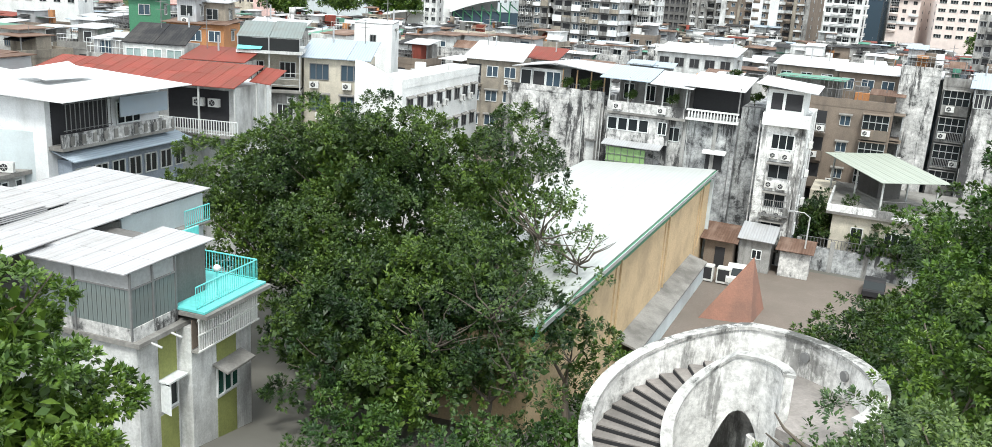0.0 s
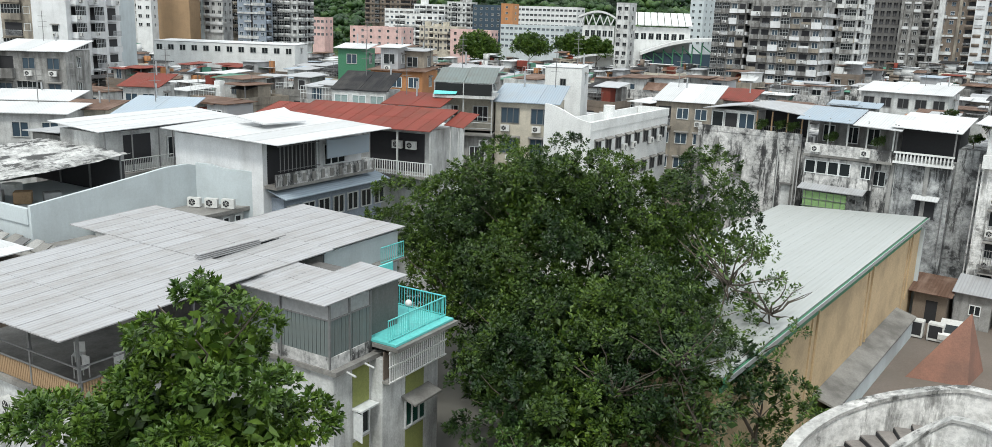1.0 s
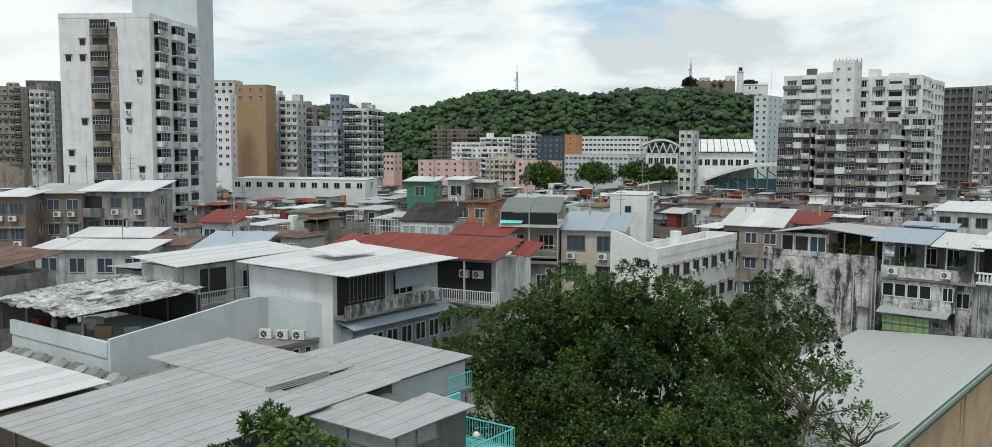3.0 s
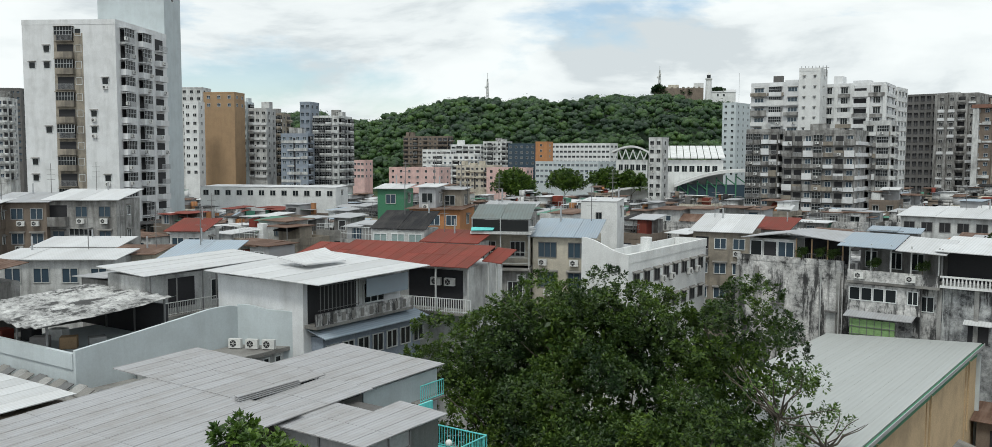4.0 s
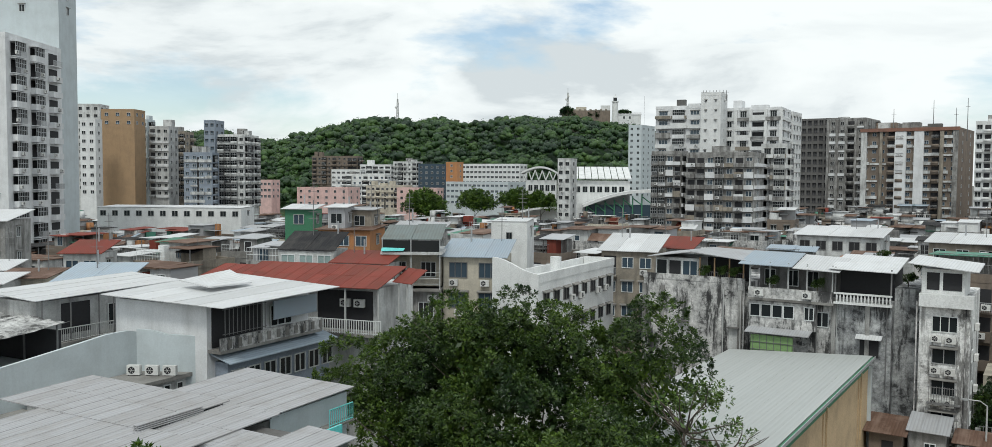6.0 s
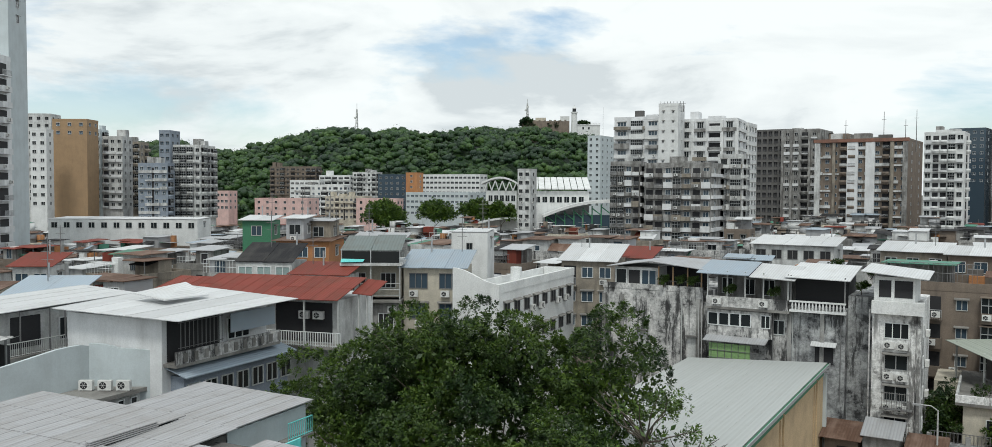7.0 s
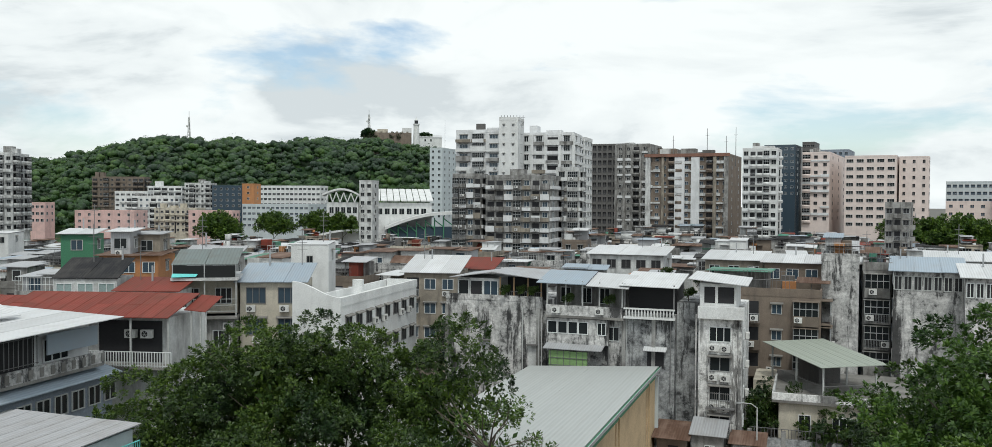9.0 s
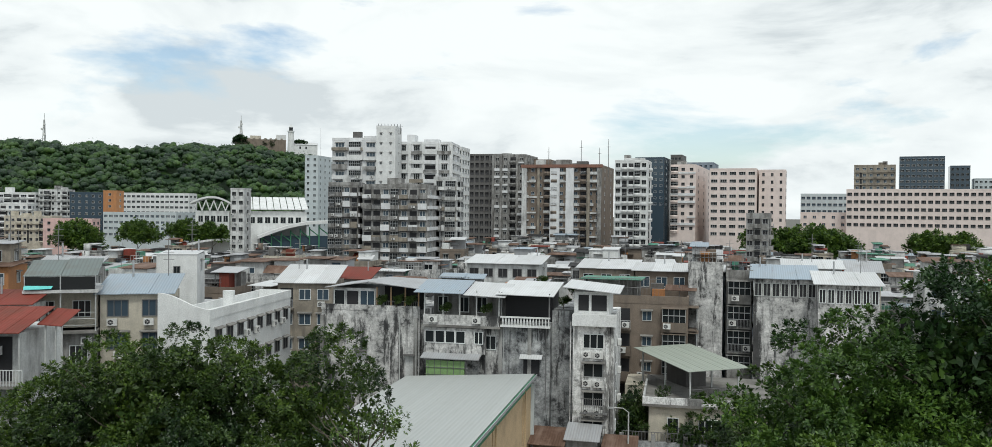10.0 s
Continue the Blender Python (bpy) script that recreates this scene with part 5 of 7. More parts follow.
railing(near, (-4.9, 10.0, 10.9), (-4.9, 12.0, 10.9), 0.9, "teal", 0.16, 0.022)
boxp("balcony_floor", near, "concrete", -5.4, -4.8, 9.8, 12.0, 10.8, 10.9)
# slatted balcony box under the terrace
slats(near, (1.48, 2.6, 0), (1.48, 6.9, 0), 8.25, 9.7, "acwhite", 0.09, 0.06, 0.04)
for z in (8.22, 8.95, 9.66):
    boxp("balcony_rail", near, "acwhite", 1.5, 1.55, 2.55, 6.95, z, z + 0.07)
boxp("balcony_box", near, "concrete", 1.1, 1.45, 2.6, 6.9, 8.15, 8.25)
boxp("balcony_back", near, "brown", 1.1, 1.14, 2.65, 6.85, 8.3, 9.6)
# olive panels and windows on the side wall
for y0, y1, z0, z1 in ((1.35, 2.45, 7.3, 9.1), (4.3, 5.7, 7.0, 8.1), (1.35, 2.45, 1.0, 5.6), (4.3, 5.7, 1.0, 5.2)):
    xo = 0.44 if y0 < 2 else 1.09
    boxp("wall_panel", near, "olive", xo, xo + 0.035, y0, y1, z0, z1, "olive green wall panel")
win(near, 0.48, 1.9, 5.8, 1.0, 1.4, 2, 90)
win(near, 1.13, 5.0, 5.35, 1.6, 1.4, 3, 90, glass="greengl")
boxp("window_hood", near, "frame", 0.46, 1.0, 1.3, 2.5, 7.18, 7.26)
bm = bmesh.new()
slab(bm, [(1.1, 4.0, 7.05), (1.9, 4.0, 6.8), (1.9, 6.1, 6.8), (1.1, 6.1, 7.05)], 0.1)
part("window_hood", bm, "concrete", near, "weathered concrete window hood")
bm = bmesh.new()   # opened casement
slab(bm, [(0.5, 1.42, 7.1), (1.05, 1.25, 7.1), (1.08, 1.28, 7.1), (0.53, 1.45, 7.1)], 1.3)
part("casement", bm, "frame", near)
# covered terrace under the big sheet
boxp("floor_slab", near, "concrete", -15.2, -4.7, -7.9, 0.6, 9.2, 9.4)
for px in (-14.9, -11.5, -8.1, -5.0):
    boxp("post", near, "steel", px - 0.05, px + 0.05, -7.75, -7.65, 9.4, 12.35)
for py in (-5.0, -2.4):
    boxp("post", near, "steel", -5.05, -4.95, py - 0.05, py + 0.05, 9.4, 12.35)
slats(near, (-15.0, -7.72, 0), (-5.0, -7.72, 0), 9.45, 10.25, "tan", 0.09, 0.03, 0.03)
slats(near, (-4.98, -7.6, 0), (-4.98, 0.2, 0), 9.45, 10.25, "tan", 0.09, 0.03, 0.03)
for a, b in (((-15.0, -7.78, 10.3), (-4.95, -7.78, 10.3)), ((-4.92, -7.7, 10.3), (-4.92, 0.3, 10.3)), ((-15.0, -7.78, 10.9), (-4.95, -7.78, 10.9)), ((-4.92, -7.7, 10.9), (-4.92, 0.3, 10.9))):
    bm = bmesh.new()
    rod(bm, a, b, 0.04, 5)
    part("handrail", bm, "steel", near)
boxp("door", near, "dark", -8.4, -7.2, -7.63, -7.6, 6.2, 8.6)
win(near, -12.0, -7.6, 7.0, 1.6, 1.2, 2)
for x, y, z in ((-6.2, -7.6, 7.7), (-9.6, -7.6, 7.9), (-5.5, -7.6, 6.9)):
    ac_unit(near, x, y, z)
# sheet roofs
panel_roof(near, -15.0, -4.3, -8.8, 1.0, 12.35, 12.4, 12.7, 12.8, 12, 3, "s_near", 1)
panel_roof(near, -18.1, -7.9, 0.7, 6.0, 12.84, 12.76, 12.86, 12.98, 11, 2, "s_near", 2)
panel_roof(near, -7.85, -4.6, -0.2, 5.9, 12.55, 12.55, 12.65, 12.75, 4, 2, "s_near", 7)
panel_roof(near, -5.1, 0.45, -0.35, 3.4, 12.45, 12.4, 12.42, 12.55, 6, 2, "s_near", 3)
panel_roof(near, -2.6, 0.2, 3.45, 5.6, 12.38, 12.3, 12.3, 12.45, 3, 1, "s_near", 4)
panel_roof(near, -12.8, -5.1, 5.9, 12.4, 12.6, 12.5, 12.55, 12.75, 8, 1, "s_near", 5)
bm = bmesh.new()   # louvred step between the roofs
for k in range(4):
    slab(bm, [(-8.15, 0.4, 12.78 + 0.08 * k), (-7.8 - 0.03 * k, 0.4, 12.74 + 0.08 * k), (-7.8 - 0.03 * k, 4.2, 12.74 + 0.08 * k), (-8.15, 4.2, 12.78 + 0.08 * k)], 0.04)
part("louvred_step", bm, "s_near", near)
# terrace clutter
for i, (cx, cy) in enumerate(((-7.2, -6.2), (-8.6, -5.4), (-6.3, -5.0))):
    ch = thing("plastic_chair", "white plastic chair on the covered terrace", "chair", N @ pose(cx, cy, 9.4, 0, 0, 40 * i), "terrace chairs")
    boxp("seat", ch, "acwhite", -0.22, 0.22, -0.22, 0.22, 0.42, 0.46)
    boxp("backrest", ch, "acwhite", -0.22, 0.22, 0.2, 0.24, 0.46, 0.9)
    for lx in (-0.2, 0.2):
        for ly in (-0.2, 0.2):
            boxp("leg", ch, "acwhite", lx - 0.02, lx + 0.02, ly - 0.02, ly + 0.02, 0, 0.42)
for i in range(9):
    bm = bmesh.new()
    w = 0.3 + 0.05 * (i % 3)
    slab(bm, [(-w, -0.01, 0), (w, -0.01, 0), (w, 0.02, 0), (-w, 0.02, 0)], 0.7 + 0.12 * (i % 2))
    ob = new("laundry", mesh_of("laundry", bm, "cloth"))
    ob.matrix_basis = N @ pose(-10.5 + i * 0.62, -4.4, 11.9)
    tagged(ob, "washing hung under the terrace roof", "laundry", "washing on the line")
bm = bmesh.new()
rod(bm, (-11.0, -4.4, 11.92), (-5.0, -4.4, 11.92), 0.012, 4)
part("clothes_line", bm, "steel", near)


# ---------------------------------------------------------------- terrace house with the pale wall, shack and neighbours
pale = thing("house", "pale grey terrace house with a curved parapet wall", "house", N)
FOOT.append((-47, 25, 16, 18, 5))
boxp("wall", pale, "palegrey", -34.0, -22.75, 1.3, 12.6, 0.0, 12.0)
ys = np.linspace(1.25, 12.6, 21)
tops = [float(np.interp(v, (1.2, 5.0, 8.5, 10.5, 12.0, 13.6, 15.2, 17.8), (13.1, 13.5, 13.9, 14.15, 14.15, 13.75, 13.7, 13.4))) for v in ys]
bm = bmesh.new()
ring = [[bm.verts.new((x, y, z)) for y, z in ([(yy, zz) for yy, zz in zip(ys, tops)] + [(12.6, 9.0), (1.25, 9.0)])] for x in (-22.5, -22.74)]
bm.faces.new(ring[0])
bm.faces.new(ring[1][::-1])
for i in range(len(ring[0])):
    j = (i + 1) % len(ring[0])
    bm.faces.new((ring[0][j], ring[0][i], ring[1][i], ring[1][j]))
part("parapet_wall", bm, "palegrey", pale)
bm = bmesh.new()   # the wall turns towards the white house, with a dip in its top
k_ = 12
low_, top_ = [], []
for i in range(k_ + 1):
    u = i / k_
    p0 = Vector((-22.5 + 3.7 * u, 12.6 + 1.7 * u, 0))
    zt = float(np.interp(u, (0, 0.25, 0.5, 1.0), (14.15, 14.1, 13.85, 13.75)))
    low_.append([bm.verts.new(p0 + Vector((-0.1 * s, 0.22 * s, 9.0))) for s in (0, 1)])
    top_.append([bm.verts.new(p0 + Vector((-0.1 * s, 0.22 * s, zt))) for s in (0, 1)])
for i in range(k_):
    for s in (0, 1):
        bm.faces.new((low_[i][s], low_[i + 1][s], top_[i + 1][s], top_[i][s]))
    bm.faces.new((top_[i][0], top_[i + 1][0], top_[i + 1][1], top_[i][1]))
for i in (0, k_):
    bm.faces.new((low_[i][0], low_[i][1], top_[i][1], top_[i][0]))
part("parapet_wall", bm, "palegrey", pale)
boxp("parapet_front", pale, "palegrey", -34.0, -22.75, 1.2, 1.45, 12.0, 12.9)
boxp("lower_wing", pale, "white", -22.4, -19.6, 5.0, 17.5, 0.0, 11.2)
boxp("ledge", pale, "concrete", -22.45, -19.2, 4.8, 17.7, 11.2, 11.45, "grey concrete ledge roof")
for xx, yy in ((-21.75, 11.9), (-20.7, 12.4), (-19.7, 12.9)):
    ac_unit(pale, xx, yy, 11.5, 24)
for yy in (10.2, 11.2, 12.4, 13.4, 14.6, 15.6):
    win(pale, -19.6, yy, 10.1, 0.55, 0.85, 1, 90)
# low service roof with pipes in front of the wall
boxp("service_roof", pale, "concrete", -34.0, -18.5, -0.6, 4.8, 0, 10.8)
for k in range(14):
    bm = bmesh.new()
    slab(bm, [(-0.45, 0, 0.02), (0.45, 0, 0.02), (0.4, 0.75, 0.35), (-0.4, 0.75, 0.35)], 0.06)
    part("roof_vent", bm, ("concrete", "steel", "grey")[k % 3], pale, m=pose(-33 + k * 1.02, 0.3 + 0.2 * (k % 2), 10.95))
# shack with the weathered tarpaulin roof
shack = thing("rooftop_shack", "open rooftop shack with a weathered ragged tarpaulin roof", "shack", N)
bm = bmesh.new()
nx, ny = 40, 26
rr = random.Random(9)
grid = [[bm.verts.new((-36.0 + 10.6 * i / nx, 0.9 + 9.2 * j / ny, 14.0 + 0.75 * j / ny + 0.05 * math.sin(i * 1.6) + 0.08 * math.sin(i * 0.35 + j * 0.2) + rr.uniform(-0.035, 0.035))) for j in range(ny + 1)] for i in range(nx + 1)]
for i in range(nx):
    for j in range(ny):
        bm.faces.new((grid[i][j], grid[i + 1][j], grid[i + 1][j + 1], grid[i][j + 1]))
M["tarp"] = m_mould("torn_tarpaulin", (0.55, 0.55, 0.54), (0.24, 0.24, 0.235), (0.04, 0.04, 0.04))
part("tarpaulin", bm, "tarp", shack)
boxp("back_wall", shack, "dark", -35.8, -26.0, 9.6, 9.8, 12.0, 14.2)
boxp("side_wall", shack, "darkgrey", -36.0, -35.8, 1.2, 9.8, 12.0, 14.0)
for px in (-35.8, -32.5, -29.2, -25.9):
    boxp("post", shack, "steel", px - 0.05, px + 0.05, 1.5, 1.6, 12.0, 14.0)
    boxp("post", shack, "steel", px - 0.05, px + 0.05, 9.4, 9.5, 12.0, 14.6)
for i, c in enumerate(("s_red", "dark", "acwhite", "cloth", "tan", "steel")):
    cr = new("storage_crate", mesh_of("storage_crate", (lambda b: (bx(b, -0.5, 0.5, -0.4, 0.4, 0, 0.75), bmesh.ops.bevel(b, geom=b.edges[:], offset=0.03, segments=1, affect="EDGES"), b)[2])(bmesh.new()), c))
    cr.matrix_basis = N @ pose(-34 + i * 1.45, 3.2 + (i % 3), 12.02, 0, 0, 13 * i)
    tagged(cr, "boxes stored under the shack roof", "box", "stored boxes")

# house with the white roof
wh = thing("house", "stained white house with a wide white roof and balcony", "house", N)
FOOT.append((-46, 36, 12, 13, 5))
boxp("wall", wh, "tower", -26.4, -18.0, 14.2, 24.0, 0.0, 15.7)
boxp("balcony_slab", wh, "concrete", -18.0, -16.9, 14.3, 24.2, 12.75, 12.95)
boxp("balcony_parapet", wh, "mould", -17.05, -16.9, 14.3, 24.2, 12.95, 13.75)
for yy in np.arange(14.9, 24, 0.9):
    boxp("baluster", wh, "concrete", -16.9, -16.84, yy, yy + 0.3, 13.05, 13.6)
# flat near-black panel on the wall paints the shade inside the balcony
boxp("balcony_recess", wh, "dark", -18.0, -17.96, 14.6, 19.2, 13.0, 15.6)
win(wh, -17.94, 21.0, 13.6, 2.2, 1.5, 3, 90)
slats(wh, (-17.2, 14.8, 0), (-17.2, 18.8, 0), 13.8, 15.6, "steel", 0.05, 0.3, 0.03, "grille_bar")
boxp("blue_sheet", wh, "s_blue", -17.3, -17.22, 19.5, 24.0, 14.2, 15.5)
panel_roof(wh, -26.6, -15.6, 13.2, 24.6, 16.05, 15.95, 16.05, 16.5, 5, 1, "s_white", 8)
bm = bmesh.new()
slab(bm, [(-24.0, 17.5, 16.75), (-20.8, 17.2, 16.5), (-20.6, 21.0, 16.45), (-22.9, 21.2, 17.2)], 0.1)
part("roof_flap", bm, "s_white", wh)
boxp("lean_to_wall", wh, "blueg", -18.0, -16.9, 14.9, 25.0, 0.0, 12.1)
bm = bmesh.new()
slab(bm, [(-18.0, 14.5, 12.68), (-16.3, 14.5, 12.2), (-16.3, 25.3, 12.2), (-18.0, 25.3, 12.68)], 0.08)
part("lean_to_roof", bm, "s_blue", wh, "blue-grey metal lean-to roof")
for yy in np.arange(15.7, 24.8, 1.5):
    win(wh, -16.88, yy, 10.3, 1.15, 1.3, 2, 90, frame="rail")

# house behind with the long white roof
vh = thing("house", "white house with a long sloping white roof", "house", N)
FOOT.append((-56, 32, 11, 13, 5))
boxp("wall", vh, "white", -34.0, -29.6, 10.6, 22.0, 0.0, 15.6)
panel_roof(vh, -34.4, -28.8, 10.0, 22.2, 16.1, 15.8, 16.0, 16.3, 4, 1, "s_white", 12)
boxp("back_room", vh, "grey", -38.0, -34.5, 11.0, 21.0, 0.0, 14.9)
panel_roof(vh, -38.6, -34.2, 10.6, 21.4, 15.0, 15.2, 15.3, 15.1, 2, 1, "s_grey", 121)
# porch depth is only a near-black panel, its shade put in the colour
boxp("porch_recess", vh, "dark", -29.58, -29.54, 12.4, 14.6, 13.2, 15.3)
win(vh, -29.55, 17.0, 13.3, 2.0, 1.6, 3, 90)
win(vh, -29.55, 20.0, 13.3, 1.4, 1.6, 2, 90)
for px in (10.5, 12.6, 14.8, 16.0):
    boxp("post", vh, "steel", -28.95, -28.88, px, px + 0.07, 12.8, 15.75)
railing(vh, (-28.9, 10.5, 12.8), (-28.9, 16.0, 12.8), 0.9, "rail")
boxp("terrace", vh, "concrete", -29.6, -28.6, 10.4, 17.0, 0.0, 12.8)
# brown roofed house
bh = thing("house", "low house with a rusted brown sheet roof", "house", N)
boxp("wall", bh, "grey", -49.0, -42.0, 1.5, 8.5, 0.0, 14.6)
panel_roof(bh, -49.5, -41.5, 1.0, 9.0, 14.8, 14.8, 16.0, 16.0, 6, 1, "s_brown", 13)
FOOT.append((-66, 26, 10, 9, 5))
# sheet roof at the lower left
lh = thing("house", "low house with a grey sheet roof behind the terrace", "house", N)
boxp("wall", lh, "brown", -30.0, -19.5, -8.0, -1.0, 0.0, 11.2)
panel_roof(lh, -30.4, -19.0, -8.4, -0.8, 11.5, 11.5, 11.7, 11.7, 8, 1, "s_white", 14)

# ---------------------------------------------------------------- house with the red roof
rh = thing("house", "old house with a rusty red sheet roof and balustrade", "house", pose(-42.3, 49.6, 0, 0, 0, 14))
FOOT.append((-42.3, 49.6, 13, 9, 14))
boxp("wall", rh, "white", -12.6, -0.8, 1.6, 8.0, 0.0, 15.4)
panel_roof(rh, -13.4, -0.0, 0.0, 5.2, 15.6, 15.65, 16.85, 16.8, 12, 2, "s_red", 21)
panel_roof(rh, -17.0, -13.45, 0.6, 5.0, 15.6, 15.6, 16.5, 16.5, 3, 1, "s_red", 22)
panel_roof(rh, -0.05, 1.6, 2.6, 5.6, 15.9, 15.8, 16.6, 16.7, 2, 1, "s_red", 23)
boxp("balcony_slab", rh, "concrete", -6.2, 0.2, 0.2, 1.6, 11.9, 12.1)
railing(rh, (-6.2, 0.25, 12.1), (0.1, 0.25, 12.1), 1.05, "frame", 0.2, 0.04)
# shade under the porch, painted as a near-black panel on the wall
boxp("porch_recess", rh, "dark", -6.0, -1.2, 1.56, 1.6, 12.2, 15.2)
for xx in (-6.1, -2.9, -0.1):
    boxp("post", rh, "rail", xx - 0.06, xx + 0.06, 0.25, 0.37, 12.1, 15.6)
for xx in (-3.4, -2.2):
    ac_unit(rh, xx, 1.5, 14.0)
for xx in (0.4, 1.1, 1.5):
    boxp("post", rh, "rail", xx - 0.05, xx + 0.05, 2.8, 2.9, 11.5, 15.8)
# ---------------------------------------------------------------- hall with the pale roof, and the courtyard
hall = thing("hall", "long low hall with pale sheet roof and yellow walls", "hall", pose(-13.0, 36.0, 0))
FOOT.append((-13, 36, 13, 45, 0))
boxp("wall", hall, "yellow", -12.2, -0.25, 0, 44.4, 0, 7.7)
boxp("end_wall", hall, "palegrey", -12.3, 0.05, 44.4, 44.7, 0, 7.85)
for i in range(14):
    bm = bmesh.new()
    x0, x1 = -12.6 + 0.9 * i, -12.6 + 0.9 * (i + 1)
    z0, z1 = 7.95 + 0.8 * i / 14, 7.95 + 0.8 * (i + 1) / 14
    slab(bm, [(x0 + 0.004, -0.3, z0), (x1 - 0.004, -0.3, z1), (x1 - 0.004, 44.9, z1), (x0 + 0.004, 44.9, z0)], 0.08)
    part("roof_panel", bm, "s_hall", hall)
boxp("gutter", hall, "greenp", 0.02, 0.2, -0.3, 44.9, 8.45, 8.66, "green painted gutter")
boxp("gutter", hall, "alu", 0.2, 0.26, -0.3, 44.9, 8.5, 8.74)
boxp("frieze", hall, "greenp", -0.24, -0.2, 0.0, 44.4, 7.7, 8.05)
for yy in (14.0, 27.0, 40.0):
    boxp("pilaster", hall, "yellow", -0.25, -0.16, yy, yy + 0.4, 0.0, 7.65)
    boxp("downpipe", hall, "yellow", -0.24, -0.12, yy + 1.0, yy + 1.12, 2.2, 7.9)
bm = bmesh.new()
slab(bm, [(-0.24, 16.0, 2.2), (1.35, 16.0, 1.75), (1.35, 38.5, 1.75), (-0.24, 38.5, 2.2)], 0.14)
part("lean_to_roof", bm, "concrete", hall, "grey concrete lean-to roof along the wall")
boxp("lean_to_wall", hall, "palegrey", 1.0, 1.2, 16.2, 38.3, 0.0, 1.7)
court = new("courtyard", mesh_of("courtyard", (lambda b: (bx(b, -12.9, 9.0, 52.5, 83.0, -0.2, 0.04), b)[1])(bmesh.new()), "court"))
tagged(court, "stained brown concrete courtyard", "pavement", kind="structure")
for k, yy in enumerate((75.0, 76.3)):
    bm = bmesh.new()
    bx(bm, -0.6, 0.6, -0.42, 0.42, 0.08, 1.5)
    bmesh.ops.bevel(bm, geom=bm.edges[:], offset=0.04, segments=2, affect="EDGES")
    cu = thing("condenser_unit", "large white condenser unit standing in the courtyard", "air conditioner", pose(-11.6 + 1.5 * k, 74.6, 0.04), "condenser units")
    part("casing", bm, "acwhite", cu)
    boxp("grille", cu, "dark", -0.48, 0.48, -0.44, -0.425, 0.3, 1.35)
    for sx in (-0.5, 0.5):
        boxp("foot", cu, "steel", sx - 0.06, sx + 0.06, -0.4, 0.4, 0.0, 0.08)
# pyramid roof
py_ = thing("pyramid_roof", "red-brown pyramid shaped roof light in the courtyard", "roof light", pose(-8.0, 67.8, 0.04))
bm = bmesh.new()
apex = bm.verts.new((0.9, 0.3, 4.7))
low = [bm.verts.new(c) for c in ((-2.3, -2.9, 0), (1.6, -2.0, 0), (2.0, 2.2, 0), (-1.2, 2.6, 0))]
for k in range(4):
    bm.faces.new((low[k], low[(k + 1) % 4], apex))
bm.faces.new(low[::-1])
part("slope", bm, "pyr", py_)
# sheds at the foot of the grey building
sh = thing("shed", "small shed with a rusty red roof below the flats", "shed", pose(-10.2, 79.0, 0.04))
boxp("wall", sh, "brown", -2.6, 0, 0, 3.4, 0, 2.6)
boxp("door", sh, "dark", -1.6, -0.7, -0.03, 0, 0, 2.0)
panel_roof(sh, -3.0, 0.4, -0.6, 3.6, 2.75, 2.7, 3.4, 3.45, 3, 1, "s_brown", 31)
sh = thing("shed", "grey lean-to shed beside the flats", "shed", pose(-7.0, 79.8, 0.04))
boxp("wall", sh, "grey", -2.8, 0, 0, 3.0, 0, 3.0)
win(sh, -1.2, 0, 1.2, 0.9, 0.9)
panel_roof(sh, -3.0, 0.3, -0.5, 3.1, 3.1, 3.05, 3.8, 3.9, 3, 1, "s_grey", 32)
sh = thing("shed", "shed with a dull sheet roof in the courtyard", "shed", pose(-3.6, 80.0, 0.04))
boxp("wall", sh, "mould", -2.6, 0, 0, 3.0, 0, 2.3)
panel_roof(sh, -3.0, 0.3, -0.4, 3.1, 2.5, 2.5, 2.9, 2.9, 3, 1, "s_brown", 33)
# street wall and lamp
sw = thing("boundary_wall", "stained boundary wall with a railing along the street", "wall", pose(0, 84.0, 0.0))
boxp("wall", sw, "moulddark", -5.0, 16.0, 0, 0.3, 0, 2.2)
railing(sw, (-4.9, 0.15, 2.2), (15.9, 0.15, 2.2), 0.9, "steel", 0.3, 0.03)
for xx in range(-5, 17, 3):
    boxp("pier", sw, "grey", xx - 0.2, xx + 0.2, -0.06, 0.36, 0, 2.9)
lp = thing("street_lamp", "grey street lamp with a bent arm", "street lamp", pose(-4.2, 81.0, 0.04))
bm = bmesh.new()
rod(bm, (0, 0, 0), (0, 0, 5.6), 0.09, 8, 0, 0.06)
part("pole", bm, "rail", lp)
bm = bmesh.new()
rod(bm, (0, 0, 5.55), (-0.5, -0.2, 5.95), 0.05, 6)
rod(bm, (-0.5, -0.2, 5.95), (-1.4, -0.4, 6.0), 0.05, 6)
part("arm", bm, "rail", lp)
boxp("lantern", lp, "alu", -1.9, -1.3, -0.55, -0.3, 5.92, 6.05)
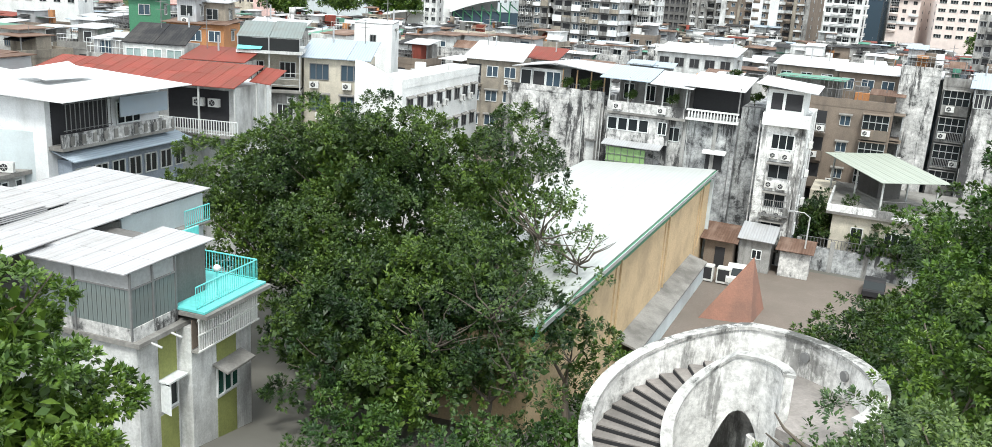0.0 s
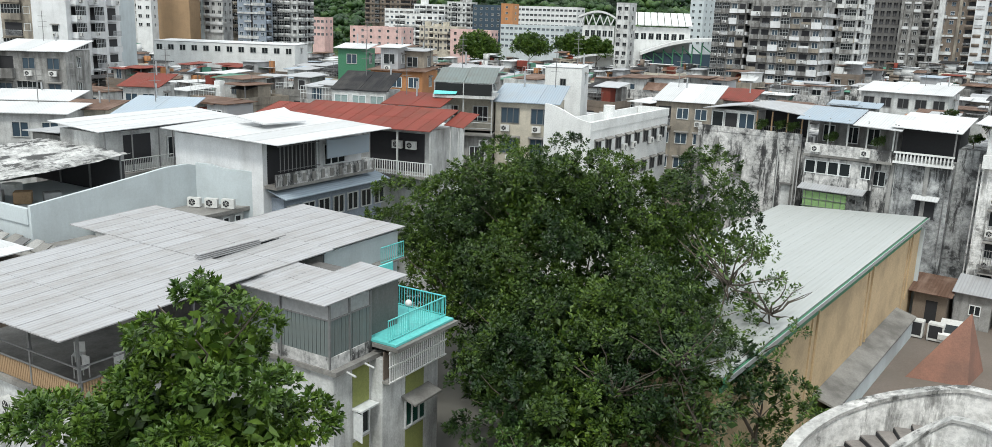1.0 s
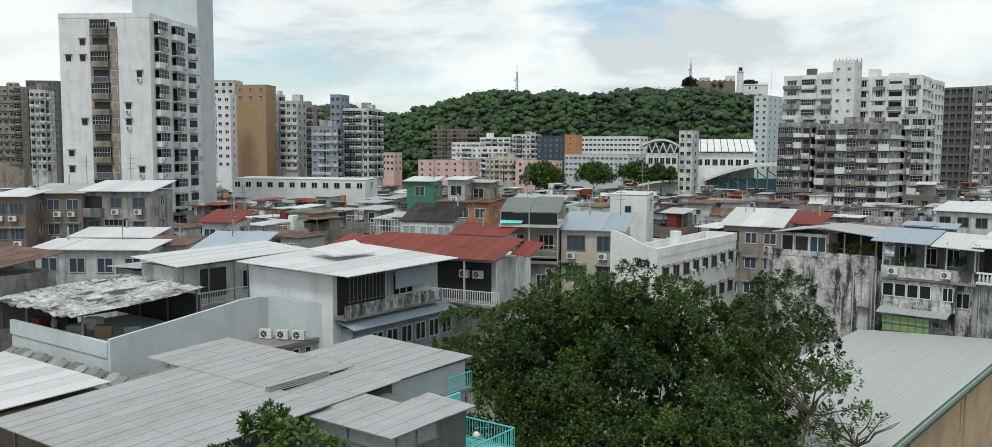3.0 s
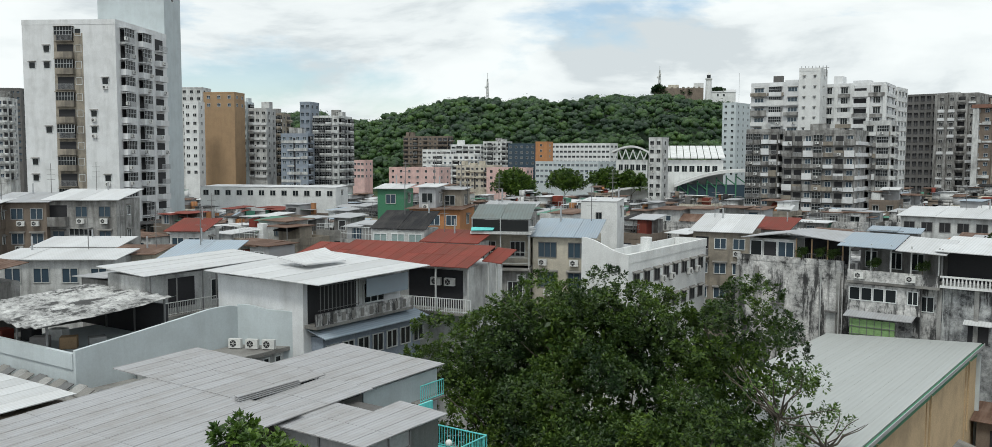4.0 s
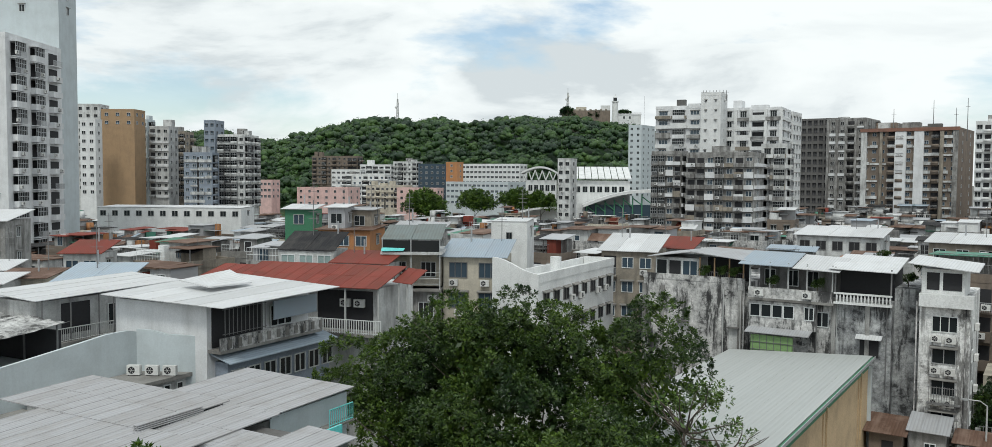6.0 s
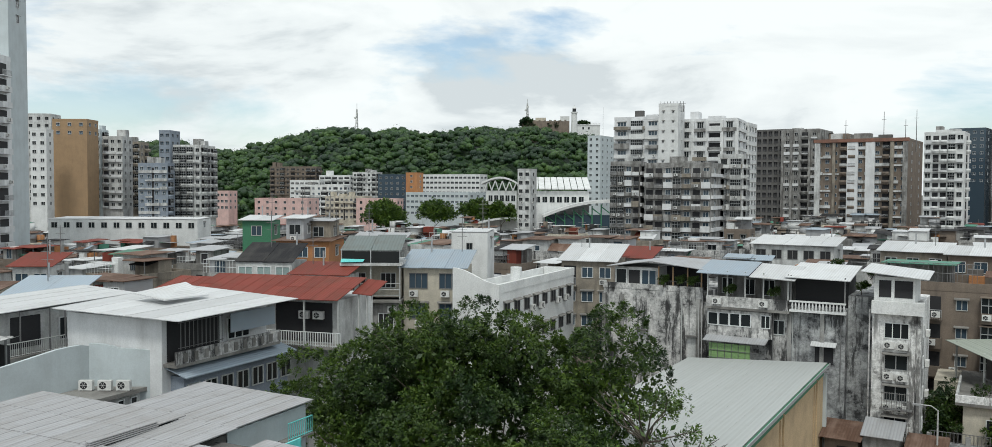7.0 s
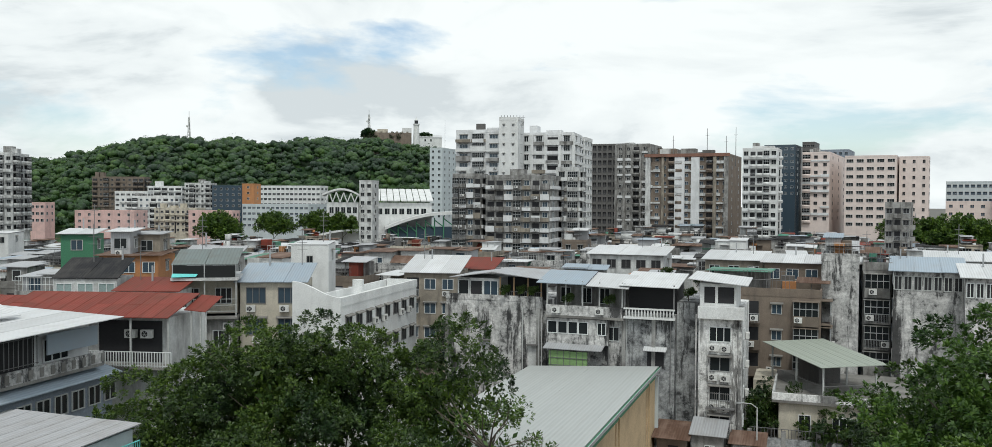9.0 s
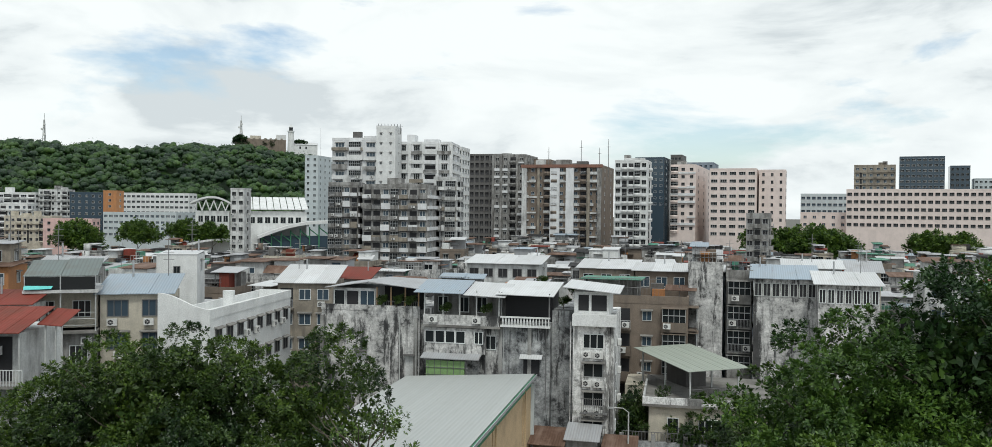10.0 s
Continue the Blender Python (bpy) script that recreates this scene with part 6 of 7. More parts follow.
# cars in the yard
for cx, cy, rot_, cm in ((-9.2, 76.2, 95, "acwhite"), (2.0, 79.5, 88, "s_dark")):
    car = thing("car", "parked car in the courtyard", "car", pose(cx, cy, 0.04, 0, 0, rot_), "parked cars")
    bm = bmesh.new()
    prof = [(-2.1, 0.35), (2.1, 0.35), (2.15, 0.75), (1.2, 0.9), (0.6, 1.4), (-1.2, 1.45), (-1.9, 0.95), (-2.15, 0.8)]
    s0 = [bm.verts.new((a, -0.85, b)) for a, b in prof]
    s1 = [bm.verts.new((a, 0.85, b)) for a, b in prof]
    bm.faces.new(s0)
    bm.faces.new(s1[::-1])
    for k in range(len(prof)):
        f = bm.faces.new((s0[(k + 1) % 8], s0[k], s1[k], s1[(k + 1) % 8]))
        f.material_index = 1 if k in (3, 5) else 0
    part("body", bm, (cm, "glass"), car)
    for wx in (-1.3, 1.3):
        for wy in (-0.8, 0.8):
            bm = bmesh.new()
            rod(bm, (wx, wy - 0.1, 0.32), (wx, wy + 0.1, 0.32), 0.32, 14)
            part("wheel", bm, "dark", car)

# ---------------------------------------------------------------- grey mouldy flats
gb_ = thing("apartment_building", "mouldy grey block of flats with rooftop rooms and balconies", "building", pose(0, 84.0, 0))
FOOT.append((-12, 84, 24, 13, 0))
boxp("wall", gb_, "mould", -35.7, -25.2, 0.0, 12.0, 0, 13.8)
boxp("wall", gb_, "mould", -25.18, -16.75, 0.25, 12.0, 0, 12.95)
boxp("wall", gb_, "moulddark", -16.73, -12.0, -0.1, 12.0, 0, 13.1)
boxp("wall", gb_, "moulddark", -11.98, -9.7, 1.2, 12.0, 0, 14.3)
boxp("wall", gb_, "peelwhite", -9.68, -5.75, -0.8, 9.0, 0, 14.0)
boxp("parapet", gb_, "mould", -35.75, -25.2, -0.05, 0.15, 13.8, 14.35)
for xx in (-35.6, -33.6, -25.6, -22.6, -16.9, -14.0):
    boxp("pilaster", gb_, "grey", xx - 0.18, xx + 0.18, -0.22, 0.0, 0, 13.2)
for xx, zz in ((-31.4, 9.2), (-26.2, 9.0)):
    boxp("door_patch", gb_, "white", xx - 0.45, xx + 0.45, -0.04, 0.0, zz - 1.9, zz + 0.4)
    boxp("door_hood", gb_, "darkgrey", xx - 0.6, xx + 0.6, -0.5, 0.0, zz + 0.45, zz + 0.55)
# left rooftop room
boxp("rooftop_room", gb_, "white", -34.6, -29.9, 0.4, 6.0, 13.8, 16.0)
win(gb_, -33.9, 0.38, 14.1, 1.2, 1.7, 1)
win(gb_, -30.9, 0.38, 14.1, 1.6, 1.7, 2, glass="bluegl")
# near-black panel on the room front stands for its shaded opening
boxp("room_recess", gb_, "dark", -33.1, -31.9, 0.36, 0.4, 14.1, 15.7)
bm = bmesh.new()
slab(bm, [(-35.2, -0.5, 16.1), (-30.6, -0.5, 16.75), (-30.6, 6.5, 16.75), (-35.2, 6.5, 16.1)], 0.07)
part("roof_sheet", bm, "s_grey", gb_)
bm = bmesh.new()
slab(bm, [(-30.55, -0.6, 16.8), (-25.0, -0.6, 16.2), (-25.0, 6.3, 16.6), (-30.55, 6.3, 16.8)], 0.07)
part("roof_sheet", bm, "s_grey", gb_)
# shade at the back of the open room, painted as a black sheet
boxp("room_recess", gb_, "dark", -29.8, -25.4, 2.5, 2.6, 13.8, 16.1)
for xx in (-29.8, -28.3, -26.8, -25.4):
    boxp("post", gb_, "tan", xx - 0.06, xx + 0.06, 0.1, 0.22, 13.8, 16.2)
railing(gb_, (-29.8, 0.1, 14.3), (-25.3, 0.1, 14.3), 0.5, "steel", 0.2)
# middle terrace with sheet roofs
boxp("terrace_parapet", gb_, "mould", -24.6, -16.9, -0.9, -0.72, 12.75, 13.75)
boxp("terrace_slab", gb_, "concrete", -24.7, -16.8, -0.9, 0.25, 12.5, 12.75)
boxp("terrace_back", gb_, "grey", -24.6, -16.9, 3.0, 3.2, 12.95, 16.0)
for xx in (-23.6, -21.4, -19.5):
    win(gb_, xx, 2.98, 13.6, 1.1, 1.6, 2)
for xx in (-24.5, -22.6, -20.9, -19.2, -16.95):
    boxp("post", gb_, "rail", xx - 0.06, xx + 0.06, -0.8, -0.68, 13.75, 16.2)
for k, (x0, x1, z0, z1) in enumerate(((-25.4, -20.4, 16.35, 16.3), (-20.35, -16.2, 16.2, 16.05))):
    bm = bmesh.new()
    slab(bm, [(x0, -1.6, z0 - 0.35), (x1, -1.6, z1 - 0.35), (x1, 3.6, z1 + 0.55), (x0, 3.6, z0 + 0.55)], 0.07)
    part("roof_sheet", bm, "s_blue" if k == 0 else "s_white", gb_)
for xx in (-23.5, -19.1):
    ac_unit(gb_, xx, -0.9, 13.0)
boxp("bay", gb_, "mould", -24.6, -18.4, -0.55, 0.25, 9.9, 12.4)
for k in range(4):
    win(gb_, -24.0 + 1.05 * k, -0.55, 10.9, 1.0, 1.25, 1)
win(gb_, -19.0, -0.55, 10.9, 0.9, 1.25, 2)
win(gb_, -18.0, 0.24, 10.3, 1.2, 1.4, 2)
# green caged balcony
boxp("balcony", gb_, "grey", -24.3, -18.9, -1.5, 0.25, 6.9, 7.2)
boxp("balcony_screen", gb_, "leafgreen", -24.1, -20.2, -1.46, -1.38, 7.2, 9.3, "pale green netting screen")
slats(gb_, (-24.2, -1.5, 0), (-19.0, -1.5, 0), 7.2, 9.5, "steel", 0.05, 0.6, 0.04, "grille_bar")
for zz in (7.9, 8.6, 9.45):
    boxp("grille_rail", gb_, "steel", -24.2, -18.95, -1.54, -1.5, zz, zz + 0.05)
bm = bmesh.new()
slab(bm, [(-24.6, -1.9, 9.6), (-18.7, -1.9, 9.6), (-18.7, 0.25, 10.1), (-24.6, 0.25, 10.1)], 0.08)
part("awning", bm, "s_grey", gb_)
# right part: black terrace with the white balustrade
boxp("terrace_slab", gb_, "clean", -16.8, -11.9, -0.9, 0.0, 12.75, 12.95)
boxp("terrace_room", gb_, "dark", -16.7, -12.0, 1.5, 6.0, 13.1, 16.0)
for k in range(16):
    bm = bmesh.new()
    rod(bm, (-16.55 + 0.3 * k, -0.8, 12.95), (-16.55 + 0.3 * k, -0.8, 13.35), 0.05, 6, 0, 0.09)
    rod(bm, (-16.55 + 0.3 * k, -0.8, 13.35), (-16.55 + 0.3 * k, -0.8, 13.65), 0.09, 6, 0, 0.05)
    part("baluster", bm, "clean", gb_)
boxp("coping", gb_, "clean", -16.8, -11.9, -0.9, -0.7, 13.65, 13.8)
for xx in (-16.7, -12.0):
    boxp("post", gb_, "steel", xx - 0.06, xx + 0.06, -0.8, -0.68, 13.8, 16.1)
bm = bmesh.new()
slab(bm, [(-17.2, -1.3, 16.0), (-11.5, -1.3, 15.9), (-11.5, 6.2, 16.7), (-17.2, 6.2, 16.8)], 0.07)
part("roof_sheet", bm, "s_white", gb_)
boxp("dark_window", gb_, "dark", -14.6, -13.0, -0.14, -0.1, 8.0, 9.6)
bm = bmesh.new()
slab(bm, [(-14.9, -0.8, 9.75), (-12.7, -0.8, 9.75), (-12.7, -0.1, 10.05), (-14.9, -0.1, 10.05)], 0.06)
part("awning", bm, "s_white", gb_)
# white column of flats
for k in range(5):
    z = 11.0 - 2.75 * k
    if k:
        win(gb_, -7.7, -0.8, z, 1.9, 1.35, 2, hood=0.5, frame="alu")
    else:
        win(gb_, -7.7, -0.8, z, 2.0, 1.4, 3)
    ac_unit(gb_, -8.3, -0.8, z - 0.85)
    ac_unit(gb_, -7.2, -0.8, z - 0.9)
    win(gb_, -5.74, 1.5, z, 0.9, 1.1, 1, 90)
    ac_unit(gb_, -5.75, 3.6, z - 0.2, 90)
for zz in (4.9, 2.2):
    slats(gb_, (-8.8, -1.5, 0), (-6.4, -1.5, 0), zz, zz + 1.5, "steel", 0.04, 0.16, 0.03, "grille_bar")
    boxp("cage_floor", gb_, "steel", -8.9, -6.3, -1.55, -0.8, zz - 0.06, zz)
boxp("rooftop_room", gb_, "clean", -9.6, -6.3, -0.7, 5.0, 14.0, 16.4)
# opening of the top room: shade painted on by a flat dark panel
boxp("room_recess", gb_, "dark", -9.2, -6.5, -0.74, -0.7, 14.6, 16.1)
boxp("post", gb_, "clean", -8.2, -7.95, -0.8, -0.74, 14.0, 16.4)
boxp("bay_balcony", gb_, "clean", -9.7, -5.5, -1.5, -0.8, 13.2, 14.3)
bm = bmesh.new()
slab(bm, [(-10.6, -1.6, 16.9), (-5.2, -1.6, 16.4), (-5.2, 5.4, 16.6), (-10.6, 5.4, 17.1)], 0.07)
part("roof_sheet", bm, "s_white", gb_)
for xx in (-9.9, -6.1):
    bm = bmesh.new()
    rod(bm, (xx, -0.9, 0.5), (xx, -0.9, 13.5), 0.06, 6)
    part("drainpipe", bm, "mould", gb_)

rg = random.Random(4)
for k in range(9):
    bm = bmesh.new()
    xx = rg.choice((-35.0, -33.1, -29.4, -27.2, -25.3, -18.2, -16.6, -15.2, -12.3)) + rg.uniform(-0.2, 0.2)
    rod(bm, (xx, -0.28, rg.uniform(0.5, 6)), (xx, -0.28, rg.uniform(11, 13.4)), rg.uniform(0.03, 0.06), 6)
    part("drainpipe", bm, rg.choice(("steel", "grey", "rail")), gb_)
for k, (xx, yy, zz) in enumerate(((-29.2, -0.1, 14.2), (-27.6, 0.0, 14.2), (-26.3, 0.0, 14.2), (-22.4, -0.7, 13.7), (-18.3, -0.7, 13.7), (-11.0, 2.0, 14.4), (-14.0, 7.0, 16.0), (-10.6, 5.0, 15.5))):
    tree("potted green plant on the roof terrace", xx, 84.0 + yy, [(0, 0, 0.6, 0.5, 0.45, 0.45), (0.3, 0, 0.8, 0.35, 0.35, 0.35)], seed=320 + k, trunk=0.05, leaf=0.07, area=3.0, per=30, spread=0.15, name="bush", base=zz)

# ---------------------------------------------------------------- pavilion house behind the street wall
pv = thing("house", "cream villa with a wide pale green pavilion roof", "house", pose(8.3, 85.5, 0, 0, 0, 0))
FOOT.append((11.0, 85.5, 16, 15, 0))
boxp("wall", pv, "cream", -10.8, 2.5, 0.0, 14.5, 0, 5.4)
boxp("terrace_floor", pv, "concrete", -11.4, 3.0, -0.6, 15.0, 5.4, 5.65)
boxp("back_wing", pv, "cream", -13.6, -11.42, 8.5, 15.0, 0.0, 5.62)
boxp("parapet", pv, "peelwhite", -11.4, 3.0, -0.6, -0.4, 5.65, 6.3)
boxp("parapet", pv, "white", -11.4, -11.2, -0.4, 9.0, 5.65, 6.3)
for xx in (-8.5, -3.5, -1.2):
    win(pv, xx, 0, 2.6, 1.1, 1.7, 2)
win(pv, -5.2, 0, 2.6, 1.8, 1.7, 3)
for k_, (xx, yy) in enumerate(((-9.5, 1.0), (-6.0, 0.2), (-1.5, 0.0), (1.5, 0.2))):
    tree("overgrown potted shrub on the villa terrace", 8.3 + xx, 85.5 + yy, [(0, 0, 0.7, 0.8, 0.6, 0.6)], seed=420 + k_, trunk=0.06, leaf=0.08, area=2.5, per=30, spread=0.18, name="bush", base=5.6)
M["s_pale"] = m_sheet("pale_green_sheet", (0.40, 0.44, 0.38), rib=0.4, worn=0.15, wear=(0.3, 0.3, 0.26), vary=0.05)
gz = thing("roof_pavilion", "open rooftop pavilion with a wide pale green roof", "pavilion", pose(1.4, 87.0, 5.65, 0, 0, 30))
panel_roof(gz, -0.4, 6.6, -0.3, 11.2, 2.95, 3.05, 3.75, 3.6, 7, 1, "s_pale", 41)
for xx in (0.3, 5.8):
    for yy in (0.5, 5.4, 10.3):
        boxp("column", gz, "rail", xx - 0.07, xx + 0.07, yy - 0.07, yy + 0.07, 0, 3.0 + 0.06 * yy)
railing(gz, (0.3, 0.5, 0), (5.8, 0.5, 0), 1.0, "steel", 0.2)
railing(gz, (0.3, 0.5, 0), (0.3, 10.3, 0), 1.0, "steel", 0.2)
boxp("store_room", gz, "darkgrey", 3.2, 5.6, 6.2, 10.2, 0, 2.9)
# ---------------------------------------------------------------- curved outdoor stairs
st = thing("curved_staircase", "weathered white curved concrete staircase with thick parapets", "staircase", pose(-2.3, 20.6, 0))
M["stairw"] = m_mould("weathered_white_stair", (0.80, 0.79, 0.77), (0.62, 0.61, 0.59), (0.09, 0.088, 0.083), 0.75)
M["stairtop"] = m_mould("mouldy_coping", (0.55, 0.54, 0.52), (0.3, 0.3, 0.29), (0.06, 0.06, 0.056))
M["tread"] = m_plaster("worn_tread", (0.34, 0.31, 0.29), dirt=(0.08, 0.075, 0.07), streak=0.5, patch=0.6)
R_OUT, R_IN = 3.55, 1.35


def stair_z(deg):
    """Floor height of the stairs; steps climb from 205 to 95 degrees, then a landing."""
    return float(np.interp(deg, (10, 92, 205, 245), (14.35, 14.15, 12.05, 11.4)))


def arc_wall(name, r0, r1, a0, a1, top, bottom, n, mat, label=""):
    bm = bmesh.new()
    rows_ = []
    for k in range(n + 1):
        a = a0 + (a1 - a0) * k / n
        c, s = math.cos(radians(a)), math.sin(radians(a))
        rows_.append([bm.verts.new((r * c, r * s, z)) for r, z in ((r0, bottom(a)), (r1, bottom(a)), (r1, top(a)), (r0, top(a)))])
    for k in range(n):
        for q in range(4):
            bm.faces.new((rows_[k][q], rows_[k][(q + 1) % 4], rows_[k + 1][(q + 1) % 4], rows_[k + 1][q]))
    bm.faces.new(rows_[0][::-1])
    bm.faces.new(rows_[-1])
    return part(name, bm, mat, st, label)


arc_wall("outer_parapet", R_OUT - 0.24, R_OUT, -30, 250, lambda a: stair_z(a) + 1.0, lambda a: 5.0, 56, "stairw")
arc_wall("outer_coping", R_OUT - 0.3, R_OUT + 0.05, -30, 250, lambda a: stair_z(a) + 1.1, lambda a: stair_z(a) + 1.004, 56, "stairtop")
arc_wall("inner_parapet", R_IN - 0.1, R_IN + 0.12, 5, 232, lambda a: stair_z(a) + 0.95, lambda a: max(stair_z(a) - 0.55 - 0.0009 * (a - 80) ** 2, 8.0), 44, "stairw")
arc_wall("inner_coping", R_IN - 0.15, R_IN + 0.16, 5, 232, lambda a: stair_z(a) + 1.03, lambda a: stair_z(a) + 0.954, 44, "stairtop")
arc_wall("landing", R_IN + 0.12, R_OUT - 0.24, -30, 94, lambda a: stair_z(a), lambda a: stair_z(a) - 0.25, 24, "tread", "grey concrete landing")
steps = 15
for k in range(steps):
    a0, a1 = 205 - k * (205 - 94) / steps, 205 - (k + 1) * (205 - 94) / steps
    z = 12.05 + (14.15 - 12.05) * (k + 1) / steps
    arc_wall("step", R_IN + 0.13, R_OUT - 0.25, a1, a0 + 1.2, lambda a, z=z: z, lambda a, z=z: z - 0.32, 3, "tread")
    # thin near-black strip over each step face, just below the tread edge
    arc_wall("riser", R_IN + 0.14, R_OUT - 0.26, a0 + 1.22, a0 + 1.5, lambda a, z=z: z - 0.035, lambda a, z=z: z - 0.2, 2, "dark", "near-black riser below the tread edge")
for a in (30, 60, 150, 200):
    bm = bmesh.new()
    rod(bm, (R_IN * math.cos(radians(a)), R_IN * math.sin(radians(a)), 7.0), (R_IN * math.cos(radians(a)), R_IN * math.sin(radians(a)), stair_z(a) - 1.2), 0.2, 10)
    part("pillar", bm, "stairw", st)
for a in (38, 62):
    bm = bmesh.new()
    c, s = math.cos(radians(a)), math.sin(radians(a))
    rod(bm, ((R_OUT - 0.25) * c, (R_OUT - 0.25) * s, stair_z(a) + 0.6), ((R_OUT - 0.33) * c, (R_OUT - 0.33) * s, stair_z(a) + 0.6), 0.14, 14)
    part("wall_lamp", bm, "steel", st, "round bulkhead wall lamp")
gw = thing("garden_wall", "white garden wall with a moulded coping", "wall", pose(4.2, 17.6, 0, 0, 0, -12))
boxp("wall", gw, "stairw", -3.0, 5.0, 0, 0.3, 8.0, 15.0)
boxp("coping", gw, "stairw", -3.1, 5.1, -0.08, 0.38, 15.0, 15.18)
bm = bmesh.new()
rod(bm, (-1.2, 0.0, 14.6), (-1.2, -0.1, 14.6), 0.14, 14)
part("wall_lamp", bm, "steel", gw, "round bulkhead wall lamp")
# ---------------------------------------------------------------- trees of the slope and the yard
tree("large dark green banyan tree with a wide crown", -31.5, 44.0, [(-3.8, -1, 10.2, 5.0, 4.6, 4.3), (2.5, 0, 12.2, 4.8, 4.6, 4.2), (0, -3.5, 7.5, 5.2, 4.2, 4.2), (-1, 3, 12.6, 5.4, 4, 3.6), (4, -4, 8.4, 4.4, 3.8, 4.0)], seed=11, trunk=0.5)
tree("tall dark green banyan tree with dense leaves", -24.0, 46.5, [(-2.5, 0, 12.7, 4.8, 4.4, 4.3), (3.4, 1, 12.2, 4.7, 4.4, 4.3), (0, -3.5, 8.7, 5.4, 4.0, 4.4), (5.0, -3, 8.6, 4.2, 3.8, 4.2), (-1, -6, 5.5, 4.6, 3.6, 3.6)], seed=12, trunk=0.5)
tree("slender tree with sparse pale leaves and bare twigs", -15.8, 43.0, [(0, 0, 9.4, 3.2, 3.0, 2.6), (-2.2, -2, 7.0, 3.2, 3.0, 2.8), (1.6, -2, 6.5, 2.6, 2.6, 2.4), (2.0, 1, 8.0, 2.0, 2.0, 1.8)], seed=13, trunk=0.22, leaf=0.09, area=0.42, per=30, spread=0.36, mat="leaf_b", bare=40, core_n=1)
tree("dense green tree low on the slope", -22.5, 35.5, [(-1.5, 0, 5.2, 3.4, 3.2, 3.0), (2, -1, 4.6, 3.4, 3.0, 3.0), (0.5, 1.5, 6.2, 3.2, 3, 2.4)], seed=14, trunk=0.3, leaf=0.11)
tree("thin tree with grey branches and small leaves", -14.5, 34.0, [(0, 0, 6.0, 2.8, 2.6, 2.4), (-2.4, -1, 4.4, 2.6, 2.4, 2.4), (1.8, -1, 4.0, 2.2, 2.2, 2.2)], seed=15, trunk=0.2, leaf=0.10, area=0.6, per=40, spread=0.5, bare=22, mat="leaf", core_n=4)
tree("dark tree filling the gap beside the house", -19.0, 39.0, [(0, 0, 6.5, 3.6, 3.4, 3.2), (-3, 1, 5.0, 3.2, 3, 3)], seed=16, trunk=0.3, leaf=0.12)
tree("bright green tree with glossy leaves in dense tufts", -14.5, 9.8, [(-0.1, 0.4, 7.3, 1.6, 1.6, 1.6), (1.0, 0.2, 5.4, 2.3, 2.2, 1.9), (-1.2, -0.8, 5.4, 2.1, 2.0, 1.9), (0.4, -0.6, 3.6, 2.5, 2.3, 1.9)], seed=17, trunk=0.18, leaf=0.075, area=11.0, per=26, spread=0.15, mat="leaf_b", core_n=160)
tree("tall dark tree on the slope beside the street", 5.4, 40.5, [(0, 0, 11.2, 4.2, 4, 3.6), (3.2, -1, 10.5, 4.2, 4, 3.6), (-1.8, -2, 7.6, 3.8, 3.4, 3.6), (2.5, -3, 7.0, 4.4, 3.6, 4.0), (6.5, 0, 12.5, 4.0, 4, 3.6)], seed=18, trunk=0.4)
tree("large dark tree rising above the roofs", 5.6, 31.0, [(-0.2, 0, 12.4, 3.4, 3.4, 3.5), (2.8, 0, 14.3, 3.2, 3.2, 2.9), (5.0, 0.5, 15.4, 3.0, 3.0, 2.8), (0.0, -2, 9.2, 3.8, 3.2, 3.4), (4.8, -1, 11.0, 3.8, 3.4, 3.8)], seed=19, trunk=0.4, leaf=0.08, area=3.3, per=34, spread=0.24, mat="leaf_m", core_n=70)
tree("fine leaved bright green tree close to the lookout", 4.3, 20.6, [(0, 0, 9.3, 2.3, 2.2, 1.9), (-1.6, -0.3, 7.8, 1.8, 1.8, 1.7), (1.8, -0.4, 9.0, 2.1, 2, 2), (0.2, -0.8, 6.8, 2.6, 2.2, 2.0)], seed=20, trunk=0.2, leaf=0.06, area=5.5, per=40, spread=0.18, mat="leaf_b", core_n=60)
for k, (bx_, by_, s_, hgt) in enumerate(((-8.5, 43.0, 2.2, 2.2), (-5.0, 45.0, 2.4, 2.6), (-1.5, 46.0, 2.6, 3.0), (1.5, 47.0, 2.8, 3.4), (-11.5, 40.0, 2.0, 2.0), (-6.5, 36.0, 2.6, 2.2), (-2.5, 37.0, 2.6, 2.4), (1.5, 34.0, 3.0, 3.6), (-10.5, 33.0, 2.4, 2.2), (5.5, 50.0, 3.2, 4.2), (2.5, 27.5, 2.2, 4.2), (5.5, 26.0, 2.2, 4.6), (-9.0, 24.5, 2.2, 2.0), (-12.5, 28.0, 2.2, 2.4), (-17.5, 27.5, 2.4, 2.6))):
    tree("leafy green bush on the slope", bx_, by_, [(0, 0, hgt * 0.6, s_, s_, hgt * 0.6), (s_ * 0.5, -s_ * 0.3, hgt * 0.5, s_ * 0.7, s_ * 0.7, hgt * 0.5)], seed=30 + k, trunk=0.12, leaf=0.09, area=1.8, per=32, spread=0.24, name="bush", mat="leaf_b" if k % 5 == 1 else "leaf_m")
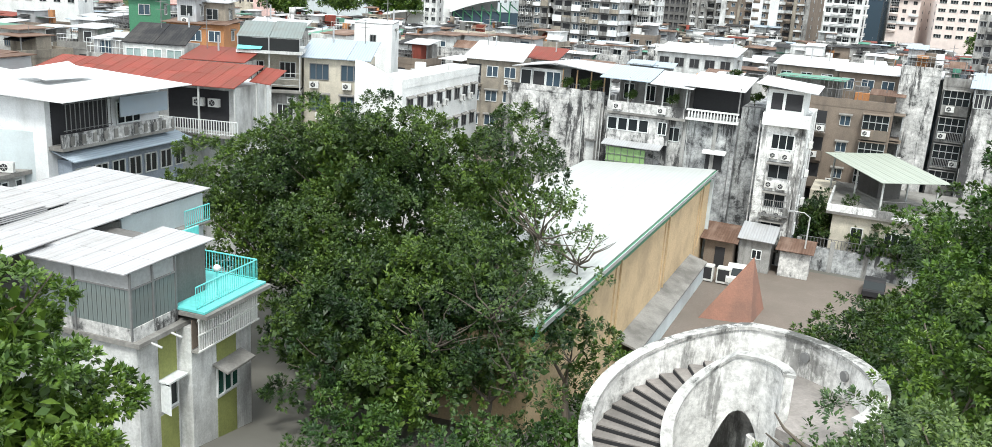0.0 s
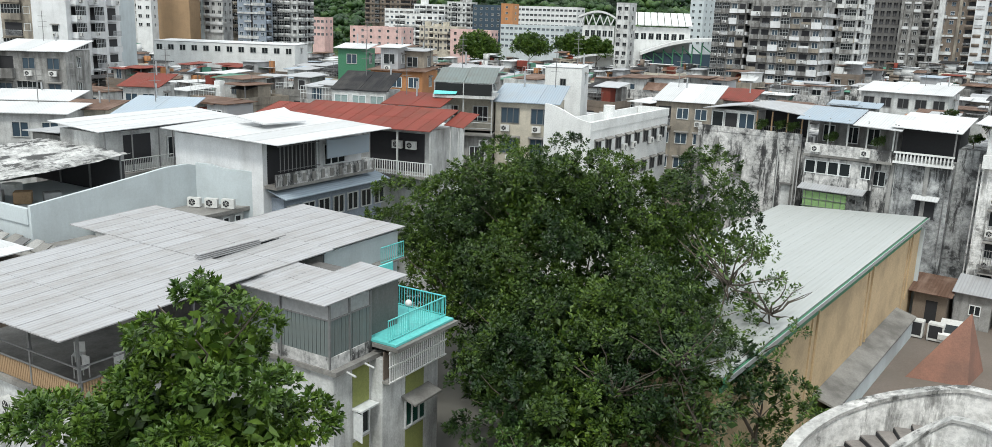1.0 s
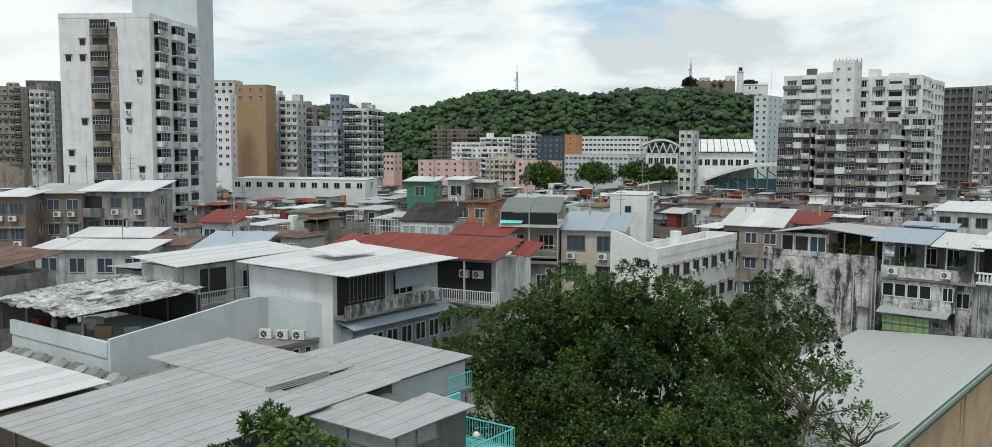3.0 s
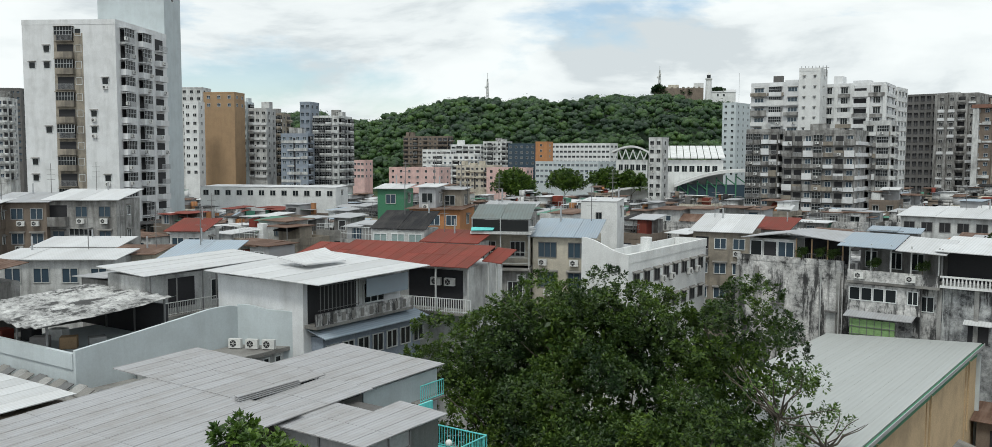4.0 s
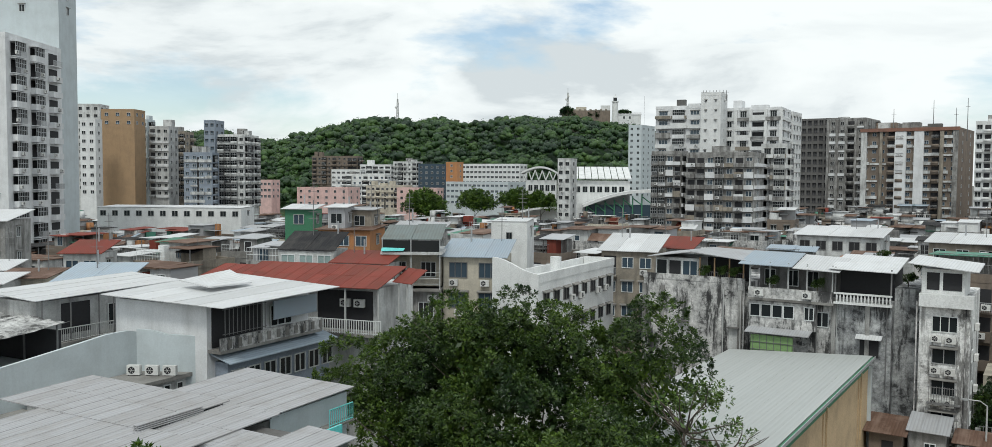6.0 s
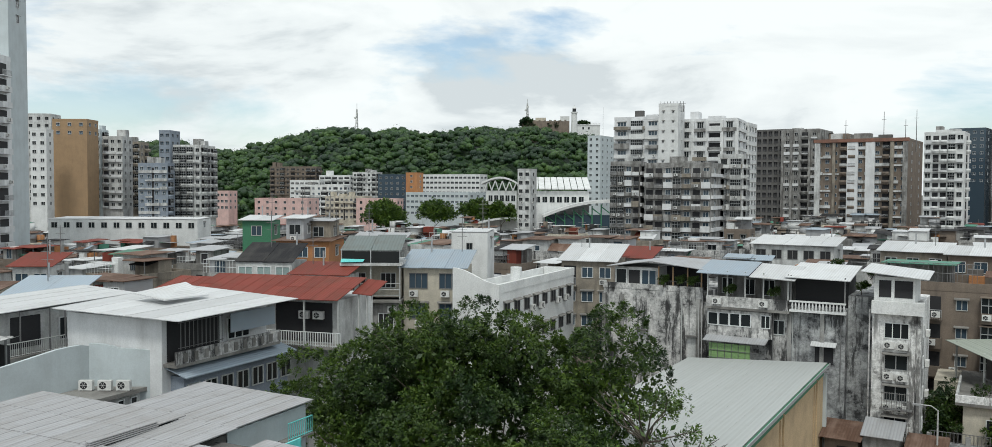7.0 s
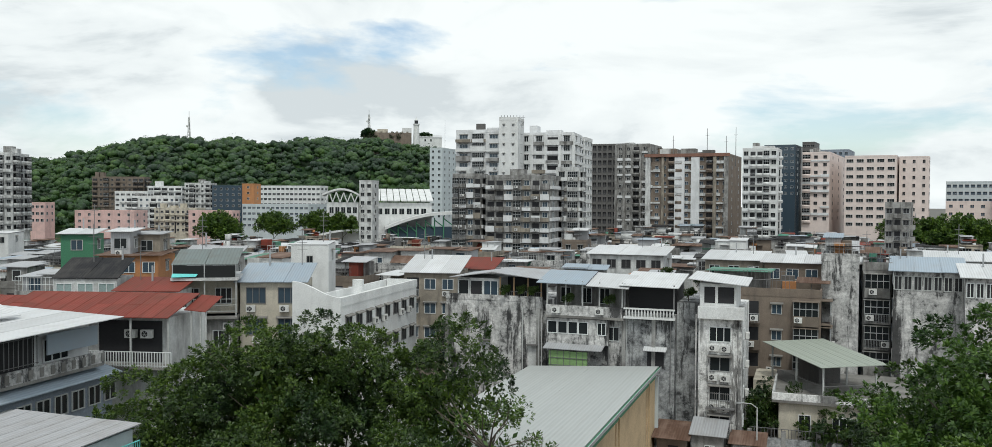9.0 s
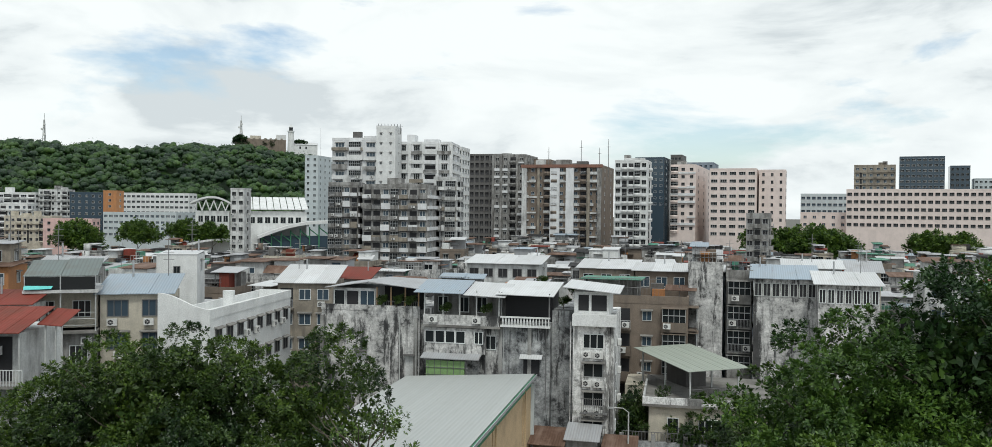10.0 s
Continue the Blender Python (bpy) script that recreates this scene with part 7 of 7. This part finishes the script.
for k, (bx_, by_, s_, hgt) in enumerate(((0.3, 13.4, 1.2, 6.2), (1.1, 13.6, 1.4, 6.8), (2.2, 13.9, 1.4, 6.5), (1.0, 12.6, 1.3, 5.4), (2.2, 12.8, 1.4, 5.6))):
    tree("feathery pale green shrub in front of the stairs", bx_, by_, [(0, 0, hgt - 1.2, s_, s_, 1.1), (0.5, -0.3, hgt - 2.6, s_ * 1.1, s_ * 1.1, 1.4), (-0.5, -0.2, hgt - 2.2, s_, s_, 1.2)], seed=60 + k, trunk=0.06, leaf=0.045, area=7.5, per=34, spread=0.18, core_n=120, name="bush", mat="leaf_p", bare=5)
for k, (bx_, by_) in enumerate(((-4.4, 87.0), (-4.2, 90.2))):
    tree("dark green tree beside the cream villa", bx_, by_, [(0, 0, 4.6, 1.7, 1.6, 2.0), (-0.5, 0.3, 2.6, 1.6, 1.6, 1.8), (0.4, -0.6, 3.4, 1.5, 1.4, 1.7)], seed=270 + k, trunk=0.15, core_n=60)
for bx_, by_ in ((1.0, 84.9), (5.0, 84.9), (8.5, 84.9)):
    tree("dark bush in the villa garden", bx_, by_, [(0, 0, 2.6, 2.4, 2.0, 2.2), (1.8, 0, 2.0, 2.0, 1.6, 1.8)], seed=70 + int(bx_), trunk=0.15, leaf=0.13, name="bush")
# trees between the far blocks
for k, (b, r, s_) in enumerate(((-6.5, 300, 6), (-8.0, 296, 7), (-9.3, 300, 6), (-4.8, 305, 5), (37.5, 300, 6), (34.2, 360, 6), (31.5, 370, 6), (29.8, 365, 5), (-14.5, 320, 6), (-16.2, 318, 5))):
    x_, y_ = -r * math.sin(radians(b)), r * math.cos(radians(b))
    tree("round crowned street tree among the roofs", x_, y_, [(0, 0, 14, s_, s_, s_ * 0.75), (s_ * 0.7, 0, 12.5, s_ * 0.8, s_ * 0.8, s_ * 0.6)], seed=90 + k, trunk=0.3, leaf=0.4, area=0.3, per=34, spread=1.2, core_n=3, mat="leaf_b")
tree("dense dark tree in front of the hall", -17.0, 36.5, [(0, 0, 7.0, 3.6, 3.2, 3.2), (-3.0, -1, 6.0, 3.4, 3.0, 3.2), (1.5, -2.0, 4.2, 3.2, 2.8, 2.8), (-2.0, -3, 3.6, 3.4, 2.8, 2.8)], seed=201, trunk=0.3)
tree("dark undergrowth tree between house and hall", -20.5, 31.5, [(0, 0, 3.6, 3.4, 3.0, 2.6), (3.0, -0.5, 3.2, 3.0, 2.6, 2.4), (-2.6, 0.5, 4.2, 2.6, 2.6, 2.6)], seed=202, trunk=0.25, leaf=0.11)
tree("leafy tree on the slope above the courtyard", -12.0, 38.5, [(0, 0, 4.2, 2.6, 2.4, 2.2), (-2.2, 0.5, 5.2, 2.4, 2.2, 2.0)], seed=203, trunk=0.2, leaf=0.11, core_n=8)
tree("bushy green tree beside the street", 1.5, 48.5, [(0, 0, 5.6, 3.6, 3.2, 3.0), (3.2, 0, 6.6, 3.6, 3.2, 3.2), (-2.5, -1.5, 4.0, 2.8, 2.6, 2.4)], seed=204, trunk=0.3)
tree("dark green tree over the stairs", 3.0, 29.5, [(0, 0, 6.2, 2.8, 2.6, 2.6), (2.6, 0, 7.4, 2.8, 2.6, 2.8), (-1.5, -1, 4.6, 2.4, 2.2, 2.2)], seed=205, trunk=0.25, leaf=0.08, area=2.0, spread=0.22, mat="leaf_m")
# ---------------------------------------------------------------- landmarks of the far city
def radio_mast(x, y, z0, z1):
    t = thing("radio_mast", "grey lattice radio mast on the hill", "mast", pose(x, y, z0))
    h = z1 - z0
    bm = bmesh.new()
    for k in range(3):
        a = k * math.tau / 3
        rod(bm, (2.2 * math.cos(a), 2.2 * math.sin(a), 0), (0.5 * math.cos(a), 0.5 * math.sin(a), h * 0.86), 0.32, 5)
        for j in range(12):
            u, v = j / 12, (j + 1) / 12
            b = a + math.tau / 3
            ru, rv = 2.2 - 1.7 * u, 2.2 - 1.7 * v
            rod(bm, (ru * math.cos(a), ru * math.sin(a), h * 0.86 * u), (rv * math.cos(b), rv * math.sin(b), h * 0.86 * v), 0.14, 4)
    rod(bm, (0, 0, h * 0.8), (0, 0, h), 0.22, 5)
    part("lattice", bm, "rail", t)
    for k, z in enumerate((0.55, 0.66, 0.76)):
        bm = bmesh.new()
        rod(bm, (1.2 - 2.4 * (k % 2), -1.0, h * z), (1.2 - 2.4 * (k % 2), -1.8, h * z), 1.0, 10)
        part("dish", bm, "acwhite", t)


def aerial(x, y, z0, z1):
    bm = bmesh.new()
    rod(bm, (0, 0, 0), (0, 0, z1 - z0), 0.16, 5, 0, 0.08)
    rod(bm, (-0.7, 0, (z1 - z0) * 0.8), (0.7, 0, (z1 - z0) * 0.8), 0.05, 4)
    ob = new("aerial", mesh_of("aerial", bm, "steel"))
    ob.matrix_basis = pose(x, y, z0)
    tagged(ob, "thin metal aerial standing on a roof", "aerial", "roof aerials")


def lighthouse(x, y, z0, z1):
    h = z1 - z0
    t = thing("lighthouse", "white lighthouse with a domed lantern on the hilltop", "lighthouse", pose(x, y, z0 - 8, 0, 0, 26))
    bm = bmesh.new()
    rod(bm, (0, 0, 0), (0, 0, 8 + h * 0.72), 3.4, 16, 0, 2.6)
    part("tower", bm, "clean", t)
    bm = bmesh.new()
    rod(bm, (0, 0, 8 + h * 0.72), (0, 0, 8 + h * 0.76), 3.3, 16)
    part("gallery", bm, "clean", t)
    bm = bmesh.new()
    rod(bm, (0, 0, 8 + h * 0.76), (0, 0, 8 + h * 0.88), 1.8, 12)
    part("lantern", bm, "glass", t)
    bm = bmesh.new()
    rod(bm, (0, 0, 8 + h * 0.88), (0, 0, 8 + h * 0.97), 2.1, 12, 0, 0.5)
    rod(bm, (0, 0, 8 + h * 0.97), (0, 0, 8 + h), 0.25, 5)
    part("dome", bm, "clean", t)
    ch = thing("chapel", "small white chapel beside the lighthouse", "chapel", pose(x + 5.5, y + 6, z0 - 8, 0, 0, 26))
    boxp("wall", ch, "clean", -4.5, 17.0, -3, 8, 0, 16.0)
    boxp("wing", ch, "clean", -9.0, -4.52, -2, 8, 0, 20.0)
    bm = bmesh.new()
    slab(bm, [(-4.4, -3.4, 16.1), (17.5, -3.4, 16.1), (17.5, 2.5, 18.5), (-4.4, 2.5, 18.5)], 0.3)
    part("roof", bm, "s_white", ch)
    win(ch, 1.0, -3.02, 12.0, 1.6, 2.4, 1)
    win(ch, 6.5, -3.02, 12.0, 1.6, 2.4, 1)


# left tower core, masts, lighthouse and stadium
radio_mast(-537.0, 658.9, 63.9, 104.7)
radio_mast(-400.4, 749.8, 78.1, 110.9)
lighthouse(-357.0, 764.0, 76.8, 104.0)
aerial(-334.5, 781.4, 2.0, 102.6)
aerial(-47.5, 323.5, 38.9, 48.3)
aerial(-35.5, 325.0, 37.6, 50.8)
aerial(-28.8, 325.7, 37.1, 48.1)
aerial(-25.5, 326.0, 37.0, 51.2)
FORT = (-403.0, 744.0, -362.0, 764.0, 68.0, 89.0)
aerial(-88.8, 250.8, 47.0, 50.1)
aerial(-87.9, 251.1, 47.0, 50.1)
aerial(-87.0, 251.4, 47.0, 50.1)
aerial(-86.1, 251.7, 47.0, 50.1)
aerial(-85.2, 252.0, 47.0, 50.1)
aerial(-84.3, 252.3, 47.0, 50.1)
aerial(-83.4, 252.6, 47.0, 50.1)
aerial(-82.5, 252.9, 47.0, 50.1)

fort = thing("fortress_wall", "old stone fortress wall on top of the hill", "fortress", pose(FORT[2], FORT[3], FORT[4], 0, 0, math.degrees(math.atan2(FORT[3] - FORT[1], FORT[2] - FORT[0]))))
FL = math.hypot(FORT[2] - FORT[0], FORT[3] - FORT[1])
boxp("wall", fort, "brown", -FL, 0, 0, 14, 0, FORT[5] - FORT[4])
boxp("wall", fort, "cream", -FL * 0.72, -FL * 0.5, 4, 9, FORT[5] - FORT[4], FORT[5] - FORT[4] + 3.6)
boxp("wall", fort, "clean", -FL * 0.2, 0, 4, 9, FORT[5] - FORT[4], FORT[5] - FORT[4] + 5)
for k in range(9):
    boxp("merlon", fort, "beige", -FL + 1 + k * FL / 9.2, -FL + 3 + k * FL / 9.2, -0.02, 1.0, FORT[5] - FORT[4], FORT[5] - FORT[4] + 1.2)
for k, (dx, s_) in enumerate(((-44, 5.5), (-39, 4.5), (-14, 4.0), (-20, 3.6), (9, 4.0), (14, 3.6))):
    a_ = math.atan2(FORT[3] - FORT[1], FORT[2] - FORT[0])
    tree("dark tree on the hilltop beside the fortress", FORT[2] + dx * math.cos(a_), FORT[3] + dx * math.sin(a_) + 4, [(0, 0, 15 + s_ * 0.6, s_, s_, s_ * 0.9)], seed=150 + k, trunk=0.4, leaf=0.8, area=0.3, per=18, spread=1.0, base=FORT[4], mat="leaf_far")

# sports hall with white curved roofs
sp_ = thing("sports_hall", "white sports hall with curved roofs and green steel trusses", "sports hall", pose(-178.0, 324.0, 0, 0, 0, 28))
FOOT.append((-140, 340, 60, 40, 28))
boxp("block", sp_, "clean", -13.0, 0.0, 0, 22, 0, 23.0)
for k in range(5):
    win(sp_, -11.0 + 2.4 * k, -0.02, 18.5, 1.8, 2.6, 2)
    win(sp_, -11.0 + 2.4 * k, -0.02, 13.5, 1.8, 2.6, 2)


def arched(name, x0, x1, y0, y1, z0, z1, bulge, mat, n=12, thick=0.8):
    bm = bmesh.new()
    pts = [(x0 + (x1 - x0) * k / n, z0 + (z1 - z0) * k / n + bulge * math.sin(math.pi * k / n)) for k in range(n + 1)]
    for (a, za), (b, zb) in zip(pts, pts[1:]):
        slab(bm, [(a, y0, za), (b, y0, zb), (b, y1, zb), (a, y1, za)], thick)
    bmesh.ops.remove_doubles(bm, verts=bm.verts, dist=0.001)
    return part(name, bm, mat, sp_)


arched("arched_roof", -15.0, 4.0, -1.5, 24, 26.5, 24.0, 3.6, "clean")
for k in range(6):
    bm = bmesh.new()
    xk = -13.5 + 3.0 * k
    rod(bm, (xk, -1.0, 23.0), (xk + 1.5, -1.0, 27.6 - 0.25 * k), 0.25, 5)
    rod(bm, (xk + 3.0, -1.0, 23.0), (xk + 1.5, -1.0, 27.6 - 0.25 * k), 0.25, 5)
    part("truss", bm, "clean", sp_)
boxp("block", sp_, "clean", 7.0, 31.0, 4, 26, 0, 23.0)
for k in range(9):
    bm = bmesh.new()
    xa, xb = 6.5 + 2.8 * k, 6.5 + 2.8 * (k + 1)
    slab(bm, [(xa + 0.15, 2.5, 24.0), (xb - 0.15, 2.5, 24.0), (xb - 0.15, 26, 29.2), (xa + 0.15, 26, 29.2)], 0.4)
    part("roof_panel", bm, "clean", sp_)
for k in range(7):
    win(sp_, 9.0 + 3.1 * k, 3.98, 18.0, 2.2, 2.6, 2)
arched("canopy", 11.0, 41.0, -6.0, 3.5, 13.0, 19.5, 1.8, "clean", 14, 1.2)
boxp("glazing", sp_, "bluegl", 12.0, 40.0, -3.0, 3.4, 0.0, 13.0)
for k in range(8):
    boxp("strut", sp_, "greenp", 12.5 + 3.8 * k, 13.0 + 3.8 * k, -3.6, -3.1, 0.0, 13.0 + 0.75 * k)
    bm = bmesh.new()
    rod(bm, (12.7 + 3.8 * k, -3.4, 12.4 + 0.7 * k), (16.5 + 3.8 * k, -3.4, 9.5 + 0.7 * k), 0.25, 5)
    part("brace", bm, "greenp", sp_)
arched("side_canopy", -16.0, 2.0, -9.0, 0.0, 10.0, 12.0, 0.8, "clean", 8, 0.8)
# ---------------------------------------------------------------- roofs of the low city
def free(x, y, r):
    for fx, fy, w, d, rot in FOOT:
        c, s = math.cos(radians(rot)), math.sin(radians(rot))
        u, v = (x - fx) * c + (y - fy) * s, -(x - fx) * s + (y - fy) * c
        if -w - r < u < r and -r < v < d + r:
            return False
    return True


WALLS = ["grey", "grey", "mould", "cream", "beige", "brown", "concrete", "white", "white"]
WORDS = {"grey": "stained grey", "mould": "mouldy grey", "white": "dirty white", "cream": "cream", "beige": "beige tiled", "brown": "brown tiled", "concrete": "bare concrete",
         "s_white": "white sheet", "s_grey": "grey sheet", "s_blue": "pale blue sheet", "s_red": "rusty red sheet", "s_brown": "rusted brown sheet", "s_dark": "black sheet", "s_green": "green sheet"}


def fill_city():
    rnd = random.Random(77)
    step_x, step_y = 8.8, 9.8
    for j in range(0, 36):
        for i in range(-43, 17):
            x, y = i * step_x + rnd.uniform(-1.5, 1.5) + (j % 2) * 4, 52 + j * step_y + rnd.uniform(-2, 2)
            r, b = math.hypot(x, y), math.degrees(math.atan2(-x, y))
            w, d = rnd.uniform(5.2, 8.8), rnd.uniform(5.8, 9.4)
            top = rnd.uniform(9.8, 13.6) if r < 150 else rnd.uniform(8.2, 11.2) if r < 200 else rnd.uniform(5.4, 8.6) if b > 14 else rnd.uniform(8.0, 12.8)
            top += 2.5 if rnd.random() < 0.1 else 0
            wall, roof = rnd.choice(WALLS), rnd.choice(ROOFS)
            if not (-24 < b < 76) or r < 88 or r > 330 or not free(x - w / 2, y + d / 2, 4.5):
                continue
            if b < 8 and r < 118:
                continue
            near = r < 160
            block("%s walk-up block with a %s roof on top" % (WORDS[wall], WORDS[roof]), x, y, w, d, top, rnd.uniform(-6, 6) + (8 if b > 45 else 0), wall, (2, 2) if near else (2, 1),
                  rows=2 if near else 1, ac=0.35 if near else 0.1, bal=0.4, cage=0.5, huts=2 if near else rnd.choice((1, 2)), seed=rnd.randrange(10 ** 6), name="walk_up_building",
                  roofs=[roof, roof, rnd.choice(ROOFS)], group="low city blocks", far=not near)


fill_city()


def join_far(keep=215):
    """The blocks past the nearest ones become one mesh of roofs and walls."""
    tops = [o for o in scene.objects if o.parent is None and o.name.startswith("walk_up_building")]
    tops.sort(key=lambda o: math.hypot(o.location.x, o.location.y))
    items = [(c.data, o.matrix_basis @ c.matrix_basis) for o in tops[keep:] for c in o.children]
    gone = [c for o in tops[keep:] for c in (*o.children, o)]
    me = join_meshes("distant_rooftops", items)
    bpy.data.batch_remove(gone)
    tagged(new("distant_rooftops", me), "crowded low buildings with sheet roofs far off", "rooftops", kind="stuff")


join_far()
